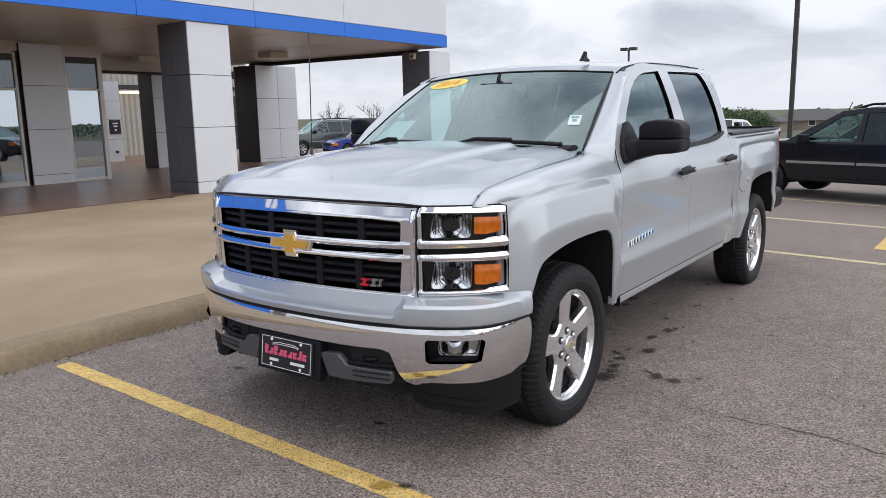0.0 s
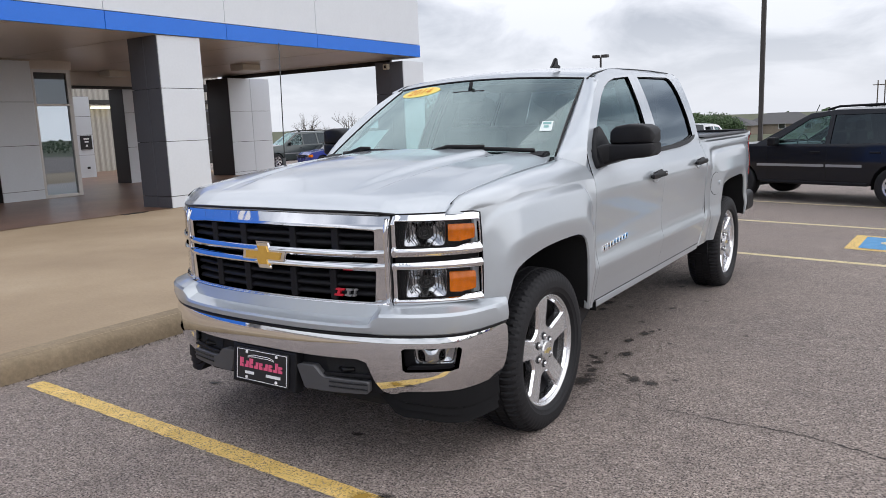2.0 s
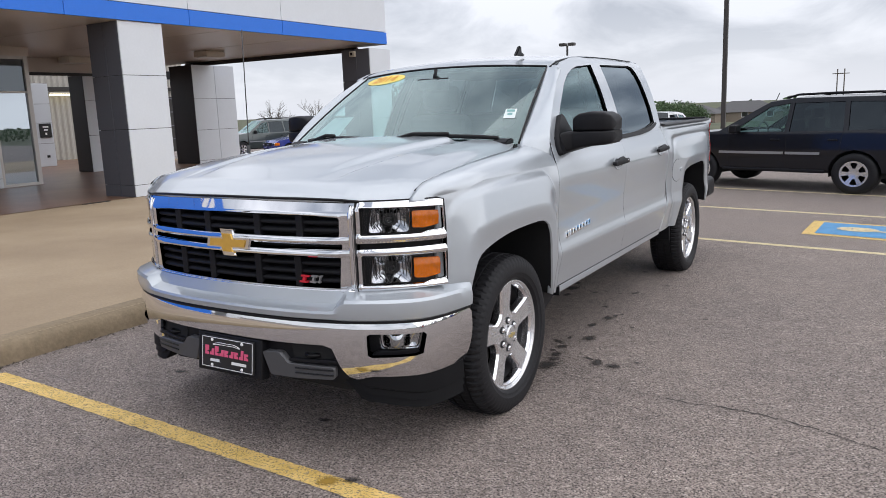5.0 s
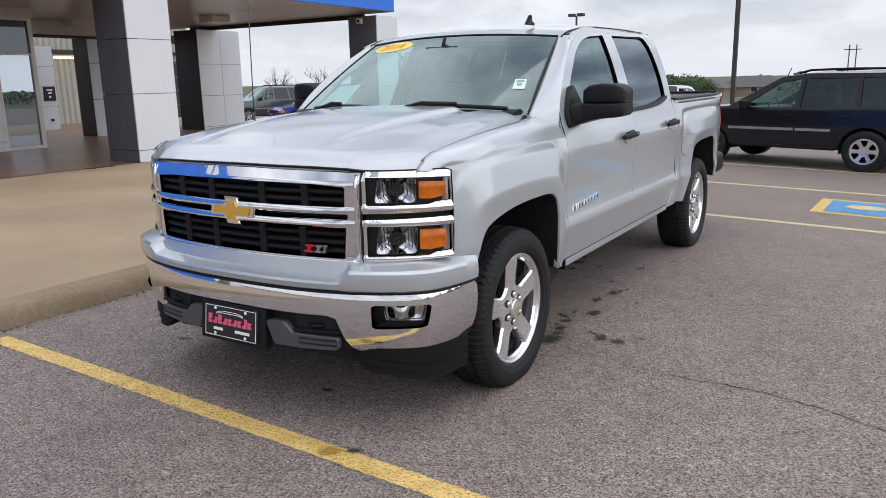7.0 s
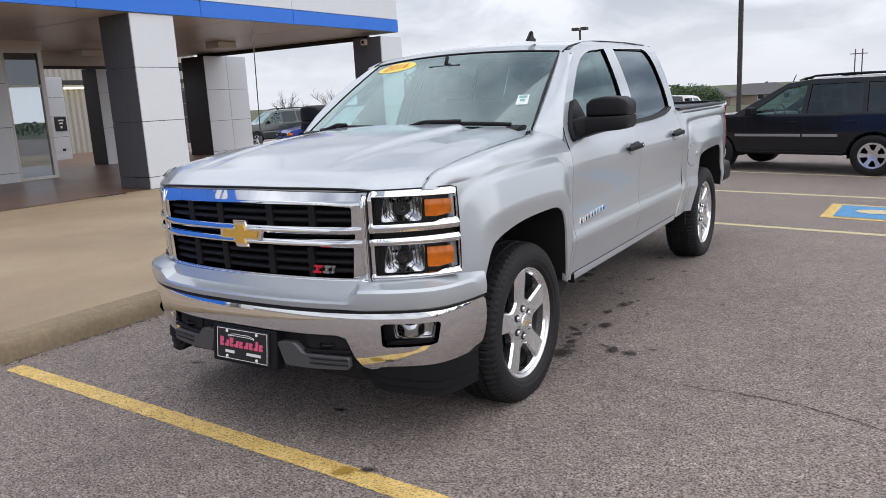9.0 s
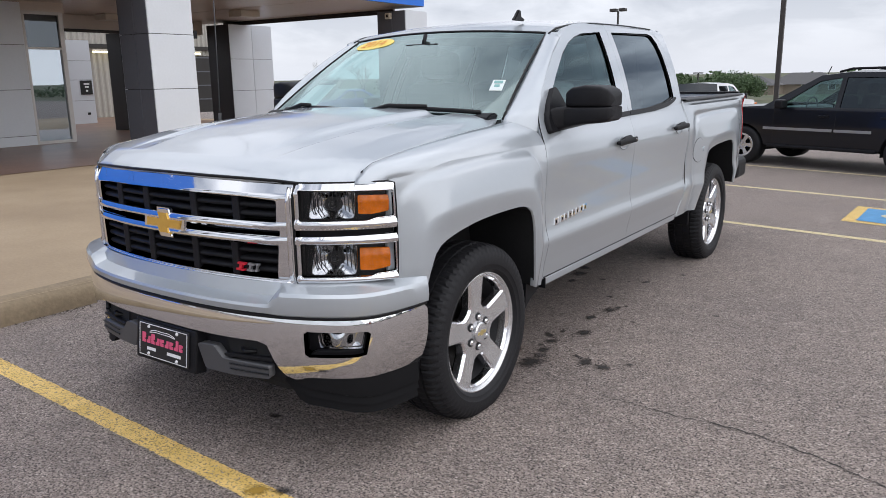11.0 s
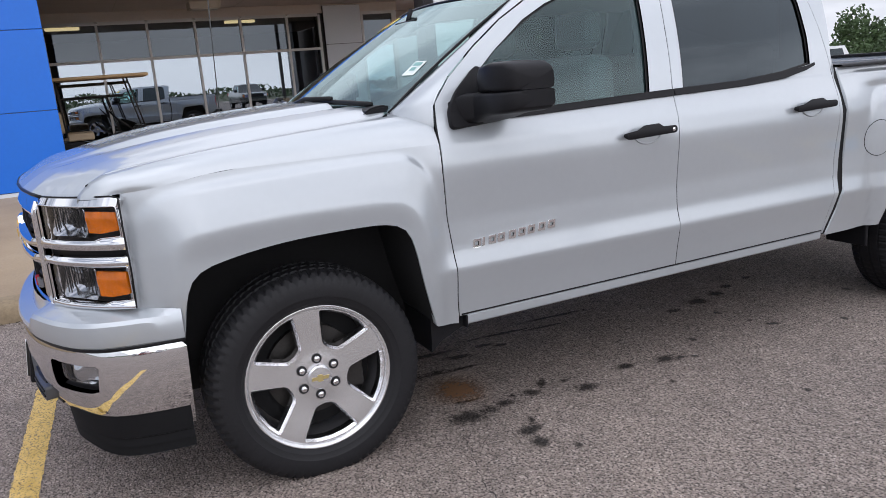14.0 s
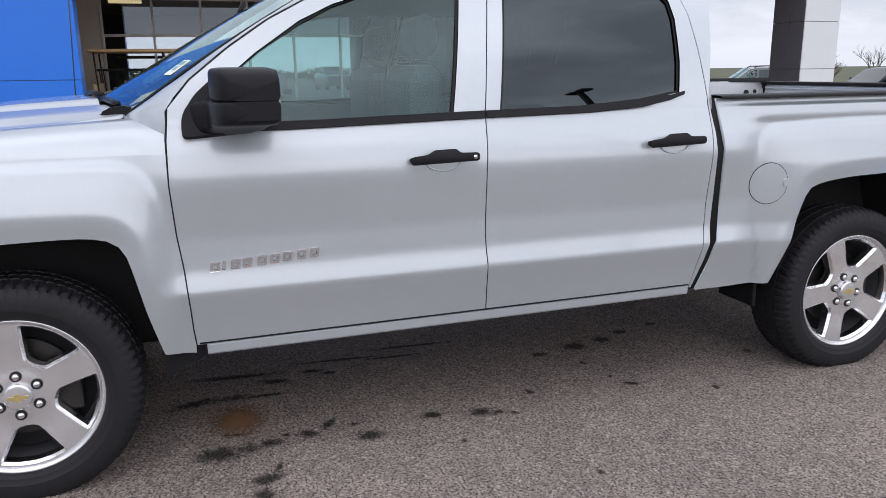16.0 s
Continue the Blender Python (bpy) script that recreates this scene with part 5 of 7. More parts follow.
for i in range(9):
    x = -0.132 + 0.0295 * i
    h = 0.040 if i in (0, 2, 7) else 0.028
    lean = 0.003
    bm = prism_bm([(x, -0.012), (x + 0.023, -0.012), (x + 0.023 + lean, -0.012 + h), (x + 0.008 + lean, -0.012 + h), (x + 0.008 + lean * 0.5, 0.0), (x, 0.0)] if i % 2 else [(x, -0.012), (x + 0.022, -0.012), (x + 0.022, -0.002), (x + 0.009, 0.002), (x + 0.022, 0.006), (x + 0.022, -0.012 + h), (x, -0.012 + h)], -0.0125, -0.009, "y")
    part("print_bar", bm, PINK, plate, "pink print bar")
for x, w in ((-0.10, 0.055), (0.03, 0.085)):
    box("print_bar", (x, -0.0125, -0.040), (x + w, -0.009, -0.028), WHITE, plate, "white print bar")
for z0, h0 in ((0.036, 0.018), (0.032, 0.010)):
    tube("print_line", [(-0.085 + 0.16 * i / 12, -0.0105, z0 + h0 * math.sin(math.pi * i / 12) * (0.75 + 0.25 * math.cos(2 * math.pi * i / 12))) for i in range(13)], 0.0016, WHITE, plate, "white print line", sides=5)

# mirrors
for sg in (1, -1):
    mi = thing("door_mirror", "", "", Matrix.Translation((0.02, -0.03, 0)) if sg > 0 else Matrix.Translation((0.025, 0, 0.035)))
    mi.parent = truck
    skin("mirror_sail", rounded([(0.648, 1.262), (0.90, 1.280), (0.89, 1.37), (0.83, 1.475), (0.80, 1.490), (0.70, 1.405), (0.652, 1.335)], 0.025), side(sg, 0.012), BLACK, mi, "black mirror base", step=0.04, depth=0.03, flip=sg < 0)
    def shell(name, sections, e, label):
        rows = []
        for x, y0, y1, z0, z1 in sections:
            row = []
            for k in range(29):
                t = 2 * math.pi * k / 28
                c, s = math.cos(t), math.sin(t)
                row.append((sg * x, (y0 + y1) / 2 + (y1 - y0) / 2 * math.copysign(abs(c) ** e, c), (z0 + z1) / 2 + (z1 - z0) / 2 * math.copysign(abs(s) ** e, s)))
            rows.append(row)
        x, y0, y1, z0, z1 = sections[-1]
        rows.append([(sg * x, (y0 + y1) / 2, (z0 + z1) / 2)] * 29)
        loft(name, rows, BLACK, mi, label, flip=sg < 0).data.set_sharp_from_angle(angle=radians(34))
    shell("mirror_housing", ((0.992, 0.775, 0.93, 1.385, 1.445), (1.000, 0.758, 0.94, 1.384, 1.462), (1.03, 0.748, 0.948, 1.384, 1.484), (1.10, 0.746, 0.955, 1.384, 1.494), (1.175, 0.764, 0.962, 1.384, 1.488), (1.206, 0.790, 0.963, 1.384, 1.472), (1.216, 0.81, 0.962, 1.388, 1.456)), 0.27, "textured black mirror housing")
    shell("mirror_arm", ((0.915, 0.655, 0.83, 1.258, 1.360), (0.965, 0.690, 0.88, 1.266, 1.386), (1.00, 0.735, 0.935, 1.278, 1.388), (1.05, 0.744, 0.948, 1.292, 1.388), (1.10, 0.742, 0.955, 1.300, 1.388), (1.175, 0.760, 0.962, 1.306, 1.388), (1.208, 0.786, 0.963, 1.314, 1.388), (1.219, 0.806, 0.962, 1.325, 1.386)), 0.30, "black lower mirror arm")
    box("mirror_glass", (min(sg * 1.03, sg * 1.19), 0.955, 1.325), (max(sg * 1.03, sg * 1.19), 0.966, 1.465), CHROME, mi, "mirror glass", 0.004)


# wheels
def wheel(m, sg, turn):
    w = thing("wheel", "", "", m)
    w.parent = truck
    prof = [(-0.105, 0.274), (-0.128, 0.290), (-0.138, 0.335), (-0.132, 0.372), (-0.112, 0.394), (-0.085, 0.401), (-0.066, 0.402), (-0.064, 0.393), (-0.055, 0.393), (-0.053, 0.403), (-0.006, 0.404), (-0.004, 0.394), (0.005, 0.394), (0.007, 0.404), (0.050, 0.403), (0.052, 0.393), (0.061, 0.393), (0.063, 0.402), (0.085, 0.400), (0.102, 0.395), (0.120, 0.384), (0.131, 0.366), (0.137, 0.338), (0.135, 0.312), (0.132, 0.308), (0.128, 0.290), (0.118, 0.279), (0.106, 0.274), (0.098, 0.268)]
    segs = 288
    bm = lathe_bm(prof, "x", segs)
    bm.verts.ensure_lookup_table()
    for i, (a, r) in enumerate(prof):
        for k in range(segs):
            v = bm.verts[i * segs + k]
            ph = (k + i // 2) % 4
            cut = 0.0
            if i in (3, 4, 5, 18, 19, 20) and ph == 0:
                cut = 0.011
            elif i in (9, 10, 13, 14, 17, 21) and ph == 1:
                cut = 0.005
            if cut:
                f = 1 - cut / r
                v.co.y, v.co.z = v.co.y * f, v.co.z * f
            if v.co.z < -0.3743:
                v.co.z = -0.3743
                v.co.x *= 1.02
    part("tyre", fix(bm), RUBBER, w, "black all-terrain tyre", smooth=True).data.set_sharp_from_angle(angle=radians(28))
    # rim: a rolled lip, and a face of five broad spokes
    part("rim_lip", fix(lathe_bm([(0.080, 0.264), (0.100, 0.275), (0.110, 0.277), (0.114, 0.273), (0.112, 0.268), (0.104, 0.262), (0.098, 0.258), (0.080, 0.256)], "x", 96)), BRIGHT, w, "bright machined rim lip", smooth=True)
    loops = []
    for k in range(5):
        c = turn + 36 + 72 * k
        loop = [(0.255, c + a * 25.0) for a in (-1, -0.5, 0, 0.5, 1)] + [(0.185, c + 22.5), (0.122, c + 17.0), (0.110, c), (0.122, c - 17.0), (0.185, c - 22.5)]
        loops.append(rounded([(r * math.cos(radians(t)), r * math.sin(radians(t))) for r, t in loop], 0.014, 4))
    ring = [(0.263 * math.cos(t), 0.263 * math.sin(t)) for t in [2 * math.pi * k / 72 for k in range(72)]]

    def dish(y, z):
        r = math.hypot(y, z)
        a = math.degrees(math.atan2(z, y))
        spoke = abs((a - turn + 36) % 72 - 36)
        wide = math.sin(radians(min(spoke, 36))) * r
        h = 0.090 - 0.004 * ease(0.060, 0.10, r) + 0.012 * ease(0.11, 0.25, r)
        return Vector((h - 0.10 * wide * wide * ease(0.11, 0.135, r), y, z))
    rim = skin("rim", ring, dish, BRIGHT, w, "bright machined five-spoke alloy rim", holes=loops, step=0.0085, depth=0.03, hole_depth=0.055, edge=0.007)
    for loop in loops:
        pts = resample(loop, 0.008)
        n = len(pts)
        area = sum(pts[i][0] * pts[(i + 1) % n][1] - pts[(i + 1) % n][0] * pts[i][1] for i in range(n))
        edge = []
        for inset, dx in ((-0.0015, 0.0008), (0.0, 0.0010), (0.0085, -0.011), (0.0105, -0.045)):
            ring_pts = []
            for i, p in enumerate(pts):
                q0, q1 = pts[i - 3], pts[(i + 3) % n]
                t = Vector((q1[0] - q0[0], q1[1] - q0[1])).normalized()
                inward = Vector((-t.y, t.x)) * (1 if area > 0 else -1)
                ring_pts.append(dish(*p) + Vector((dx, inward.x * inset, inward.y * inset)))
            edge.append(ring_pts + ring_pts[:1])
        loft("spoke_edge", edge, LIPMETAL, rim, "bright cut spoke edge").data.set_sharp_from_angle(angle=radians(30))
    part("rim_barrel", fix(lathe_bm([(0.098, 0.262), (0.06, 0.252), (-0.02, 0.244), (-0.10, 0.246)], "x", 48)), STRUTGREY, w, "grey rim barrel", smooth=True)
    part("brake_disc", fix(cap_ends(lathe_bm([(-0.02, 0.175), (0.0, 0.175)], "x", 40))), STEEL, w, "dark brake disc")
    part("brake_shield", fix(cap_ends(lathe_bm([(-0.06, 0.236), (-0.03, 0.236)], "x", 40))), LINER, w)
    box("brake_caliper", (-0.03, 0.09, -0.10), (0.035, 0.19, 0.10), STEEL, w, bevel=0.01)
    part("hub_cap", fix(cap_ends(lathe_bm([(0.085, 0.047), (0.104, 0.046), (0.110, 0.040), (0.112, 0.020)], "x", 32))), BRIGHT, w, "round hub cap")
    bm = prism_bm([(a * 0.21, b * 0.21) for a, b in bow], 0.110, 0.1135)
    part("hub_emblem", bm, PALEGOLD, w, "pale gold hub emblem")
    for k in range(6):
        t = radians(60 * k + 7 + turn)
        y, z = 0.0698 * math.cos(t), 0.0698 * math.sin(t)
        bm = lathe_bm([(0.078, 0.013), (0.096, 0.0125), (0.102, 0.009), (0.103, 0.002)], "x", 14)
        bmesh.ops.translate(bm, verts=bm.verts[:], vec=(0, y, z))
        part("lug_nut", fix(cap_ends(bm)), CHROME, w, smooth=True)
        bm = lathe_bm([(0.088, 0.0195), (0.0930, 0.0185), (0.0935, 0.012)], "x", 14)
        bmesh.ops.translate(bm, verts=bm.verts[:], vec=(0, y, z))
        part("lug_seat", fix(cap_ends(bm)), DARK, w)
    return w


for sg, y, turn in ((1, 0.0, 23), (1, 3.680, 40), (-1, 0.0, 60), (-1, 3.680, 10)):
    wheel(Matrix.Translation((sg * 0.858, y, 0.3855)) @ (Matrix.Identity(4) if sg > 0 else Matrix.Rotation(math.pi, 4, "Z")) @ Matrix.Diagonal((1, 1.03, 1.03, 1)), sg, turn)

# chassis, inner body, bed
box("chassis", (-0.88, 0.52, 0.46), (0.88, 3.10, 0.52), LINER, truck, bevel=0.02)
for sg in (1, -1):
    box("frame_rail", (min(sg * 0.36, sg * 0.47), -0.80, 0.36), (max(sg * 0.36, sg * 0.47), 4.60, 0.50), LINER, truck, "black frame rail", 0.015)
for y in (0.9, 1.9, 2.85, 4.3):
    box("frame_crossmember", (-0.37, y, 0.38), (0.37, y + 0.10, 0.46), LINER, truck, bevel=0.01)
tube("drive_shaft", [(0.0, 0.9, 0.44), (0.0, 3.60, 0.39)], 0.04, STEEL, truck)
box("gearbox", (-0.18, 0.15, 0.33), (0.18, 0.95, 0.55), LINER, truck, bevel=0.04)
box("fuel_tank", (0.04, 1.55, 0.34), (0.34, 2.75, 0.47), LINER, truck, "black fuel tank", 0.03)
box("engine_bay", (-0.62, -0.80, 0.45), (0.62, 0.50, 1.12), LINER, truck)
box("front_axle_shield", (-0.60, -0.85, 0.30), (0.60, -0.30, 0.45), LINER, truck, bevel=0.04)
for sg in (1, -1):
    loft("inner_side", [[(sg * 0.925, y, z) for z in (0.48, 1.27)] for y in (0.55, 2.80)], DARK, truck, flip=sg < 0, smooth=False)
tube("exhaust", [(-0.45, 2.9, 0.42), (-0.5, 4.2, 0.40), (-0.75, 4.5, 0.42)], 0.035, STEEL, truck)
tube("rear_axle", [(-0.80, 3.680, 0.385), (0.80, 3.680, 0.385)], 0.05, STEEL, truck)
loft("bed_floor", [[(x, y, 0.80) for x in (-0.54, 0.54)] for y in (2.84, 4.60)], BEDPAINT, truck, smooth=False)
for i in range(6):
    box("bed_rib", (-0.515 + 0.19 * i, 2.86, 0.798), (-0.435 + 0.19 * i, 4.58, 0.815), BEDPAINT, truck, bevel=0.005)
loft("bed_front_wall", [[(x, 2.845, z) for x in (-0.92, 0.92)] for z in (0.80, 1.33)], BEDPAINT, truck, smooth=False, flip=True)
tube("bed_front_rail", [(-0.93, 2.85, 1.372), (0.93, 2.85, 1.338)], 0.013, BLACK, truck)
for sg in (1, -1):
    rim_z = 1.345 if sg > 0 else 1.385
    shelf = ((0.54, 0.80), (0.54, 1.05), (0.73, 1.06), (0.785, 1.14), (0.81, 1.20), (0.825, rim_z - 0.012))
    loft("bed_inner_wall", [[(sg * x, y, z) for x, z in shelf] for y in (2.84, 3.2, 3.6, 4.1, 4.62)], BEDPAINT, truck, flip=sg < 0, smooth=False)
    for y in (2.98, 3.10, 3.95, 4.46):
        part("bed_hole", fix(cap_ends(lathe_bm([(-0.004, 0.022), (0.004, 0.022)], "x", 14))), DARK, truck).matrix_basis = Matrix.Translation((sg * 0.820, y, 1.290))
    box("bed_stake_post", (min(sg * 0.790, sg * 0.83), 3.16, 1.13), (max(sg * 0.790, sg * 0.83), 3.24, 1.330), BEDPAINT, truck, bevel=0.01)
    part("bed_hole", fix(cap_ends(lathe_bm([(-0.004, 0.014), (0.004, 0.014)], "x", 12))), DARK, truck).matrix_basis = Matrix.Translation((sg * 0.818, 4.535, 1.300))
    gusset = prism_bm([(4.555, 1.22), (4.60, 1.22), (4.585, 1.32), (4.57, 1.32)], min(sg * 0.795, sg * 0.822), max(sg * 0.795, sg * 0.822))
    part("bed_gusset", gusset, BEDPAINT, truck)
    box("tailgate_stop", (min(sg * 0.785, sg * 0.83), 4.598, 1.20), (max(sg * 0.785, sg * 0.83), 4.622, 1.345), BLACK, truck, "black tailgate bracket", 0.006)
    box("bed_wall_bead", (min(sg * 0.796, sg * 0.812), 3.35, 1.235), (max(sg * 0.796, sg * 0.812), 4.40, 1.247), BEDPAINT, truck, bevel=0.004)
    tl = skin("tail_lamp", [(4.602, 0.93), (4.632, 0.93), (4.635, 1.33), (4.610, 1.33)], side(sg, 0.004), RED, truck, "red tail lamp", step=0.04, depth=0.03, flip=sg < 0)
    box("rear_bumper_corner", (min(sg * 0.72, sg * 0.965), 4.50, 0.56), (max(sg * 0.72, sg * 0.965), 4.84, 0.76), BLACK, truck, "black rear bumper corner", 0.05, 3)
box("tailgate", (-0.90, 4.60, 0.80), (0.90, 4.655, 1.350), SILVER, truck, "silver tailgate", 0.015)
box("tailgate_cap", (-0.90, 4.585, 1.350), (0.90, 4.665, 1.370), BLACK, truck, "black tailgate cap", 0.008)
for z, h in ((1.318, 0.010), (1.275, 0.03), (1.21, 0.03)):
    box("tailgate_rib", (-0.78, 4.588, z), (0.78, 4.602, z + h), BEDPAINT, truck, bevel=0.004)
box("rear_bumper", (-0.72, 4.66, 0.58), (0.72, 4.86, 0.74), CHROME, truck, "chrome rear bumper", 0.03)
for sg in (1,):
    for y, w, m in ((4.36, 0.05, SATIN), (4.42, 0.035, SATIN), (4.465, 0.02, SATIN)):
        for z, h in ((1.292, 0.008), (1.270, 0.022), (1.258, 0.008)):
            skin("bed_badge_bar", [(y, z), (y + w * (0.5 if h > 0.01 else 1), z), (y + w * (0.5 if h > 0.01 else 1), z + h), (y, z + h)], side(sg, 0.004), SATIN, truck, step=0.05, depth=0.003, flip=False)
# whip aerial on the passenger fender
tube("whip_aerial", [(-0.86, 0.06, 1.28), (-0.86, 0.07, 1.36)], 0.010, ANTENNA, truck)
tube("whip_aerial", [(-0.86, 0.07, 1.36), (-0.87, 0.10, 2.06)], 0.0032, ANTENNA, truck, sides=6)

# cabin
box("dashboard", (-0.78, 0.52, 1.02), (0.78, 0.92, 1.285), DASH, truck, "dark dashboard", 0.06, 3)
box("instrument_hood", (0.22, 0.72, 1.24), (0.62, 0.95, 1.33), DASH, truck, bevel=0.04, segs=3)
tor = tube_bm([(0.42 + 0.185 * math.cos(t), 1.02 - 0.07 * math.sin(t), 1.22 + 0.17 * math.sin(t)) for t in [2 * math.pi * k / 28 for k in range(29)]], 0.014, 8)
part("steering_wheel", tor, DASH, truck, "black steering wheel", smooth=True)
box("steering_hub", (0.35, 0.97, 1.15), (0.49, 1.03, 1.28), DASH, truck, bevel=0.03)


def seat(x, y):
    for nm, lo, hi, bv in (("seat_cushion", (x - 0.27, y - 0.28, 0.75), (x + 0.27, y + 0.24, 0.95), 0.06), ("seat_back", (x - 0.26, y + 0.18, 0.90), (x + 0.26, y + 0.34, 1.50), 0.07), ("head_restraint", (x - 0.15, y + 0.24, 1.53), (x + 0.15, y + 0.35, 1.71), 0.05)):
        box(nm, lo, hi, CLOTH, truck, "grey cloth seat", bv, 3)


seat(0.40, 1.35)
seat(-0.40, 1.35)
box("rear_bench", (-0.72, 2.15, 0.75), (0.72, 2.60, 0.95), CLOTH, truck, "grey cloth rear bench", 0.06)
box("rear_bench_back", (-0.72, 2.52, 0.90), (0.72, 2.68, 1.50), CLOTH, truck, bevel=0.06)
box("cabin_floor", (-0.90, 0.5, 0.50), (0.90, 2.78, 0.56), DASH, truck)
loft("headliner", [[(x, y, 1.80 - 0.05 * (x / 0.68) ** 2 + 0.03 * ease(1.1, 1.5, y)) for x in (-0.68, -0.35, 0, 0.35, 0.68)] for y in (1.10, 1.5, 2.2, 2.80)], HEADLINER, truck, "grey headliner", flip=True)
for sg in (1, -1):
    tube("inner_pillar_trim", [(sg * 0.83, 1.72, 1.30), (sg * 0.67, 1.80, 1.77)], 0.045, CLOTH, truck)
    box("door_card", (min(sg * 0.88, sg * 0.915), 0.62, 0.55), (max(sg * 0.88, sg * 0.915), 2.72, 1.285), DASH, truck, bevel=0.01)

# ---- ground ----
def ground_z(y):
    """The lot is level by the building and falls away to the north."""
    return max(-5.0, -0.035 * max(0.0, min(y, 46) - 12) - 0.016 * max(0.0, y - 46))


def sheet(name, xs, ys, dz, material, label):
    rows = [[(x, y, ground_z(y) + dz) for x in xs] for y in ys]
    return tagged(loft(name, rows, material, None, label, flip=True), label, "ground", kind="structure")


near = [-70, -40, -25, -15, -8, -4, -2.4, 0, 2, 4, 8, 15, 30, 60, 110]
sheet("parking_lot", near, [-60, -30, -12, -5, -2, 0, 2, 5, 8, 10, 12, 14, 16, 18, 20, 24, 28, 34, 40, 46, 55, 65], 0.0, ASPHALT, "weathered grey asphalt parking lot")
sheet("ground", [-2400, -800, -300, -150, -80, -40, 0, 40, 80, 200, 600, 2000], [-1500, -300, -60, 12, 20, 30, 46, 70, 100, 150, 220, 300, 500, 1000, 3000], -0.04, FIELD, "flat grass fields to the horizon")


def stripe(name, a, b, width, material, label, z=0.003):
    """A painted line with slightly ragged edges."""
    rng = random.Random(int(1000 * (a[0] + a[1] + b[1])))
    a, b = Vector(a), Vector(b)
    n = Vector((-(b - a).y, (b - a).x)).normalized() * width / 2
    k = max(2, int((b - a).length / 0.02))
    verts, faces = [], []
    for i in range(k + 1):
        p = a.lerp(b, i / k)
        end = 0.6 if i == 0 else 1.0
        for sgn in (-1, 1):
            q = p + n * sgn * end * (1 + rng.uniform(-0.075, 0.055))
            verts.append((q.x, q.y, ground_z(q.y) + z))
        if i:
            m = 2 * i
            faces.append((m - 2, m, m + 1, m - 1))
    return tagged(put(name, verts, faces, material), label, "road marking", kind="structure")


stripe("stall_line", (-2.16, -0.976), (2.6, -1.188), 0.112, YELLOW, "worn yellow parking line on the asphalt")
for a, b in (((-2.1, 5.80), (4.2, 4.68)), ((-2.1, 8.48), (4.5, 7.12)), ((-2.2, 11.1), (4.5, 9.25))):
    stripe("stall_line", a, b, 0.10, PALE, "faded cream parking line on the asphalt")
# painted bay sign: a blue square in a yellow border
mark = thing("bay_sign", "blue painted parking symbol with a yellow border", "road marking", Matrix.Translation((1.69, 5.96, 0.0)) @ Matrix.Rotation(radians(-14), 4, "Z"), kind="structure")
put("border", [(0, 0, 0.004), (1.75, 0, 0.004), (1.53, 1.04, 0.004), (-0.22, 1.04, 0.004)], [(0, 1, 2, 3)], YELLOW, mark, "yellow painted border")
put("field", [(0.11, 0.10, 0.008), (1.62, 0.10, 0.008), (1.44, 0.94, 0.008), (-0.07, 0.94, 0.008)], [(0, 1, 2, 3)], ROADBLUE, mark, "blue painted square")
put("symbol", [(0.42 + 0.22 * math.cos(t), 0.55 + 0.15 * math.sin(t), 0.012) for t in [k * math.pi / 8 for k in range(16)]], [tuple(range(16))], PALE, mark, "pale painted symbol")
put("symbol", [(0.62, 0.47, 0.012), (1.30, 0.42, 0.012), (1.30, 0.49, 0.012), (0.62, 0.55, 0.012)], [(0, 1, 2, 3)], PALE, mark)

disc = bpy.data.meshes.new("stain")
disc.from_pydata([(math.cos(t), math.sin(t), 0) for t in [k * math.pi / 12 for k in range(24)]], [], [tuple(range(24))])
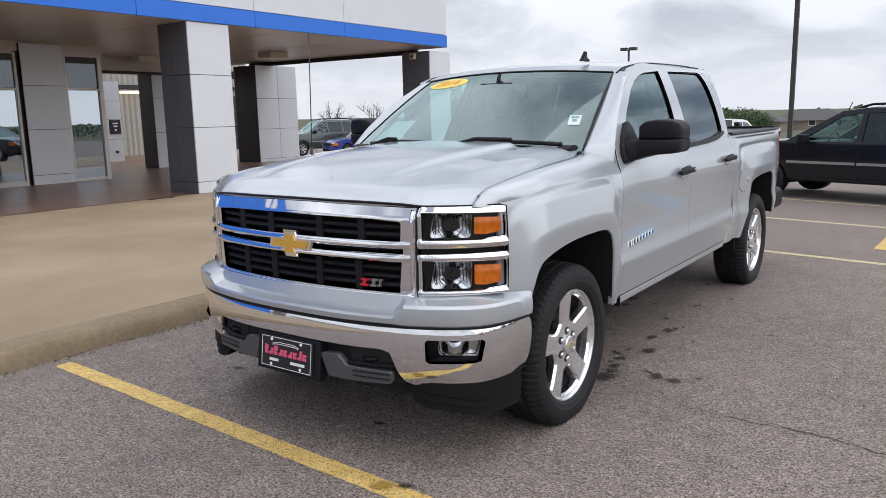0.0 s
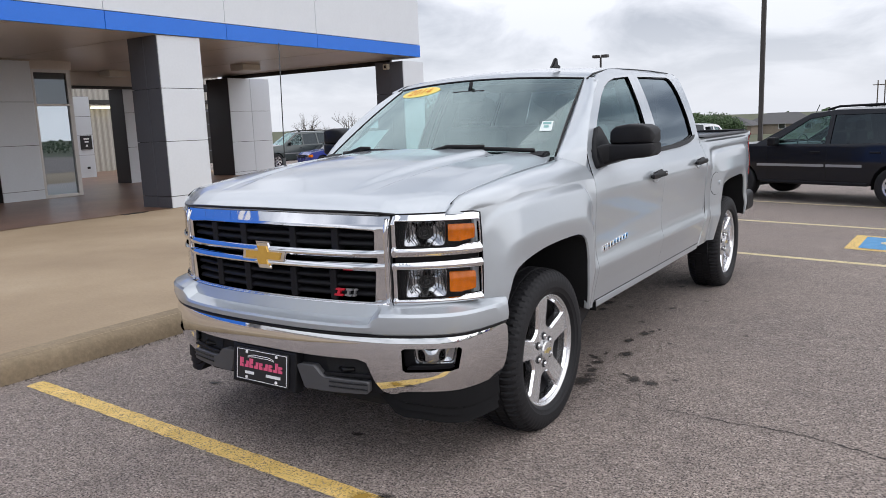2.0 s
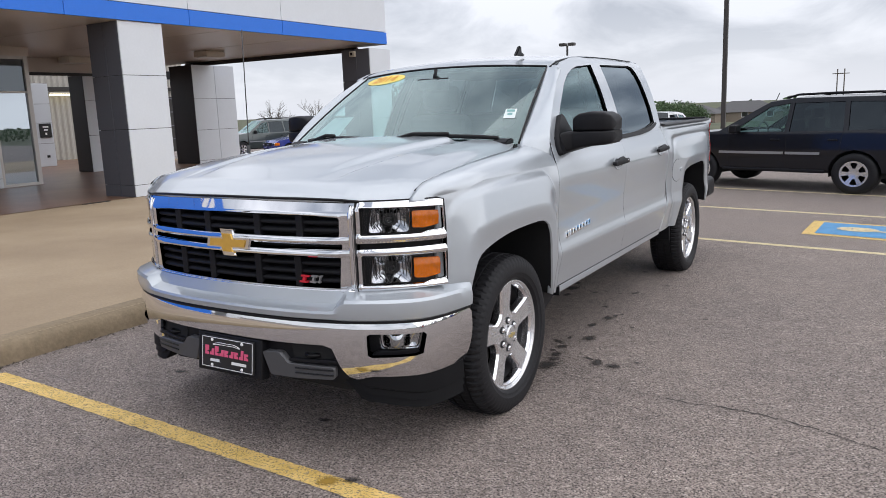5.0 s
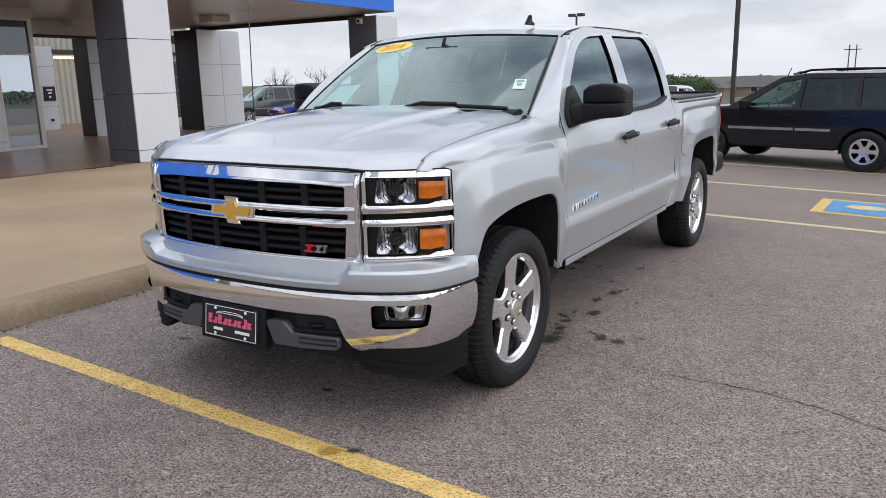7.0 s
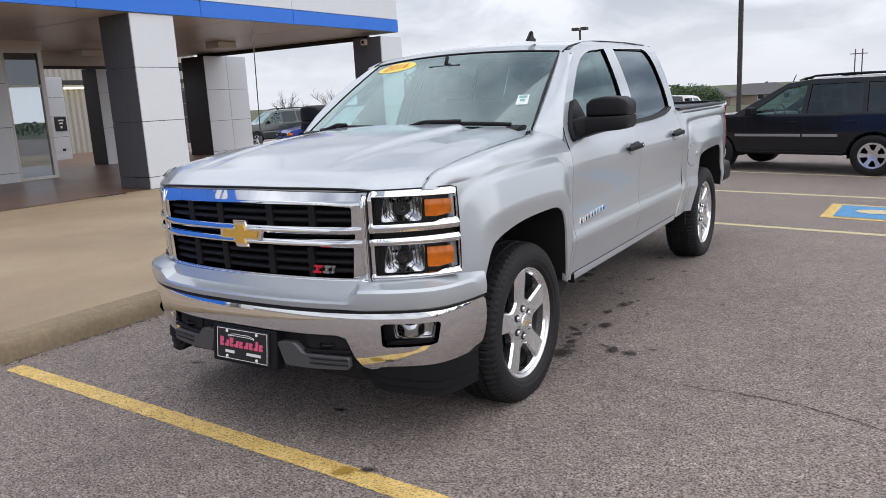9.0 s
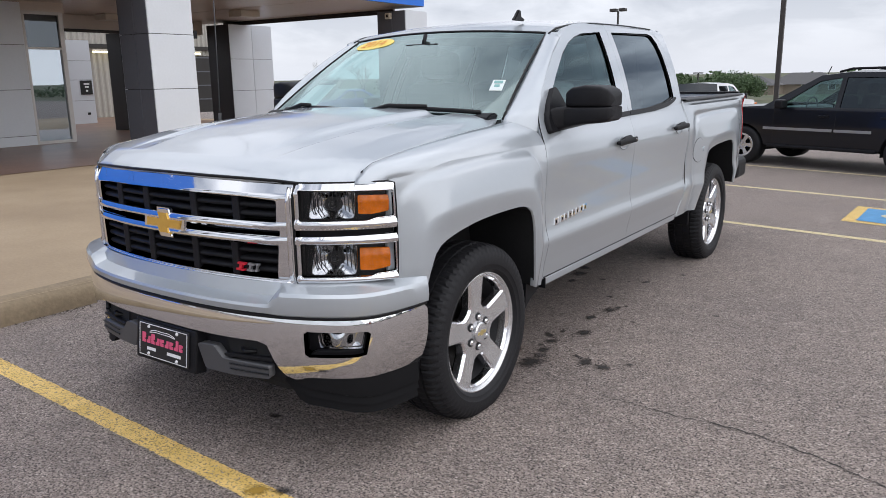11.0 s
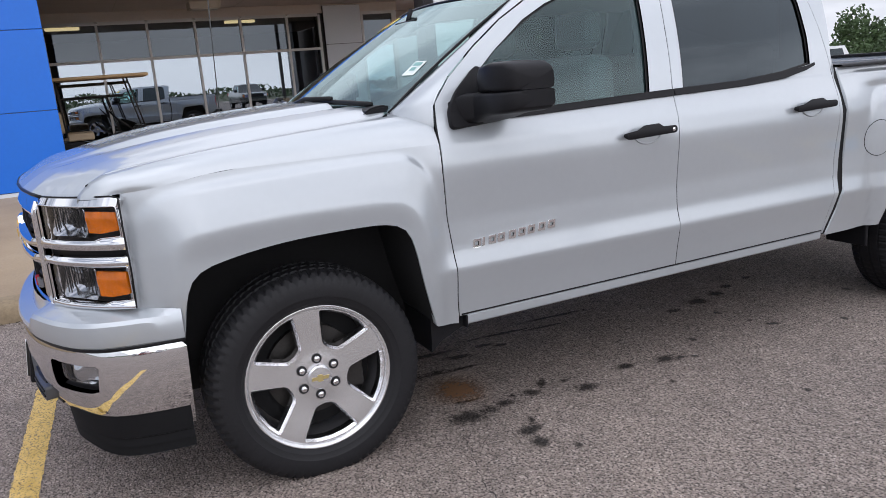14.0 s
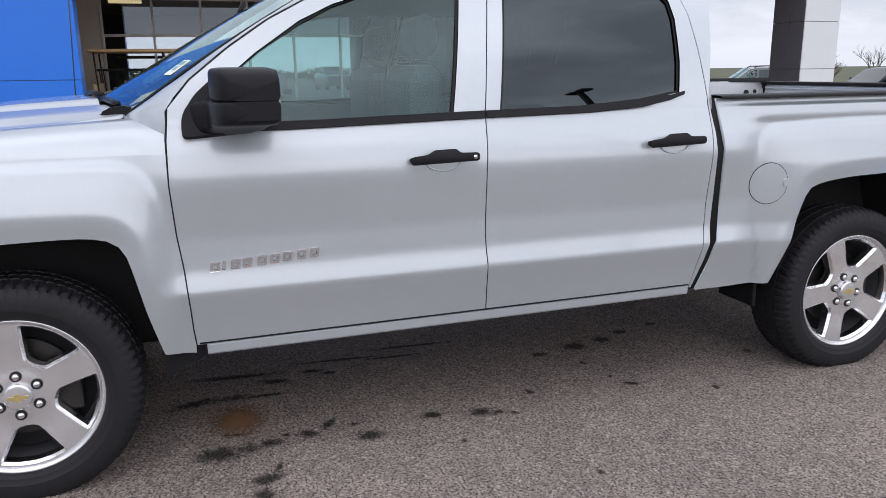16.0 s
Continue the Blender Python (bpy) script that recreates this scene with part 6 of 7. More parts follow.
STAINS = (
    # x, y, half-length, half-width, turn in degrees: the drips in a line under the sill, then streaks under the engine
    (0.88, 0.65, 0.13, 0.075, 85), (0.87, 0.77, 0.06, 0.05, 0), (0.73, 0.72, 0.09, 0.014, 82), (0.85, 0.85, 0.065, 0.04, 80), (0.80, 0.92, 0.025, 0.02, 0), (0.82, 1.01, 0.062, 0.045, 75), (0.765, 1.10, 0.075, 0.03, 140),
    (0.80, 1.21, 0.04, 0.02, 90), (0.92, 1.25, 0.075, 0.05, 80), (1.13, 0.81, 0.075, 0.05, 100), (1.24, 0.79, 0.06, 0.05, 0), (0.83, 1.55, 0.062, 0.04, 85), (0.87, 1.76, 0.055, 0.06, 0), (0.90, 1.83, 0.05, 0.025, 95), (0.93, 1.90, 0.022, 0.02, 0),
    (0.34, 2.30, 0.055, 0.04, 90), (0.30, 2.53, 0.095, 0.065, 80), (0.25, 2.72, 0.07, 0.055, 85), (0.18, 2.88, 0.05, 0.04, 90), (0.12, 3.12, 0.045, 0.03, 90), (0.52, 2.46, 0.03, 0.022, 0), (0.83, 2.55, 0.05, 0.025, 60), (0.67, 3.36, 0.04, 0.03, 0), (0.72, 2.50, 0.02, 0.02, 0),
    (0.36, 0.56, 0.17, 0.05, 105), (0.35, 0.72, 0.12, 0.04, 95), (0.37, 0.87, 0.15, 0.022, 88), (0.22, 0.94, 0.10, 0.04, 80), (0.15, 1.12, 0.08, 0.03, 80), (0.20, 1.20, 0.05, 0.025, 80), (0.10, 0.75, 0.30, 0.035, 85), (0.05, 1.30, 0.28, 0.020, 86), (0.10, 1.55, 0.20, 0.018, 86), (-0.02, 1.70, 0.30, 0.020, 86),
    (-1.1, -0.42, 0.06, 0.035, 20), (0.2, -0.6, 0.05, 0.03, 0), (0.72, -1.04, 0.045, 0.03, 30), (1.10, 1.60, 0.03, 0.02, 0), (1.35, 0.9, 0.03, 0.02, 0), (1.5, 2.0, 0.025, 0.02, 0), (1.0, 2.9, 0.03, 0.02, 0), (0.75, 2.05, 0.03, 0.025, 0), (1.06, 0.86, 0.05, 0.02, 150),
)
for x, y, a, b, turn in STAINS:
    ob = new("oil_stain", disc)
    ob.matrix_basis = Matrix.Translation((x, y, 0.006)) @ Matrix.Rotation(radians(turn), 4, "Z") @ Matrix.Diagonal((a * 1.15, b * 1.15, 1, 1))
    tagged(ob, "dark oil stain soaked into the asphalt", "stain", kind="structure")
disc.materials.append(OIL)
rustdisc = disc.copy()
rustdisc.materials.clear()
rustdisc.materials.append(RUST)
ob = new("rust_stain", rustdisc)
ob.matrix_basis = Matrix.Translation((0.60, 0.74, 0.009)) @ Matrix.Diagonal((0.21, 0.17, 1, 1))
tagged(ob, "orange-brown rust stain on the asphalt", "stain", kind="structure")
ochredisc = disc.copy()
ochredisc.materials.clear()
ochredisc.materials.append(OCHRE)
ob = new("paint_stain", ochredisc)
ob.matrix_basis = Matrix.Translation((0.635, -1.10, 0.009)) @ Matrix.Rotation(radians(30), 4, "Z") @ Matrix.Diagonal((0.085, 0.06, 1, 1))
tagged(ob, "ochre stain across the yellow parking line", "stain", kind="structure")


def crack(points, width, seed):
    rng = random.Random(seed)
    pts = []
    for (a, b), (c, d) in zip(points, points[1:]):
        n = max(2, int(math.hypot(c - a, d - b) / 0.03))
        pts += [(a + (c - a) * i / n + rng.uniform(-0.012, 0.012), b + (d - b) * i / n + rng.uniform(-0.012, 0.012)) for i in range(n)]
    verts, faces = [], []
    for i, (x, y) in enumerate(pts):
        w = width * rng.uniform(0.2, 1.0) * (0.35 + 0.65 * ease(1.2, 1.9, x))
        verts += [(x, y - w, 0.003), (x, y + w, 0.003)]
        if i:
            k = 2 * i
            faces.append((k - 2, k, k + 1, k - 1))
    tagged(put("asphalt_crack", verts, faces, CRACK), "thin dark crack in the asphalt", "crack", kind="structure")


crack([(0.92, 0.60), (1.15, 0.52), (1.40, 0.45), (1.56, 0.44), (1.74, 0.42), (1.98, 0.44), (2.23, 0.40), (2.45, 0.32), (2.61, 0.25), (3.2, 0.1), (4.0, -0.2)], 0.0052, 1)
crack([(1.0, 2.43), (1.38, 2.39), (1.56, 2.30), (1.9, 2.33), (2.4, 2.2)], 0.0018, 2)
crack([(1.3, 1.0), (1.42, 1.2), (1.5, 1.5)], 0.0016, 3)

# grit and dead leaves along the foot of the kerb
rng = random.Random(11)
verts, faces = [], []
for i in range(1500):
    y = rng.uniform(-6, 12)
    x = -2.29 + abs(rng.gauss(0, 0.035))
    s = rng.uniform(0.003, 0.009)
    k = len(verts)
    verts += [(x - s, y, 0.001), (x + s * 0.5, y + s, 0.001), (x + s * 0.6, y - s, 0.001), (x, y, 0.001 + s)]
    faces += [(k, k + 2, k + 3), (k + 2, k + 1, k + 3), (k + 1, k, k + 3)]
tagged(put("kerb_grit", verts, faces, mat("grit", (0.055, 0.042, 0.03), 0.9, vary=0.4, scale=30)), "dark grit and leaf litter along the kerb", "grit", kind="stuff")

# ---- apron and kerb ----
KX, FX, WX = -2.32, -9.55, -15.0
FLOOR = 0.15
apron = thing("apron", "sand-coloured concrete apron in front of the building", "pavement", kind="structure")
ys = [-14, -9.1, -4.4, 0.6, 5.6, 10.6, 15.5]
for a, b in zip(ys, ys[1:]):
    for c, d in ((FX, KX - 0.13),):
        put("slab", [(x, y, FLOOR) for x, y in ((c, a + 0.001), (d, a + 0.001), (d, b - 0.001), (c, b - 0.001))], [(0, 1, 2, 3)], CONCRETE, apron)
rows = []
for y in [-14 + 0.5 * i for i in range(60)]:
    rows.append([(KX + dx, y, z) for dx, z in ((0.03, -0.02), (0.022, 0.04), (0.012, 0.085), (-0.008, 0.118), (-0.040, 0.140), (-0.085, 0.150), (-0.15, FLOOR + 0.0025), (-0.185, FLOOR + 0.0015))])
tagged(loft("kerb", rows, KERB, None, flip=True), "rounded sand-coloured concrete kerb", "kerb", kind="structure")
put("apron_base", [(x, y, FLOOR - 0.006) for x, y in ((-30, -14), (KX - 0.05, -14), (KX - 0.05, 15.5), (-30, 15.5))], [(0, 1, 2, 3)], CONCRETE)["kind"] = "structure"
put("canopy_floor", [(x, y, FLOOR + 0.004) for x, y in ((-30, -14), (FX - 0.1, -14), (FX - 0.1, 14.6), (-30, 14.6))], [(0, 1, 2, 3)], STAMPED)
tagged(bpy.data.objects["canopy_floor"], "brown stained concrete floor under the canopy", "floor", kind="structure")
box("floor_drain", (FX - 0.05, 4.55, FLOOR - 0.01), (FX + 0.06, 5.05, FLOOR + 0.008), DARKMETAL)["kind"] = "structure"

# ---- dealership building ----
SOFF = 3.34


def panels(parent, name, material, axis, at, us, vs, thick=0.02, gap=0.010):
    """Rainscreen panels on a wall: us and vs are the joints; axis is the way the wall faces."""
    for u0, u1 in zip(us, us[1:]):
        for v0, v1 in zip(vs, vs[1:]):
            lo, hi = (u0 + gap / 2, v0 + gap / 2), (u1 - gap / 2, v1 - gap / 2)
            if axis in ("+x", "-x"):
                a, b = (at, lo[0], lo[1]), (at + (thick if axis == "+x" else -thick), hi[0], hi[1])
            else:
                a, b = (lo[0], at, lo[1]), (hi[0], at + (thick if axis == "+y" else -thick), hi[1])
            box(name, tuple(map(min, a, b)), tuple(map(max, a, b)), material, parent, bevel=0.003, segs=1)


J = [4.59 + 2.625 * k for k in range(-6, 4)]
J[-1] = 13.88
fascia = thing("canopy_fascia", "blue band under white composite panels round the canopy", "fascia", kind="structure")
panels(fascia, "blue_panel", BLUE, "+x", FX + 0.02, J, [SOFF, 3.655], 0.03)
panels(fascia, "white_panel", PANEL, "+x", FX, J, [3.66, 5.35], 0.03)
panels(fascia, "blue_panel", BLUE, "+y", 13.86, [-18.5, -15.4, -12.4, FX + 0.03], [SOFF, 3.655], 0.03)
panels(fascia, "white_panel", PANEL, "+y", 13.84, [-18.5, -15.4, -12.4, FX + 0.03], [3.66, 5.35], 0.03)
box("canopy_core", (-18.5, -12, SOFF + 0.02), (FX - 0.01, 13.83, 5.3), DARKMETAL, fascia)
soffit = tagged(put("ceiling", [(x, y, SOFF) for x, y in ((-18.5, -12), (FX + 0.04, -12), (FX + 0.04, 13.9), (-18.5, 13.9))], [(3, 2, 1, 0)], SOFFIT), "tan metal canopy soffit", "ceiling", kind="structure")
box("soffit_edge", (-17.5, 13.82, 3.22), (-10.5, 13.90, SOFF - 0.004), DARKMETAL)["kind"] = "structure"
for k in range(10):
    y = -10 + 2.6 * k
    box("soffit_joint", (-15, y, SOFF - 0.004), (FX, y + 0.02, SOFF - 0.002), BEIGE)["kind"] = "structure"


def column(x1, y0, w, d, name="column", top=SOFF):
    """White on the face to the lot (+x), charcoal on the face to the south."""
    c = thing(name, "square canopy column in white and charcoal panels", "column", Matrix.Translation((x1, y0, 0)), "canopy columns", "structure")
    zs = [FLOOR, 0.37, 1.40, 2.38, top]
    box("core", (-d + 0.03, 0.03, FLOOR), (-0.03, w - 0.03, top), DARK, c)
    panels(c, "white_panel", PANEL, "-x", 0, [0, w], zs, 0.025)
    panels(c, "charcoal_panel", PANEL_DARK, "+y", 0, [-d, -d / 2 + 0.02, -0.028], zs, 0.025)
    panels(c, "white_panel", PANEL, "-y", w, [-d, -0.028], zs, 0.025)
    panels(c, "charcoal_panel", PANEL_DARK, "+x", -d, [0.028, w - 0.028], zs, 0.025)
    return c


column(FX + 0.01, 5.61, 0.96, 0.90)
column(FX + 0.01, 13.12, 0.93, 0.94, top=3.22)
column(FX + 0.01, -11.0, 0.96, 0.90)
cam_box = thing("security_camera", "small beige camera housing on the canopy column", "camera")
box("housing", (-10.15, 13.02, 3.02), (-9.98, 13.12, 3.17), BEIGE, cam_box, bevel=0.02)
box("eye", (-10.10, 13.005, 3.06), (-10.03, 13.022, 3.13), DARK, cam_box, bevel=0.01)
# rear canopy piers
pier_b = thing("canopy_pier", "wide white and charcoal pier at the back of the canopy", "column", kind="structure")
box("core", (-17.45, 13.17, FLOOR), (-16.46, 14.85, 3.2), DARK, pier_b)
panels(pier_b, "white_panel", PANEL, "+x", -16.45, [13.14, 14.04, 14.87], [FLOOR, 0.25, 1.21, 2.18, 3.22])
panels(pier_b, "charcoal_panel", mat("black_panel", (0.03, 0.028, 0.03), 0.45), "-y", 13.17, [-17.5, -16.43], [FLOOR, 3.22])
pier_d = thing("canopy_pier", "narrow charcoal pier beside the passage", "column", kind="structure")
box("core", (-18.15, 10.12, FLOOR), (-17.47, 10.5, 2.9), DARK, pier_d)
panels(pier_d, "charcoal_panel", mat("near_black_panel", (0.032, 0.03, 0.03), 0.45), "-y", 10.12, [-18.15, -17.47], [FLOOR, 2.9])
panels(pier_d, "white_panel", PANEL, "+x", -17.47, [10.10, 10.5], [FLOOR, 1.2, 2.2, 2.9])
bulk = thing("passage_bulkhead", "tan bulkhead over the passage with a dark lower edge", "ceiling", kind="structure")
box("board", (-18.5, 7.16, 2.93), (-17.5, 13.0, SOFF - 0.005), SOFFIT, bulk)
box("edge", (-17.5, 7.16, 2.87), (-17.42, 12.0, 2.95), DARKMETAL, bulk)

# storefront
store = thing("storefront", "aluminium storefront with large dark reflecting panes", "window", kind="structure")
MULL = [-1.02, 0.04, 1.08, 2.11, 3.15, 4.26, 5.06]
for y in MULL:
    box("mullion", (WX - 0.07, y - 0.027, FLOOR), (WX + 0.05, y + 0.027, 3.10), MULLION, store, bevel=0.004)
for z0, z1 in ((0.15, 0.27), (2.27, 2.33), (3.06, 3.13)):
    for a, b in zip(MULL, MULL[1:]):
        box("transom", (WX - 0.07, a + 0.027, z0), (WX + 0.045, b - 0.027, z1), MULLION, store, bevel=0.004)
for a, b in zip(MULL, MULL[1:]):
    for z0, z1 in ((0.27, 2.27), (2.33, 3.06)):
        # upper panes get the glass with the soffit's reflection tinted in
        put("pane", [(WX, y, z) for y, z in ((a + 0.02, z0), (b - 0.02, z0), (b - 0.02, z1), (a + 0.02, z1))], [(0, 1, 2, 3)], STOREGLASS if z0 < 1 else SHADEDTRANSOM, store)
wall_w = thing("wall_west", "grey composite wall beside the storefront", "wall", kind="structure")
box("wall_core", (WX - 0.3, 5.05, FLOOR), (WX - 0.02, 5.16, 3.3), DARKMETAL, wall_w)
box("wall_core", (WX - 0.3, 5.16, FLOOR), (WX + 0.08, 6.12, 3.3), DARKMETAL, wall_w)
panels(wall_w, "panel", PANEL, "+x", WX + 0.08, [5.16, 6.12], [FLOOR, 0.37, 1.40, 2.38, 3.3])
box("wall_core", (WX - 0.3, -12, 3.13), (WX + 0.02, 7.15, SOFF), SOFFIT, wall_w)
box("brown_pier", (WX - 0.3, -2.25, FLOOR), (WX + 0.1, -1.06, 3.2), BEIGE, wall_w)
box("wall_core", (WX - 0.3, -12, FLOOR), (WX, -2.25, 3.2), PANEL_DARK, wall_w)
narrow = thing("window_1", "narrow tall storefront window", "window", kind="structure")
for lo, hi in (((6.14, FLOOR), (6.20, 3.13)), ((6.98, FLOOR), (7.08, 3.13))):
    box("frame", (WX - 0.05, lo[0], lo[1]), (WX + 0.05, hi[0], hi[1]), MULLION, narrow)
for z0, z1 in ((FLOOR, 0.22), (2.29, 2.34), (3.06, 3.13)):
    box("frame", (WX - 0.05, 6.20, z0), (WX + 0.045, 6.98, z1), MULLION, narrow)
for z0, z1 in ((0.22, 2.29), (2.34, 3.06)):
    put("pane", [(WX, y, z) for y, z in ((6.20, z0), (6.98, z0), (6.98, z1), (6.20, z1))], [(0, 1, 2, 3)], STOREGLASS if z0 < 1 else SHADEDTRANSOM, narrow)
box("wall_north", (WX - 7.0, 7.02, FLOOR), (WX - 0.05, 7.14, SOFF), PANEL)["kind"] = "structure"
# showroom behind the glass
tagged(box("showroom_roof", (-24.2, -12, SOFF + 0.004), (-18.5, 7.14, 3.7), SOFFIT), "tan showroom ceiling", "ceiling", kind="structure")
tagged(box("showroom_floor", (-24, -12, FLOOR), (WX - 0.08, 7.0, FLOOR + 0.008), BEIGE), "pale showroom floor", "floor", kind="structure")
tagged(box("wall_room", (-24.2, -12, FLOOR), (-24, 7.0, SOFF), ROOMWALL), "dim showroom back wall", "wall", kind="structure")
for y in (-1.0, 3.2):
    lt = thing("ceiling_light", "yellow-white strip light in the showroom", "light")
    box("tube", (-17.2, y, 3.16), (-17.0, y + 0.75, 3.22), mat("tube_light", (1.0, 0.85, 0.45), 0.5, emit=3.0), lt)
    box("tray", (-17.25, y - 0.05, 3.22), (-16.95, y + 0.8, 3.335), BEIGE, lt)
desk = thing("display_counter", "dark counter inside the showroom", "counter")
box("body", (-17.5, 3.0, FLOOR + 0.008), (-16.6, 4.6, 1.15), DARKMETAL, desk, bevel=0.02)
box("top", (-17.55, 2.95, 1.15), (-16.55, 4.65, 1.19), BEIGE, desk)
poster = thing("poster_stand", "cream poster on a dark stand behind the glass", "poster")
box("board", (-15.35, -0.88, 0.95), (-15.30, -0.16, 1.62), mat("poster_card", (0.45, 0.42, 0.30), 0.6, vary=0.05), poster)
box("leg", (-15.40, -0.56, FLOOR + 0.008), (-15.35, -0.48, 1.5), DARKMETAL, poster)
box("foot", (-15.6, -0.70, FLOOR + 0.008), (-15.2, -0.34, FLOOR + 0.03), DARKMETAL, poster)
face_m = Matrix.Translation((-15.294, -0.52, 1.42)) @ Matrix.Rotation(math.pi / 2, 4, "Z") @ Matrix.Rotation(math.pi / 2, 4, "X")
words("poster_words", "SUMMER", 0.14, face_m, mat("poster_ink", (0.05, 0.07, 0.06), 0.6), poster, "dark poster words")
words("poster_words", "DRIVE", 0.14, Matrix.Translation((0, 0, -0.15)) @ face_m, bpy.data.materials["poster_ink"], poster, "dark poster words")
# far end of the passage
back = thing("wall_passage", "white panel wall at the end of the passage", "wall", kind="structure")
box("wall_core", (-22.6, 9.9, FLOOR), (-22.3, 12.0, 2.93), DARKMETAL, back)
panels(back, "panel", PANEL, "+x", -22.3, [9.9, 12.0], [FLOOR, 0.15 + 0.78, 1.62, 2.25, 2.93])
sg_ = thing("wall_sign", "black square sign with white print on the panel wall", "sign")
box("board", (-22.28, 11.52, 1.13), (-22.25, 11.93, 1.60), LEAD, sg_, bevel=0.005)
for y, z, w, h in ((11.63, 1.46, 0.20, 0.05), (11.66, 1.36, 0.14, 0.05), (11.69, 1.22, 0.07, 0.07)):
    box("print_bar", (-22.25, y, z), (-22.246, y + w, z + h), WHITE, sg_)
box("outlet", (-22.28, 11.68, 0.45), (-22.262, 11.78, 0.53), DARK)["kind"] = "structure"
shed = thing("corrugated_wall", "corrugated metal wall behind the passage", "wall", kind="structure")
rows = []
for i in range(199):
    y = 9.0 + 0.06 * i
    rows.append([(-26.0 + (0.03 if i % 4 < 2 else -0.03), y, z) for z in (FLOOR, 4.6)])
loft("sheet", rows, BACKWALL, shed, smooth=False, flip=True)
box("lintel", (-26.0, 9.0, 2.85), (-25.8, 20.9, 3.0), DARKMETAL, shed)
# A dark railed sheet stands in for the shade inside the bay recess.
bay = thing("shaded_bay_recess", "dark sheet in place of the shaded bay recess beside the corrugated wall", "wall", kind="structure")
box("leaf", (-25.95, 16.2, FLOOR), (-25.85, 20.85, 2.6), DARKMETAL, bay)
for z in (0.7, 1.3, 1.9, 2.5):
    box("rail", (-25.85, 16.2, z), (-25.82, 20.85, z + 0.05), PANEL_DARK, bay)
strip_lamp = mat("strip_light", (1.0, 0.9, 0.55), 0.5, emit=2.5)
for y in (14.2, 18.3):
    strip = thing("passage_light", "yellow strip light on the corrugated wall", "light", group="strip lights")
    box("tube", (-25.8, y, 2.66), (-25.7, y + 0.9, 2.73), strip_lamp, strip)
    box("tray", (-25.9, y - 0.05, 2.73), (-25.68, y + 0.95, 2.80), BEIGE, strip)
box("wall_south_passage", (-30, 7.14, FLOOR), (-22.6, 7.3, SOFF), PANEL_DARK)["kind"] = "structure"
for x, y, s in ((-13.6, 11.35, 1.0), (-13.6, 2.15, 1.0), (-13.6, -3.5, 1.0), (-16.9, 9.55, 1.0)):
    sl = thing("soffit_light", "beige rectangular light box under the soffit", "light", group="soffit lights")
    box("housing", (x - 0.25, y - 0.32, SOFF - 0.16), (x + 0.25, y + 0.32, SOFF - 0.004), BEIGE, sl, bevel=0.012)
    box("lens", (x - 0.2, y - 0.27, SOFF - 0.172), (x + 0.2, y + 0.27, SOFF - 0.158), mat("frosted_lens", (0.6, 0.58, 0.52), 0.4), sl, "frosted lens")
sp = thing("outdoor_speaker", "small black speaker on the column", "speaker")
box("body", (-9.72, 6.58, 2.32), (-9.60, 6.70, 2.47), BLACK, sp, bevel=0.01)

# blue entrance portal
portal = thing("entrance_portal", "tall glossy blue panelled entrance portal", "portal", kind="structure")
box("core", (-9.95, -9.0, FLOOR), (-9.50, -0.92, 6.4), PANEL_DARK, portal)
panels(portal, "blue_panel", BLUE, "+x", -9.50, [-9.0, -6.4, -3.72, -0.90], [FLOOR + 0.06, 1.39, 2.58, 3.8, 5.0, 6.4], 0.03)
panels(portal, "blue_panel", BLUE, "+y", -0.93, [-9.95, -9.47], [FLOOR + 0.06, 1.39, 2.58, 3.8, 5.0, 6.4], 0.02)
box("plinth", (-9.95, -9.0, FLOOR), (-9.455, -0.89, FLOOR + 0.055), PANEL, portal)
for i in range(7):
    box("letter_bar", (-9.47, -6.6 + 0.55 * i, 5.35), (-9.44, -6.2 + 0.55 * i, 5.95), WHITE, portal, "white letter-sized bar")

# ---- vehicles ----
def tyre_wheel(parent, x, y, r, w, rimr, sg, spokes=6, rim_mat=None):
    wh = thing("wheel", "", "", Matrix.Translation((x, y, r)) @ (Matrix.Identity(4) if sg > 0 else Matrix.Rotation(math.pi, 4, "Z")))
    wh.parent = parent
    h = w / 2
    part("tyre", fix(lathe_bm([(-h, rimr), (-h, r * 0.93), (-h * 0.8, r), (h * 0.75, r), (h, r * 0.93), (h, rimr * 1.08), (h * 0.9, rimr)], "x", 40)), RUBBER, wh, "black tyre", smooth=True)
    ring = [(rimr * 1.01 * math.cos(t), rimr * 1.01 * math.sin(t)) for t in [2 * math.pi * k / 36 for k in range(36)]]
    holes = []
    for k in range(spokes):
        c = 360 / spokes * (k + 0.5)
        q = 360 / spokes * 0.30
        holes.append([(rr * math.cos(radians(c + a)), rr * math.sin(radians(c + a))) for rr, a in ((rimr * 0.86, -q), (rimr * 0.88, 0), (rimr * 0.86, q), (rimr * 0.42, q * 0.7), (rimr * 0.42, -q * 0.7))])
    skin("rim", ring, lambda a, b: Vector((h * 0.72 + 0.03 * math.hypot(a, b) / rimr, a, b)), rim_mat or BRIGHT, wh, "alloy rim", holes=holes, step=rimr * 0.3, depth=0.04)
    part("brake", fix(cap_ends(lathe_bm([(-0.02, rimr * 0.95), (0.0, rimr * 0.95)], "x", 24))), LINER, wh)
    return wh


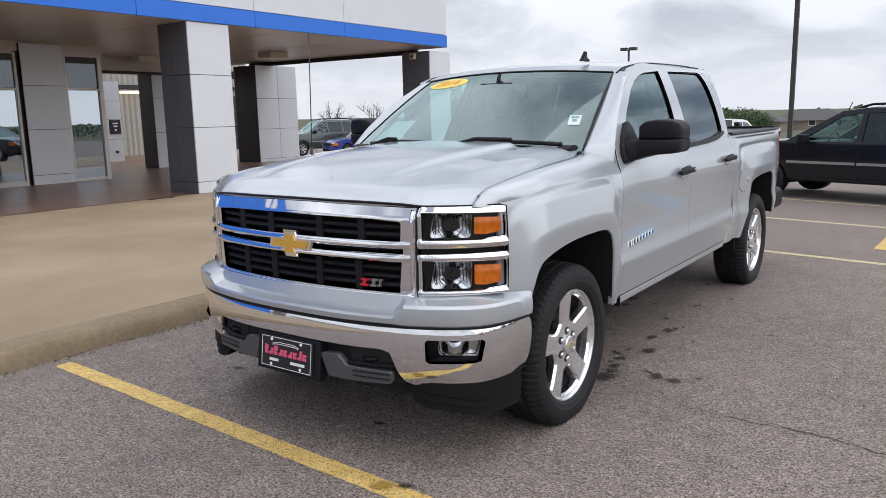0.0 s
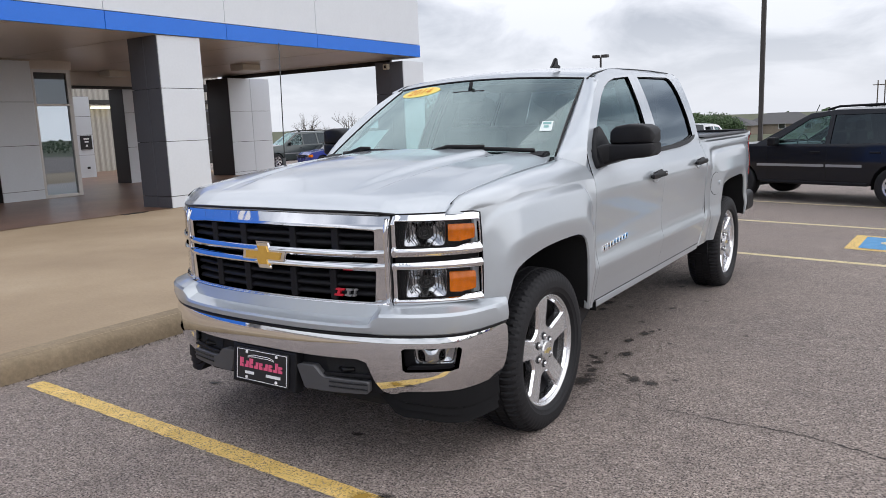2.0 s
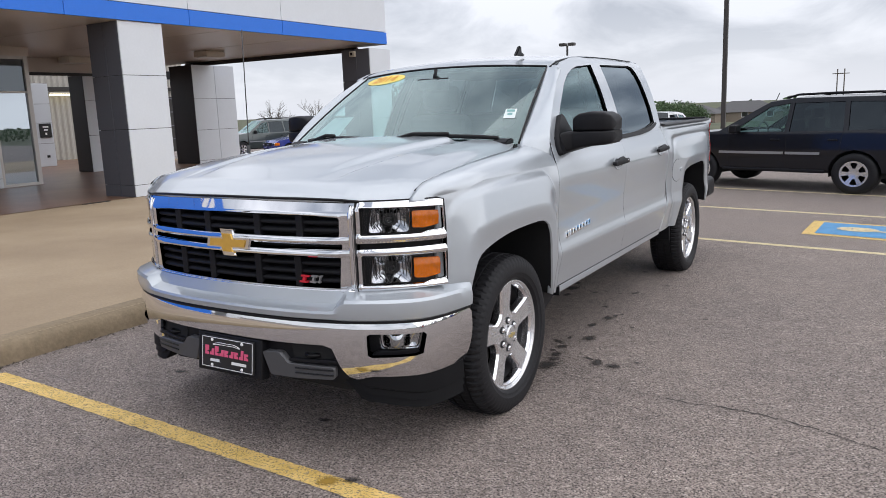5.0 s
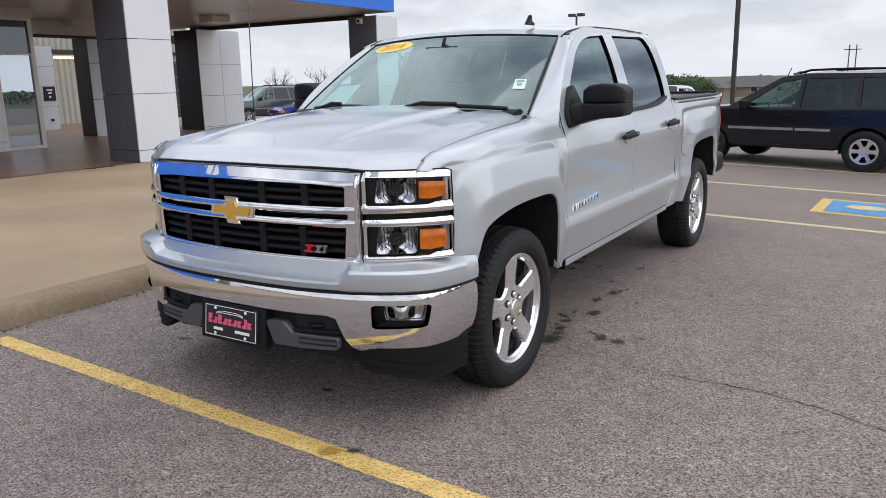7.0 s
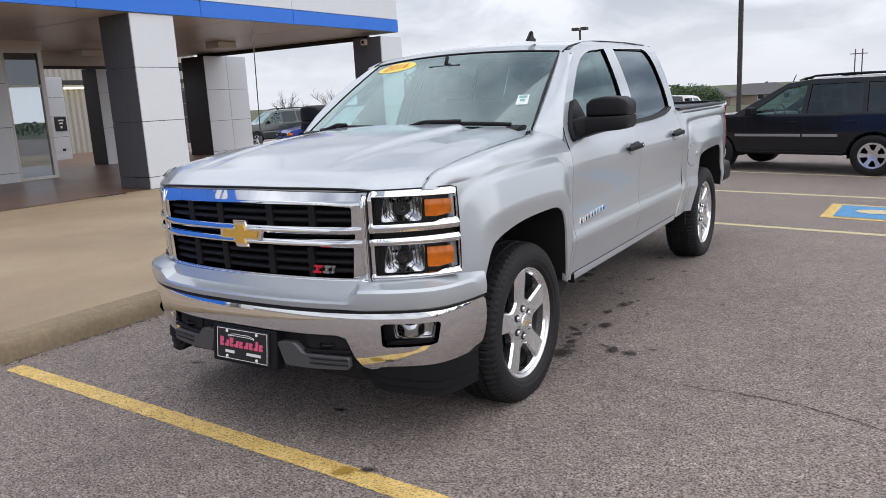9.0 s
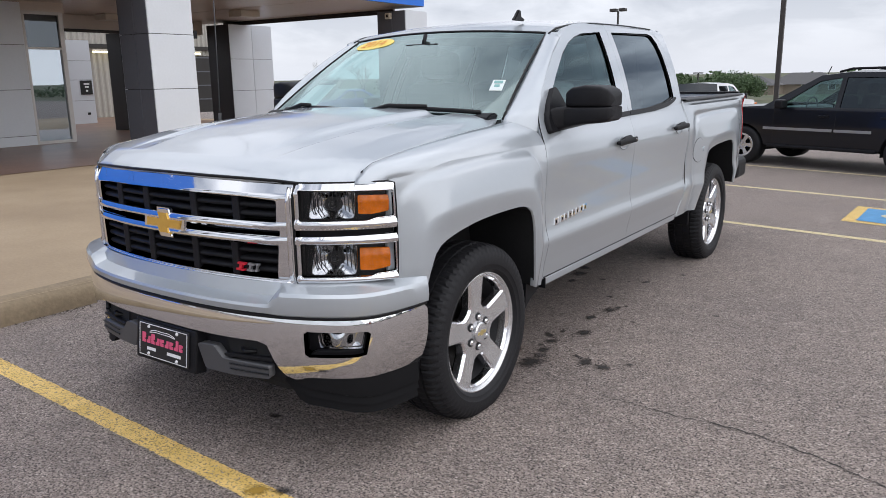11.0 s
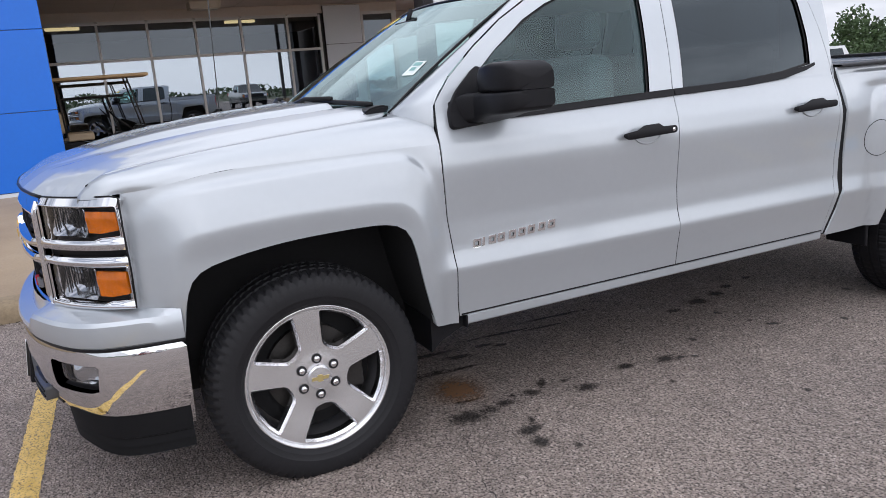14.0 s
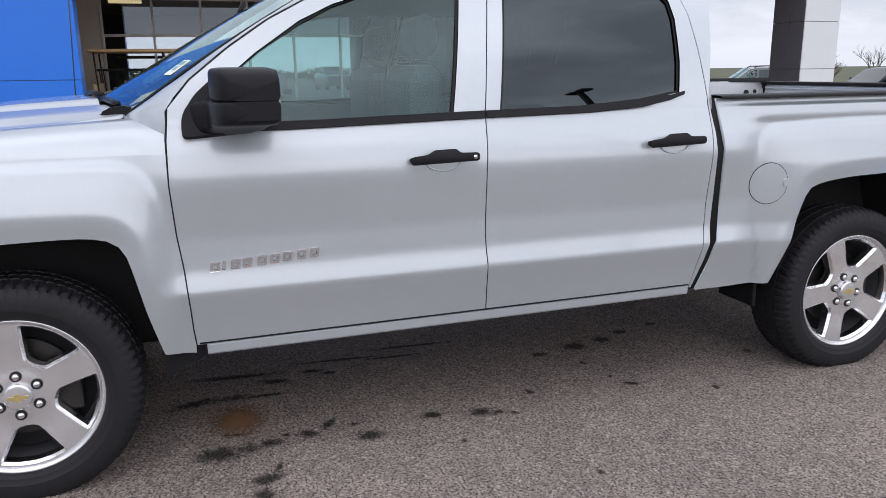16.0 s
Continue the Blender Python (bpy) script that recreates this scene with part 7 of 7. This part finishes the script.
def vehicle(name, label, category, paint, top, bottom_z, arches, half_w, belt, windows, wheels, roof_in=0.20, glass_front=None, m=Matrix.Identity(4), dark=(1, 2), front_lamp=None, tail_lamp=None, r=0.37, extras=()):
    """top: the outline from the front bumper over bonnet and roof to the tail, with y to the rear. dark: which top stretches are glass."""
    v = thing(name, label, category, m)

    def half(y, z):
        k = half_w - 0.04 * ((z - 0.75) / 0.5) ** 2 if z <= belt else half_w - 0.04 * ((belt - 0.75) / 0.5) ** 2 - roof_in * (z - belt) / 0.6
        y0, y1 = top[0][0], top[-1][0]
        e = min(y - y0, y1 - y)
        if e < 0.5:
            k -= 0.16 * (1 - max(0, e) / 0.5) ** 2
        return k
    low = [(top[-1][0] - 0.05, bottom_z)]
    for y in sorted(arches, reverse=True):
        low += [(y + r * 1.16 * math.cos(radians(a)), max(bottom_z, r + r * 1.16 * math.sin(radians(a)))) for a in range(-5, 186, 19)]
    low += [(top[0][0] + 0.05, bottom_z)]
    outline = list(top) + low
    for sg in (1, -1):
        fl = sg < 0
        body = skin("body_side", outline, lambda y, z, sg=sg: Vector((sg * half(y, z), y, z)), paint, v, holes=[w for w, _ in windows], step=0.10, vstep=0.06, depth=0.03, flip=fl, edge=0.05)
        for w, g in windows:
            skin("window", w, lambda y, z, sg=sg: Vector((sg * (half(y, z) - 0.015), y, z)), g, v, "car window", step=0.2, depth=0.003, flip=fl)
    for i, ((a, b), (c, d)) in enumerate(zip(top, top[1:])):
        n = max(1, int(math.hypot(c - a, d - b) / 0.15))
        rows = []
        for k in range(n + 1):
            y, z = a + (c - a) * k / n, b + (d - b) * k / n
            h = half(y, z)
            rows.append([(h * s, y - 0.03 * (1 - s * s) * (1 if y < 0.5 else -0.3), z + 0.035 * (1 - s * s)) for s in (-1, -0.85, -0.5, 0, 0.5, 0.85, 1)])
        is_glass = i in dark
        loft("windscreen" if is_glass and i == dark[0] else "rear_glass" if is_glass else "body_top", rows, (glass_front or CARGLASS) if is_glass else paint, v, flip=True)
    for y in arches:
        for sg in (1, -1):
            tyre_wheel(v, sg * (half_w - 0.12), y, r, 0.24, r * 0.62, sg)
            rows = [[(sg * xx, y + r * 1.17 * math.cos(radians(a)), r + r * 1.17 * math.sin(radians(a))) for a in range(-10, 191, 20)] for xx in (half_w - 0.05, half_w - 0.45)]
            loft("wheel_housing", rows, LINER, v, flip=sg < 0)
    box("floor_pan", (-half_w + 0.2, top[0][0] + 0.2, bottom_z - 0.05), (half_w - 0.2, top[-1][0] - 0.2, bottom_z + 0.12), LINER, v)
    if front_lamp:
        y, z, h = front_lamp
        for sg in (1, -1):
            box("headlamp", (min(sg * (half_w - 0.38), sg * (half_w - 0.10)), y - 0.05, z), (max(sg * (half_w - 0.38), sg * (half_w - 0.10)), y + 0.2, z + h), CHROME, v, "headlamp", 0.02)
            box("turn_lens", (min(sg * (half_w - 0.14), sg * (half_w - 0.045)), y + 0.0, z), (max(sg * (half_w - 0.14), sg * (half_w - 0.045)), y + 0.30, z + h), AMBER, v, "amber turn signal", 0.02)
        box("grille", (-half_w + 0.42, y - 0.075, z - 0.03), (half_w - 0.42, y + 0.1, z + h), BLACK, v, "black grille", 0.01)
    if tail_lamp:
        y, z, h = tail_lamp
        for sg in (1, -1):
            box("tail_lamp", (min(sg * (half_w - 0.20), sg * (half_w - 0.035)), y - 0.12, z), (max(sg * (half_w - 0.20), sg * (half_w - 0.035)), y + 0.05, z + h), RED, v, "red tail lamp", 0.02)
    return v, half


SUV_TOP = [(-0.88, 0.48), (-0.90, 0.72), (-0.84, 0.98), (-0.55, 1.08), (0.38, 1.14), (1.30, 1.70), (1.75, 1.755), (3.35, 1.74), (3.78, 1.10), (3.86, 0.80), (3.84, 0.50)]
SUV_WIN = [([(0.66, 1.12), (0.78, 1.22), (1.30, 1.60), (1.66, 1.66), (1.66, 1.13)], SIDEGLASS), ([(1.74, 1.13), (1.74, 1.66), (2.60, 1.665), (2.66, 1.14)], PRIVACY), ([(2.74, 1.15), (2.68, 1.665), (3.22, 1.65), (3.46, 1.17)], PRIVACY)]


def suv(m, paint, name="sport_utility_vehicle", label="dark navy sport utility vehicle parked across the lot"):
    v, half = vehicle(name, label, "car", paint, SUV_TOP, 0.40, (0.0, 2.87), 0.93, 1.12, SUV_WIN, None, glass_front=SIDEGLASS, m=m, dark=(4, 7), front_lamp=(-0.86, 0.80, 0.16), tail_lamp=(3.80, 0.85, 0.35))
    for sg in (1, -1):
        for a, b in ((0.42, 1.66), (1.70, 2.30)):
            skin("side_moulding", [(a, 0.70), (b, 0.70), (b, 0.748), (a, 0.748)], lambda y, z, sg=sg: Vector((sg * (half(y, z) + 0.014), y, z)), SATIN, v, "silver side moulding", step=0.2, depth=0.02, flip=sg < 0)
        for y in (1.42, 2.42):
            box("door_handle", (min(sg * 0.915, sg * 0.95), y, 0.955), (max(sg * 0.915, sg * 0.95), y + 0.17, 0.99), BLACK, v, "black door handle", 0.01)
        for ys in ([(0.60, 0.46), (0.60, 1.12)], [(1.70, 0.46), (1.70, 1.66)], [(2.62, 0.78), (2.66, 1.14)]):
            tube("door_seam", [(sg * (half(y, z) + 0.0005), y, z) for (y0, z0), (y1, z1) in [ys] for y, z in [(y0 + (y1 - y0) * k / 6, z0 + (z1 - z0) * k / 6) for k in range(7)]], 0.004, DARK, v, sides=5)
        box("door_mirror", (min(sg * 0.93, sg * 1.13), 0.70, 1.10), (max(sg * 0.93, sg * 1.13), 0.86, 1.27), BLACK, v, "black door mirror", 0.04, 3)
        tube("roof_rail", [(sg * 0.62, y, 1.78 + dz) for y, dz in ((1.55, -0.02), (1.75, 0.035), (2.4, 0.045), (3.1, 0.035), (3.35, -0.02))], 0.022, BLACK, v, "black roof rail")
        box("running_board", (min(sg * 0.82, sg * 0.95), 0.50, 0.36), (max(sg * 0.82, sg * 0.95), 2.40, 0.42), BLACK, v, "black running board", 0.02)
        box("bumper_corner", (min(sg * 0.55, sg * 0.88), -0.94, 0.45), (max(sg * 0.55, sg * 0.88), -0.55, 0.70), BLACK, v, bevel=0.05, segs=3)
    tube("aerial", [(0.55, 1.30, 1.72), (0.55, 1.36, 1.86)], 0.008, BLACK, v)
    for x in (0.38, -0.38):
        box("seat_back", (x - 0.23, 1.55, 0.7), (x + 0.23, 1.68, 1.32), CLOTH, v, "grey seat", 0.05)
        box("head_restraint", (x - 0.13, 1.60, 1.36), (x + 0.13, 1.69, 1.54), CLOTH, v, bevel=0.04)
    tube("steering_wheel", [(0.38 + 0.18 * math.cos(t), 0.98, 1.12 + 0.18 * math.sin(t)) for t in [k * math.pi / 8 for k in range(17)]], 0.014, DASH, v)
    box("dashboard", (-0.7, 0.45, 0.8), (0.7, 0.8, 1.12), DASH, v, bevel=0.05)
    return v


PICK_TOP = [(-0.92, 0.5), (-0.95, 0.8), (-0.90, 1.08), (-0.5, 1.16), (0.42, 1.24), (1.15, 1.78), (1.6, 1.84), (2.6, 1.83), (2.85, 1.32), (2.90, 1.31), (4.62, 1.32), (4.66, 0.9), (4.64, 0.55)]
PICK_WIN = [([(0.72, 1.28), (1.22, 1.70), (1.68, 1.75), (1.68, 1.29)], SIDEGLASS), ([(1.78, 1.29), (1.78, 1.75), (2.50, 1.75), (2.62, 1.32)], PRIVACY)]


def pickup(m, paint, label):
    v, half = vehicle("pickup_truck", label, "truck", paint, PICK_TOP, 0.45, (0.0, 3.6), 0.98, 1.28, PICK_WIN, None, m=m, dark=(4, 7), front_lamp=(-0.93, 0.85, 0.2), tail_lamp=(4.62, 0.95, 0.34), r=0.39)
    for sg in (1, -1):
        box("door_mirror", (min(sg * 0.97, sg * 1.2), 0.78, 1.26), (max(sg * 0.97, sg * 1.2), 0.95, 1.46), BLACK, v, "black door mirror", 0.04)
    return v


CAR_TOP = [(-0.80, 0.35), (-0.85, 0.60), (-0.60, 0.80), (0.30, 0.92), (1.15, 1.38), (2.1, 1.40), (2.9, 1.02), (3.45, 0.98), (3.55, 0.7), (3.5, 0.4)]
CAR_WIN = [([(0.55, 0.96), (1.18, 1.31), (1.55, 1.34), (1.55, 0.97)], CARGLASS), ([(1.63, 0.97), (1.63, 1.34), (2.05, 1.33), (2.55, 1.02)], CARGLASS)]


def sedan(m, paint, label):
    v, half = vehicle("car", label, "car", paint, CAR_TOP, 0.28, (0.0, 2.7), 0.87, 0.96, CAR_WIN, None, m=m, dark=(3, 5), front_lamp=(-0.80, 0.58, 0.13), tail_lamp=(3.46, 0.65, 0.16), r=0.32)
    return v


def parked(x, y, turn, s=1.0):
    return Matrix.Translation((x, y, ground_z(y))) @ Matrix.Rotation(radians(turn), 4, "Z") @ Matrix.Scale(s, 4)


suv(parked(-0.26, 11.72, -110.0, 0.94) @ Matrix.Diagonal((1, 1, 0.92, 1)), NAVY)
suv(parked(-27.2, 25.0, -22, 0.88) @ Matrix.Diagonal((1, 1, 1.2, 1)), GREYGREEN, "sport_utility_vehicle", "grey-green sport utility vehicle beyond the canopy")
sedan(parked(-24.2, 25.2, -22, 0.92) @ Matrix.Diagonal((1, 1, 1.12, 1)), BLUEPAINT, "blue saloon car beyond the canopy")
pickup(parked(-20.4, 25.9, -10), NAVY, "dark pickup truck beyond the canopy")
pickup(parked(-4.8, 25.8, 172, 0.90), WHITEPAINT, "white pickup truck parked behind the silver one")
pickup(parked(-21.5, 28.5, -52), WHITEPAINT, "white crew-cab pickup truck at the lot's edge")
sedan(parked(-13.0, 36.5, 70), SILVERCAR, "silver car parked at the far side")
sedan(parked(-8.5, 38.5, 70), REDCAR, "red car parked at the far side")


# cars parked along the far side of the lot, mirrored in the storefront
for x, y, kind, paint, label in ((27.5, -13.0, sedan, SILVERCAR, "silver saloon car in the row across the lot"), (27.0, -9.6, pickup, REDCAR, "dark red pickup truck in the row across the lot"), (27.5, -6.0, sedan, WHITEPAINT, "white saloon car in the row across the lot"), (27.5, 2.2, sedan, WHITEPAINT, "white saloon car in the row across the lot"), (27.3, 5.4, sedan, SILVERCAR, "silver saloon car in the row across the lot"), (27.0, 12.0, pickup, GREYGREEN, "grey pickup truck in the row across the lot"), (27.4, 19.0, sedan, BLUEPAINT, "blue saloon car in the row across the lot")):
    kind(parked(x, y, -92), paint, label)


# ---- golf carts ----
def cart(m, roof_mat, label):
    c = thing("golf_cart", label, "golf cart", m, "golf carts")
    box("roof", (-0.58, -0.95, 1.76), (0.58, 0.75, 1.82), roof_mat, c, "flat cart roof", 0.025, 3)
    for sg in (1, -1):
        tube("roof_post", [(sg * 0.50, -0.80, 0.62), (sg * 0.50, -0.55, 1.77)], 0.016, DARKMETAL, c)
        tube("roof_post", [(sg * 0.50, 0.62, 0.80), (sg * 0.50, 0.66, 1.77)], 0.016, DARKMETAL, c)
        for y in (-0.82, 0.80):
            tyre_wheel(c, sg * 0.48, y, 0.25, 0.18, 0.15, sg, 8)
        box("running_board", (min(sg * 0.42, sg * 0.60), -0.45, 0.24), (max(sg * 0.42, sg * 0.60), 0.45, 0.29), SATIN, c)
    bm = prism_bm([(-1.15, 0.42), (-1.10, 0.66), (-0.72, 0.86), (-0.60, 0.84), (-0.52, 0.34), (0.30, 0.32), (0.34, 0.64), (1.05, 0.66), (1.12, 0.36), (0.5, 0.30), (-0.5, 0.28)], -0.54, 0.54)
    bmesh.ops.bevel(bm, geom=bm.edges[:], offset=0.03, segments=2, affect="EDGES")
    part("body", bm, BLACK, c, "black cart body")
    box("seat", (-0.50, 0.16, 0.66), (0.50, 0.62, 0.80), SEATTAN, c, "tan seat cushion", 0.04, 3)
    box("seat_back", (-0.50, 0.62, 0.82), (0.50, 0.74, 1.20), SEATTAN, c, "tan seat back", 0.04, 3)
    tube("steering_column", [(0.22, -0.62, 0.72), (0.22, -0.28, 1.02)], 0.02, DARKMETAL, c)
    tube("steering_wheel", [(0.22 + 0.17 * math.cos(t), -0.28 + 0.10 * math.sin(t), 1.02 + 0.14 * math.sin(t)) for t in [k * math.pi / 8 for k in range(17)]], 0.014, BLACK, c)
    return c


cart(Matrix.Translation((-12.0, -0.27, FLOOR + 0.004)) @ Matrix.Rotation(math.pi, 4, "Z") @ Matrix.Scale(0.966, 4), CARTCREAM, "black golf cart with a tan roof by the storefront")
cart(Matrix.Translation((-13.55, -0.48, FLOOR + 0.004)) @ Matrix.Rotation(math.pi, 4, "Z") @ Matrix.Scale(0.78, 4), DARKMETAL, "black golf cart with a black roof by the storefront")


# ---- lamps, trees, houses ----
def street_lamp(x, y, top, r, heads=2, spread=0.55, label="dark bronze lot lamp on a tall square pole"):
    g = ground_z(y)
    s = thing("street_lamp", label, "street lamp", Matrix.Translation((x, y, g)), "lot lamps")
    part("base", fix(cap_ends(lathe_bm([(0, 0.30), (0.7, 0.30)], "z", 20))), CONCRETE, s, "round concrete base", smooth=False)
    bm = prism_bm([(-r, -r), (r, -r), (r, r), (-r, r)], 0.7, top - g, "z")
    part("pole", bm, POLE, s)
    for k in range(heads):
        sgn = 1 if k == 0 else -1
        box("head", (min(0.08 * sgn, (spread + 0.2) * sgn), -0.2, top - g - 0.02), (max(0.08 * sgn, (spread + 0.2) * sgn), 0.2, top - g + 0.16), POLE, s, "flat lamp head", 0.03)
    return s


street_lamp(-3.14, 26.1, 9.5, 0.075)
street_lamp(-16.1, 43.1, 5.30, 0.048, spread=0.30)
street_lamp(-21.5, 58.9, 5.05, 0.058, spread=0.36)
street_lamp(-34, 120, 1.4, 0.10)
street_lamp(-27, 118, 1.2, 0.10)
street_lamp(16.2, 11.8, 10.4, 0.09, spread=0.40)


def bare_tree(x, y, h, seed):
    rng = random.Random(seed)
    g = ground_z(y)
    t = thing("tree", "leafless tree with thin spreading branches", "tree", Matrix.Translation((x, y, g)), "bare trees")
    bmt = tube_bm([(0, 0, 0), (0.05 * h * rng.uniform(-1, 1), 0.02 * h, h * 0.35)], h * 0.022, 7, 0.7)
    part("trunk", bmt, BARK, t)
    allbm = bmesh.new()

    def grow(p, d, length, r, level):
        q = p + d * length
        mid = p + d * length * 0.5 + Vector((rng.uniform(-1, 1), rng.uniform(-1, 1), rng.uniform(-0.3, 0.6))) * length * 0.09
        b = tube_bm([p, mid, q], r, 5, 0.55)
        me = bpy.data.meshes.new("tmp")
        b.to_mesh(me)
        b.free()
        allbm.from_mesh(me)
        bpy.data.meshes.remove(me)
        if level < 4:
            for _ in range(3 if level < 3 else 2):
                e = (d + Vector((rng.uniform(-1, 1), rng.uniform(-1, 1), rng.uniform(-0.15, 0.75))) * 0.75).normalized()
                grow(p + d * length * rng.uniform(0.5, 1.0), e, length * rng.uniform(0.55, 0.8), r * 0.55, level + 1)
    for k in range(5):
        a = k * 1.257 + rng.uniform(-0.3, 0.3)
        grow(Vector((0, 0, h * rng.uniform(0.25, 0.36))), Vector((math.cos(a) * 0.6, math.sin(a) * 0.6, 1)).normalized(), h * 0.26, h * 0.011, 1)
    part("branches", allbm, BARK, t, "thin bare branches")


def leafy_tree(x, y, h, wide, seed, low=0.25, label="green leafy tree with an uneven crown", base=None):
    rng = random.Random(seed)
    g = ground_z(y) if base is None else base
    t = thing("tree", label, "tree", Matrix.Translation((x, y, g)), "leafy trees")
    part("trunk", tube_bm([(0, 0, 0), (0.02 * h, 0, h * 0.3), (0, 0.02 * h, h * 0.62)], h * 0.03, 8, 0.4), BARK, t, "", True)
    lumps = []
    for k in range(11):
        a, rr, z = rng.uniform(0, 6.28), wide * rng.uniform(0.1, 0.42), rng.uniform(low + 0.12, 0.86)
        c = Vector((math.cos(a) * rr, math.sin(a) * rr, z * h))
        lumps.append((c, wide * rng.uniform(0.15, 0.27)))
        part("limb", tube_bm([(0, 0, h * rng.uniform(0.2, 0.4)), tuple(c * 0.6 + Vector((0, 0, h * 0.12))), tuple(c)], h * 0.011, 5, 0.4), BARK, t)
    verts, faces = [], []
    for c, r in lumps:
        for _ in range(230):
            d = Vector((rng.gauss(0, 1), rng.gauss(0, 1), rng.gauss(0, 1))).normalized() * r * rng.uniform(0.45, 1.12)
            p = c + d
            p.z = max(p.z, h * low * 0.8)
            u = Vector((rng.gauss(0, 1), rng.gauss(0, 1), rng.gauss(0, 1))).normalized()
            w = u.orthogonal().normalized()
            s = wide * rng.uniform(0.018, 0.040)
            k = len(verts)
            verts += [p - u * s, p + w * s * 0.6, p + u * s, p - w * s * 0.6]
            faces.append((k, k + 1, k + 2, k + 3))
    put("crown", verts, faces, LEAF, t, "green leaves")
    return t


bare_tree(-72, 74.5, 6.2, 1)
bare_tree(-68.6, 79.5, 6.4, 2)
bare_tree(-73.5, 78, 4.4, 3)
bare_tree(-62, 66, 4.4, 4)
bare_tree(-57.5, 62, 3.8, 5)
for x, y, h, w, s in ((-24.5, 104, 3.0, 5.5, 1), (-27.5, 105, 2.7, 4.6, 2), (-22, 101, 2.6, 4.4, 3), (-32.6, 70.5, 5.7, 5.5, 4), (-43.5, 64, 5.2, 6.0, 21), (-27.6, 70.5, 5.0, 4.4, 31), (-27, 71, 2.8, 4.0, 5), (-24.8, 63, 2.0, 3.4, 6), (-25.5, 70, 2.5, 4.0, 7), (-22.6, 66, 2.3, 4.0, 8), (-33, 52.5, 3.4, 4.2, 9), (-35, 98, 2.6, 6, 12), (-30, 94, 2.6, 5, 13), (-41, 96, 2.8, 6, 14)):
    leafy_tree(x, y, h, w, s)
rng = random.Random(5)
verts, faces = [], []
for i in range(5200):
    x = rng.uniform(-150, 120)
    y = 190 + 9 * math.sin(x * 0.05) + rng.uniform(-3, 3)
    h = 3.4 + 1.1 * math.sin(x * 0.21) + 0.8 * math.sin(x * 0.63 + 1)
    p = Vector((x, y, ground_z(y) + h * rng.random() ** 0.7))
    u = Vector((rng.gauss(0, 1), rng.gauss(0, 1), rng.gauss(0, 1))).normalized()
    w = u.orthogonal().normalized()
    s = rng.uniform(0.35, 0.85)
    k = len(verts)
    verts += [p - u * s, p + w * s * 0.7, p + u * s, p - w * s * 0.7]
    faces.append((k, k + 1, k + 2, k + 3))
for i in range(9000):
    y = rng.uniform(-170, 190)
    x = 165 + 10 * math.sin(y * 0.05) + rng.uniform(-4, 4)
    h = 2.6 + 0.6 * math.sin(y * 0.19) + 0.5 * math.sin(y * 0.57 + 1)
    p = Vector((x, y, ground_z(y) + h * rng.random() ** 0.7))
    u = Vector((rng.gauss(0, 1), rng.gauss(0, 1), rng.gauss(0, 1))).normalized()
    w = u.orthogonal().normalized()
    s = rng.uniform(0.25, 0.6)
    k = len(verts)
    verts += [p - u * s, p + w * s * 0.7, p + u * s, p - w * s * 0.7]
    faces.append((k, k + 1, k + 2, k + 3))
tagged(put("far_woods", verts, faces, LEAF), "low green woods on the horizon", "woods", kind="stuff")


def house(x, y, w, d, h, rise, turn, seed):
    g = ground_z(y)
    o = thing("house", "brown brick house with a hipped shingle roof", "house", Matrix.Translation((x, y, g)) @ Matrix.Rotation(radians(turn), 4, "Z"), "houses")
    box("wall", (-w / 2, -d / 2, 0), (w / 2, d / 2, h), HOUSEWALL, o)
    e = 0.5
    a = [(-w / 2 - e, -d / 2 - e, h), (w / 2 + e, -d / 2 - e, h), (w / 2 + e, d / 2 + e, h), (-w / 2 - e, d / 2 + e, h), (-w / 2 + d * 0.45, 0, h + rise), (w / 2 - d * 0.45, 0, h + rise)]
    put("roof", a, [(0, 1, 5, 4), (1, 2, 5), (2, 3, 4, 5), (3, 0, 4), (3, 2, 1, 0)], ROOFTILE, o, "grey shingle roof")
    for k in range(3):
        xx = -w / 2 + w * (k + 0.5) / 3
        win = thing("window", "", "")
        win.parent = o
        box("frame", (xx - 0.7, -d / 2 - 0.05, 1.0), (xx + 0.7, -d / 2 + 0.02, 2.3), WHITEPAINT, win)
        box("pane", (xx - 0.6, -d / 2 - 0.06, 1.1), (xx + 0.6, -d / 2 - 0.03, 2.2), CARGLASS, win)


house(-28, 177, 15, 10, 2.1, 2.4, 8, 1)
house(-37.6, 170, 12, 9, 1.9, 1.9, -5, 2)
house(-10.7, 182, 15, 10, 2.1, 2.2, 4, 3)
house(-67, 150, 14, 10, 2.2, 2.2, 30, 4)
shed2 = thing("barn", "brown metal shed roof beyond the lot", "shed", Matrix.Translation((-33, 76, ground_z(76))))
box("wall", (-8, -3, 0), (7, 3, 2.3), FENCEWOOD, shed2)
put("roof", [(-8.4, -3.4, 2.3), (7.4, -3.4, 2.3), (7.4, 0, 3.5), (-8.4, 0, 3.5), (-8.4, 3.4, 2.3), (7.4, 3.4, 2.3)], [(0, 1, 2, 3), (3, 2, 5, 4), (0, 3, 4), (1, 5, 2)], ROOFTILE, shed2, "brown shingle roof")
pyl = thing("power_pylon", "twin-pole power line far away", "pylon", Matrix.Translation((-14.2, 246, ground_z(246))), "power poles")
for x in (-0.9, 0.9):
    tube("pole", [(x, 0, 0), (x, 0, 13.5)], 0.16, BARK, pyl)
tube("crossarm", [(-2.2, 0, 12.2), (2.2, 0, 12.2)], 0.12, BARK, pyl)
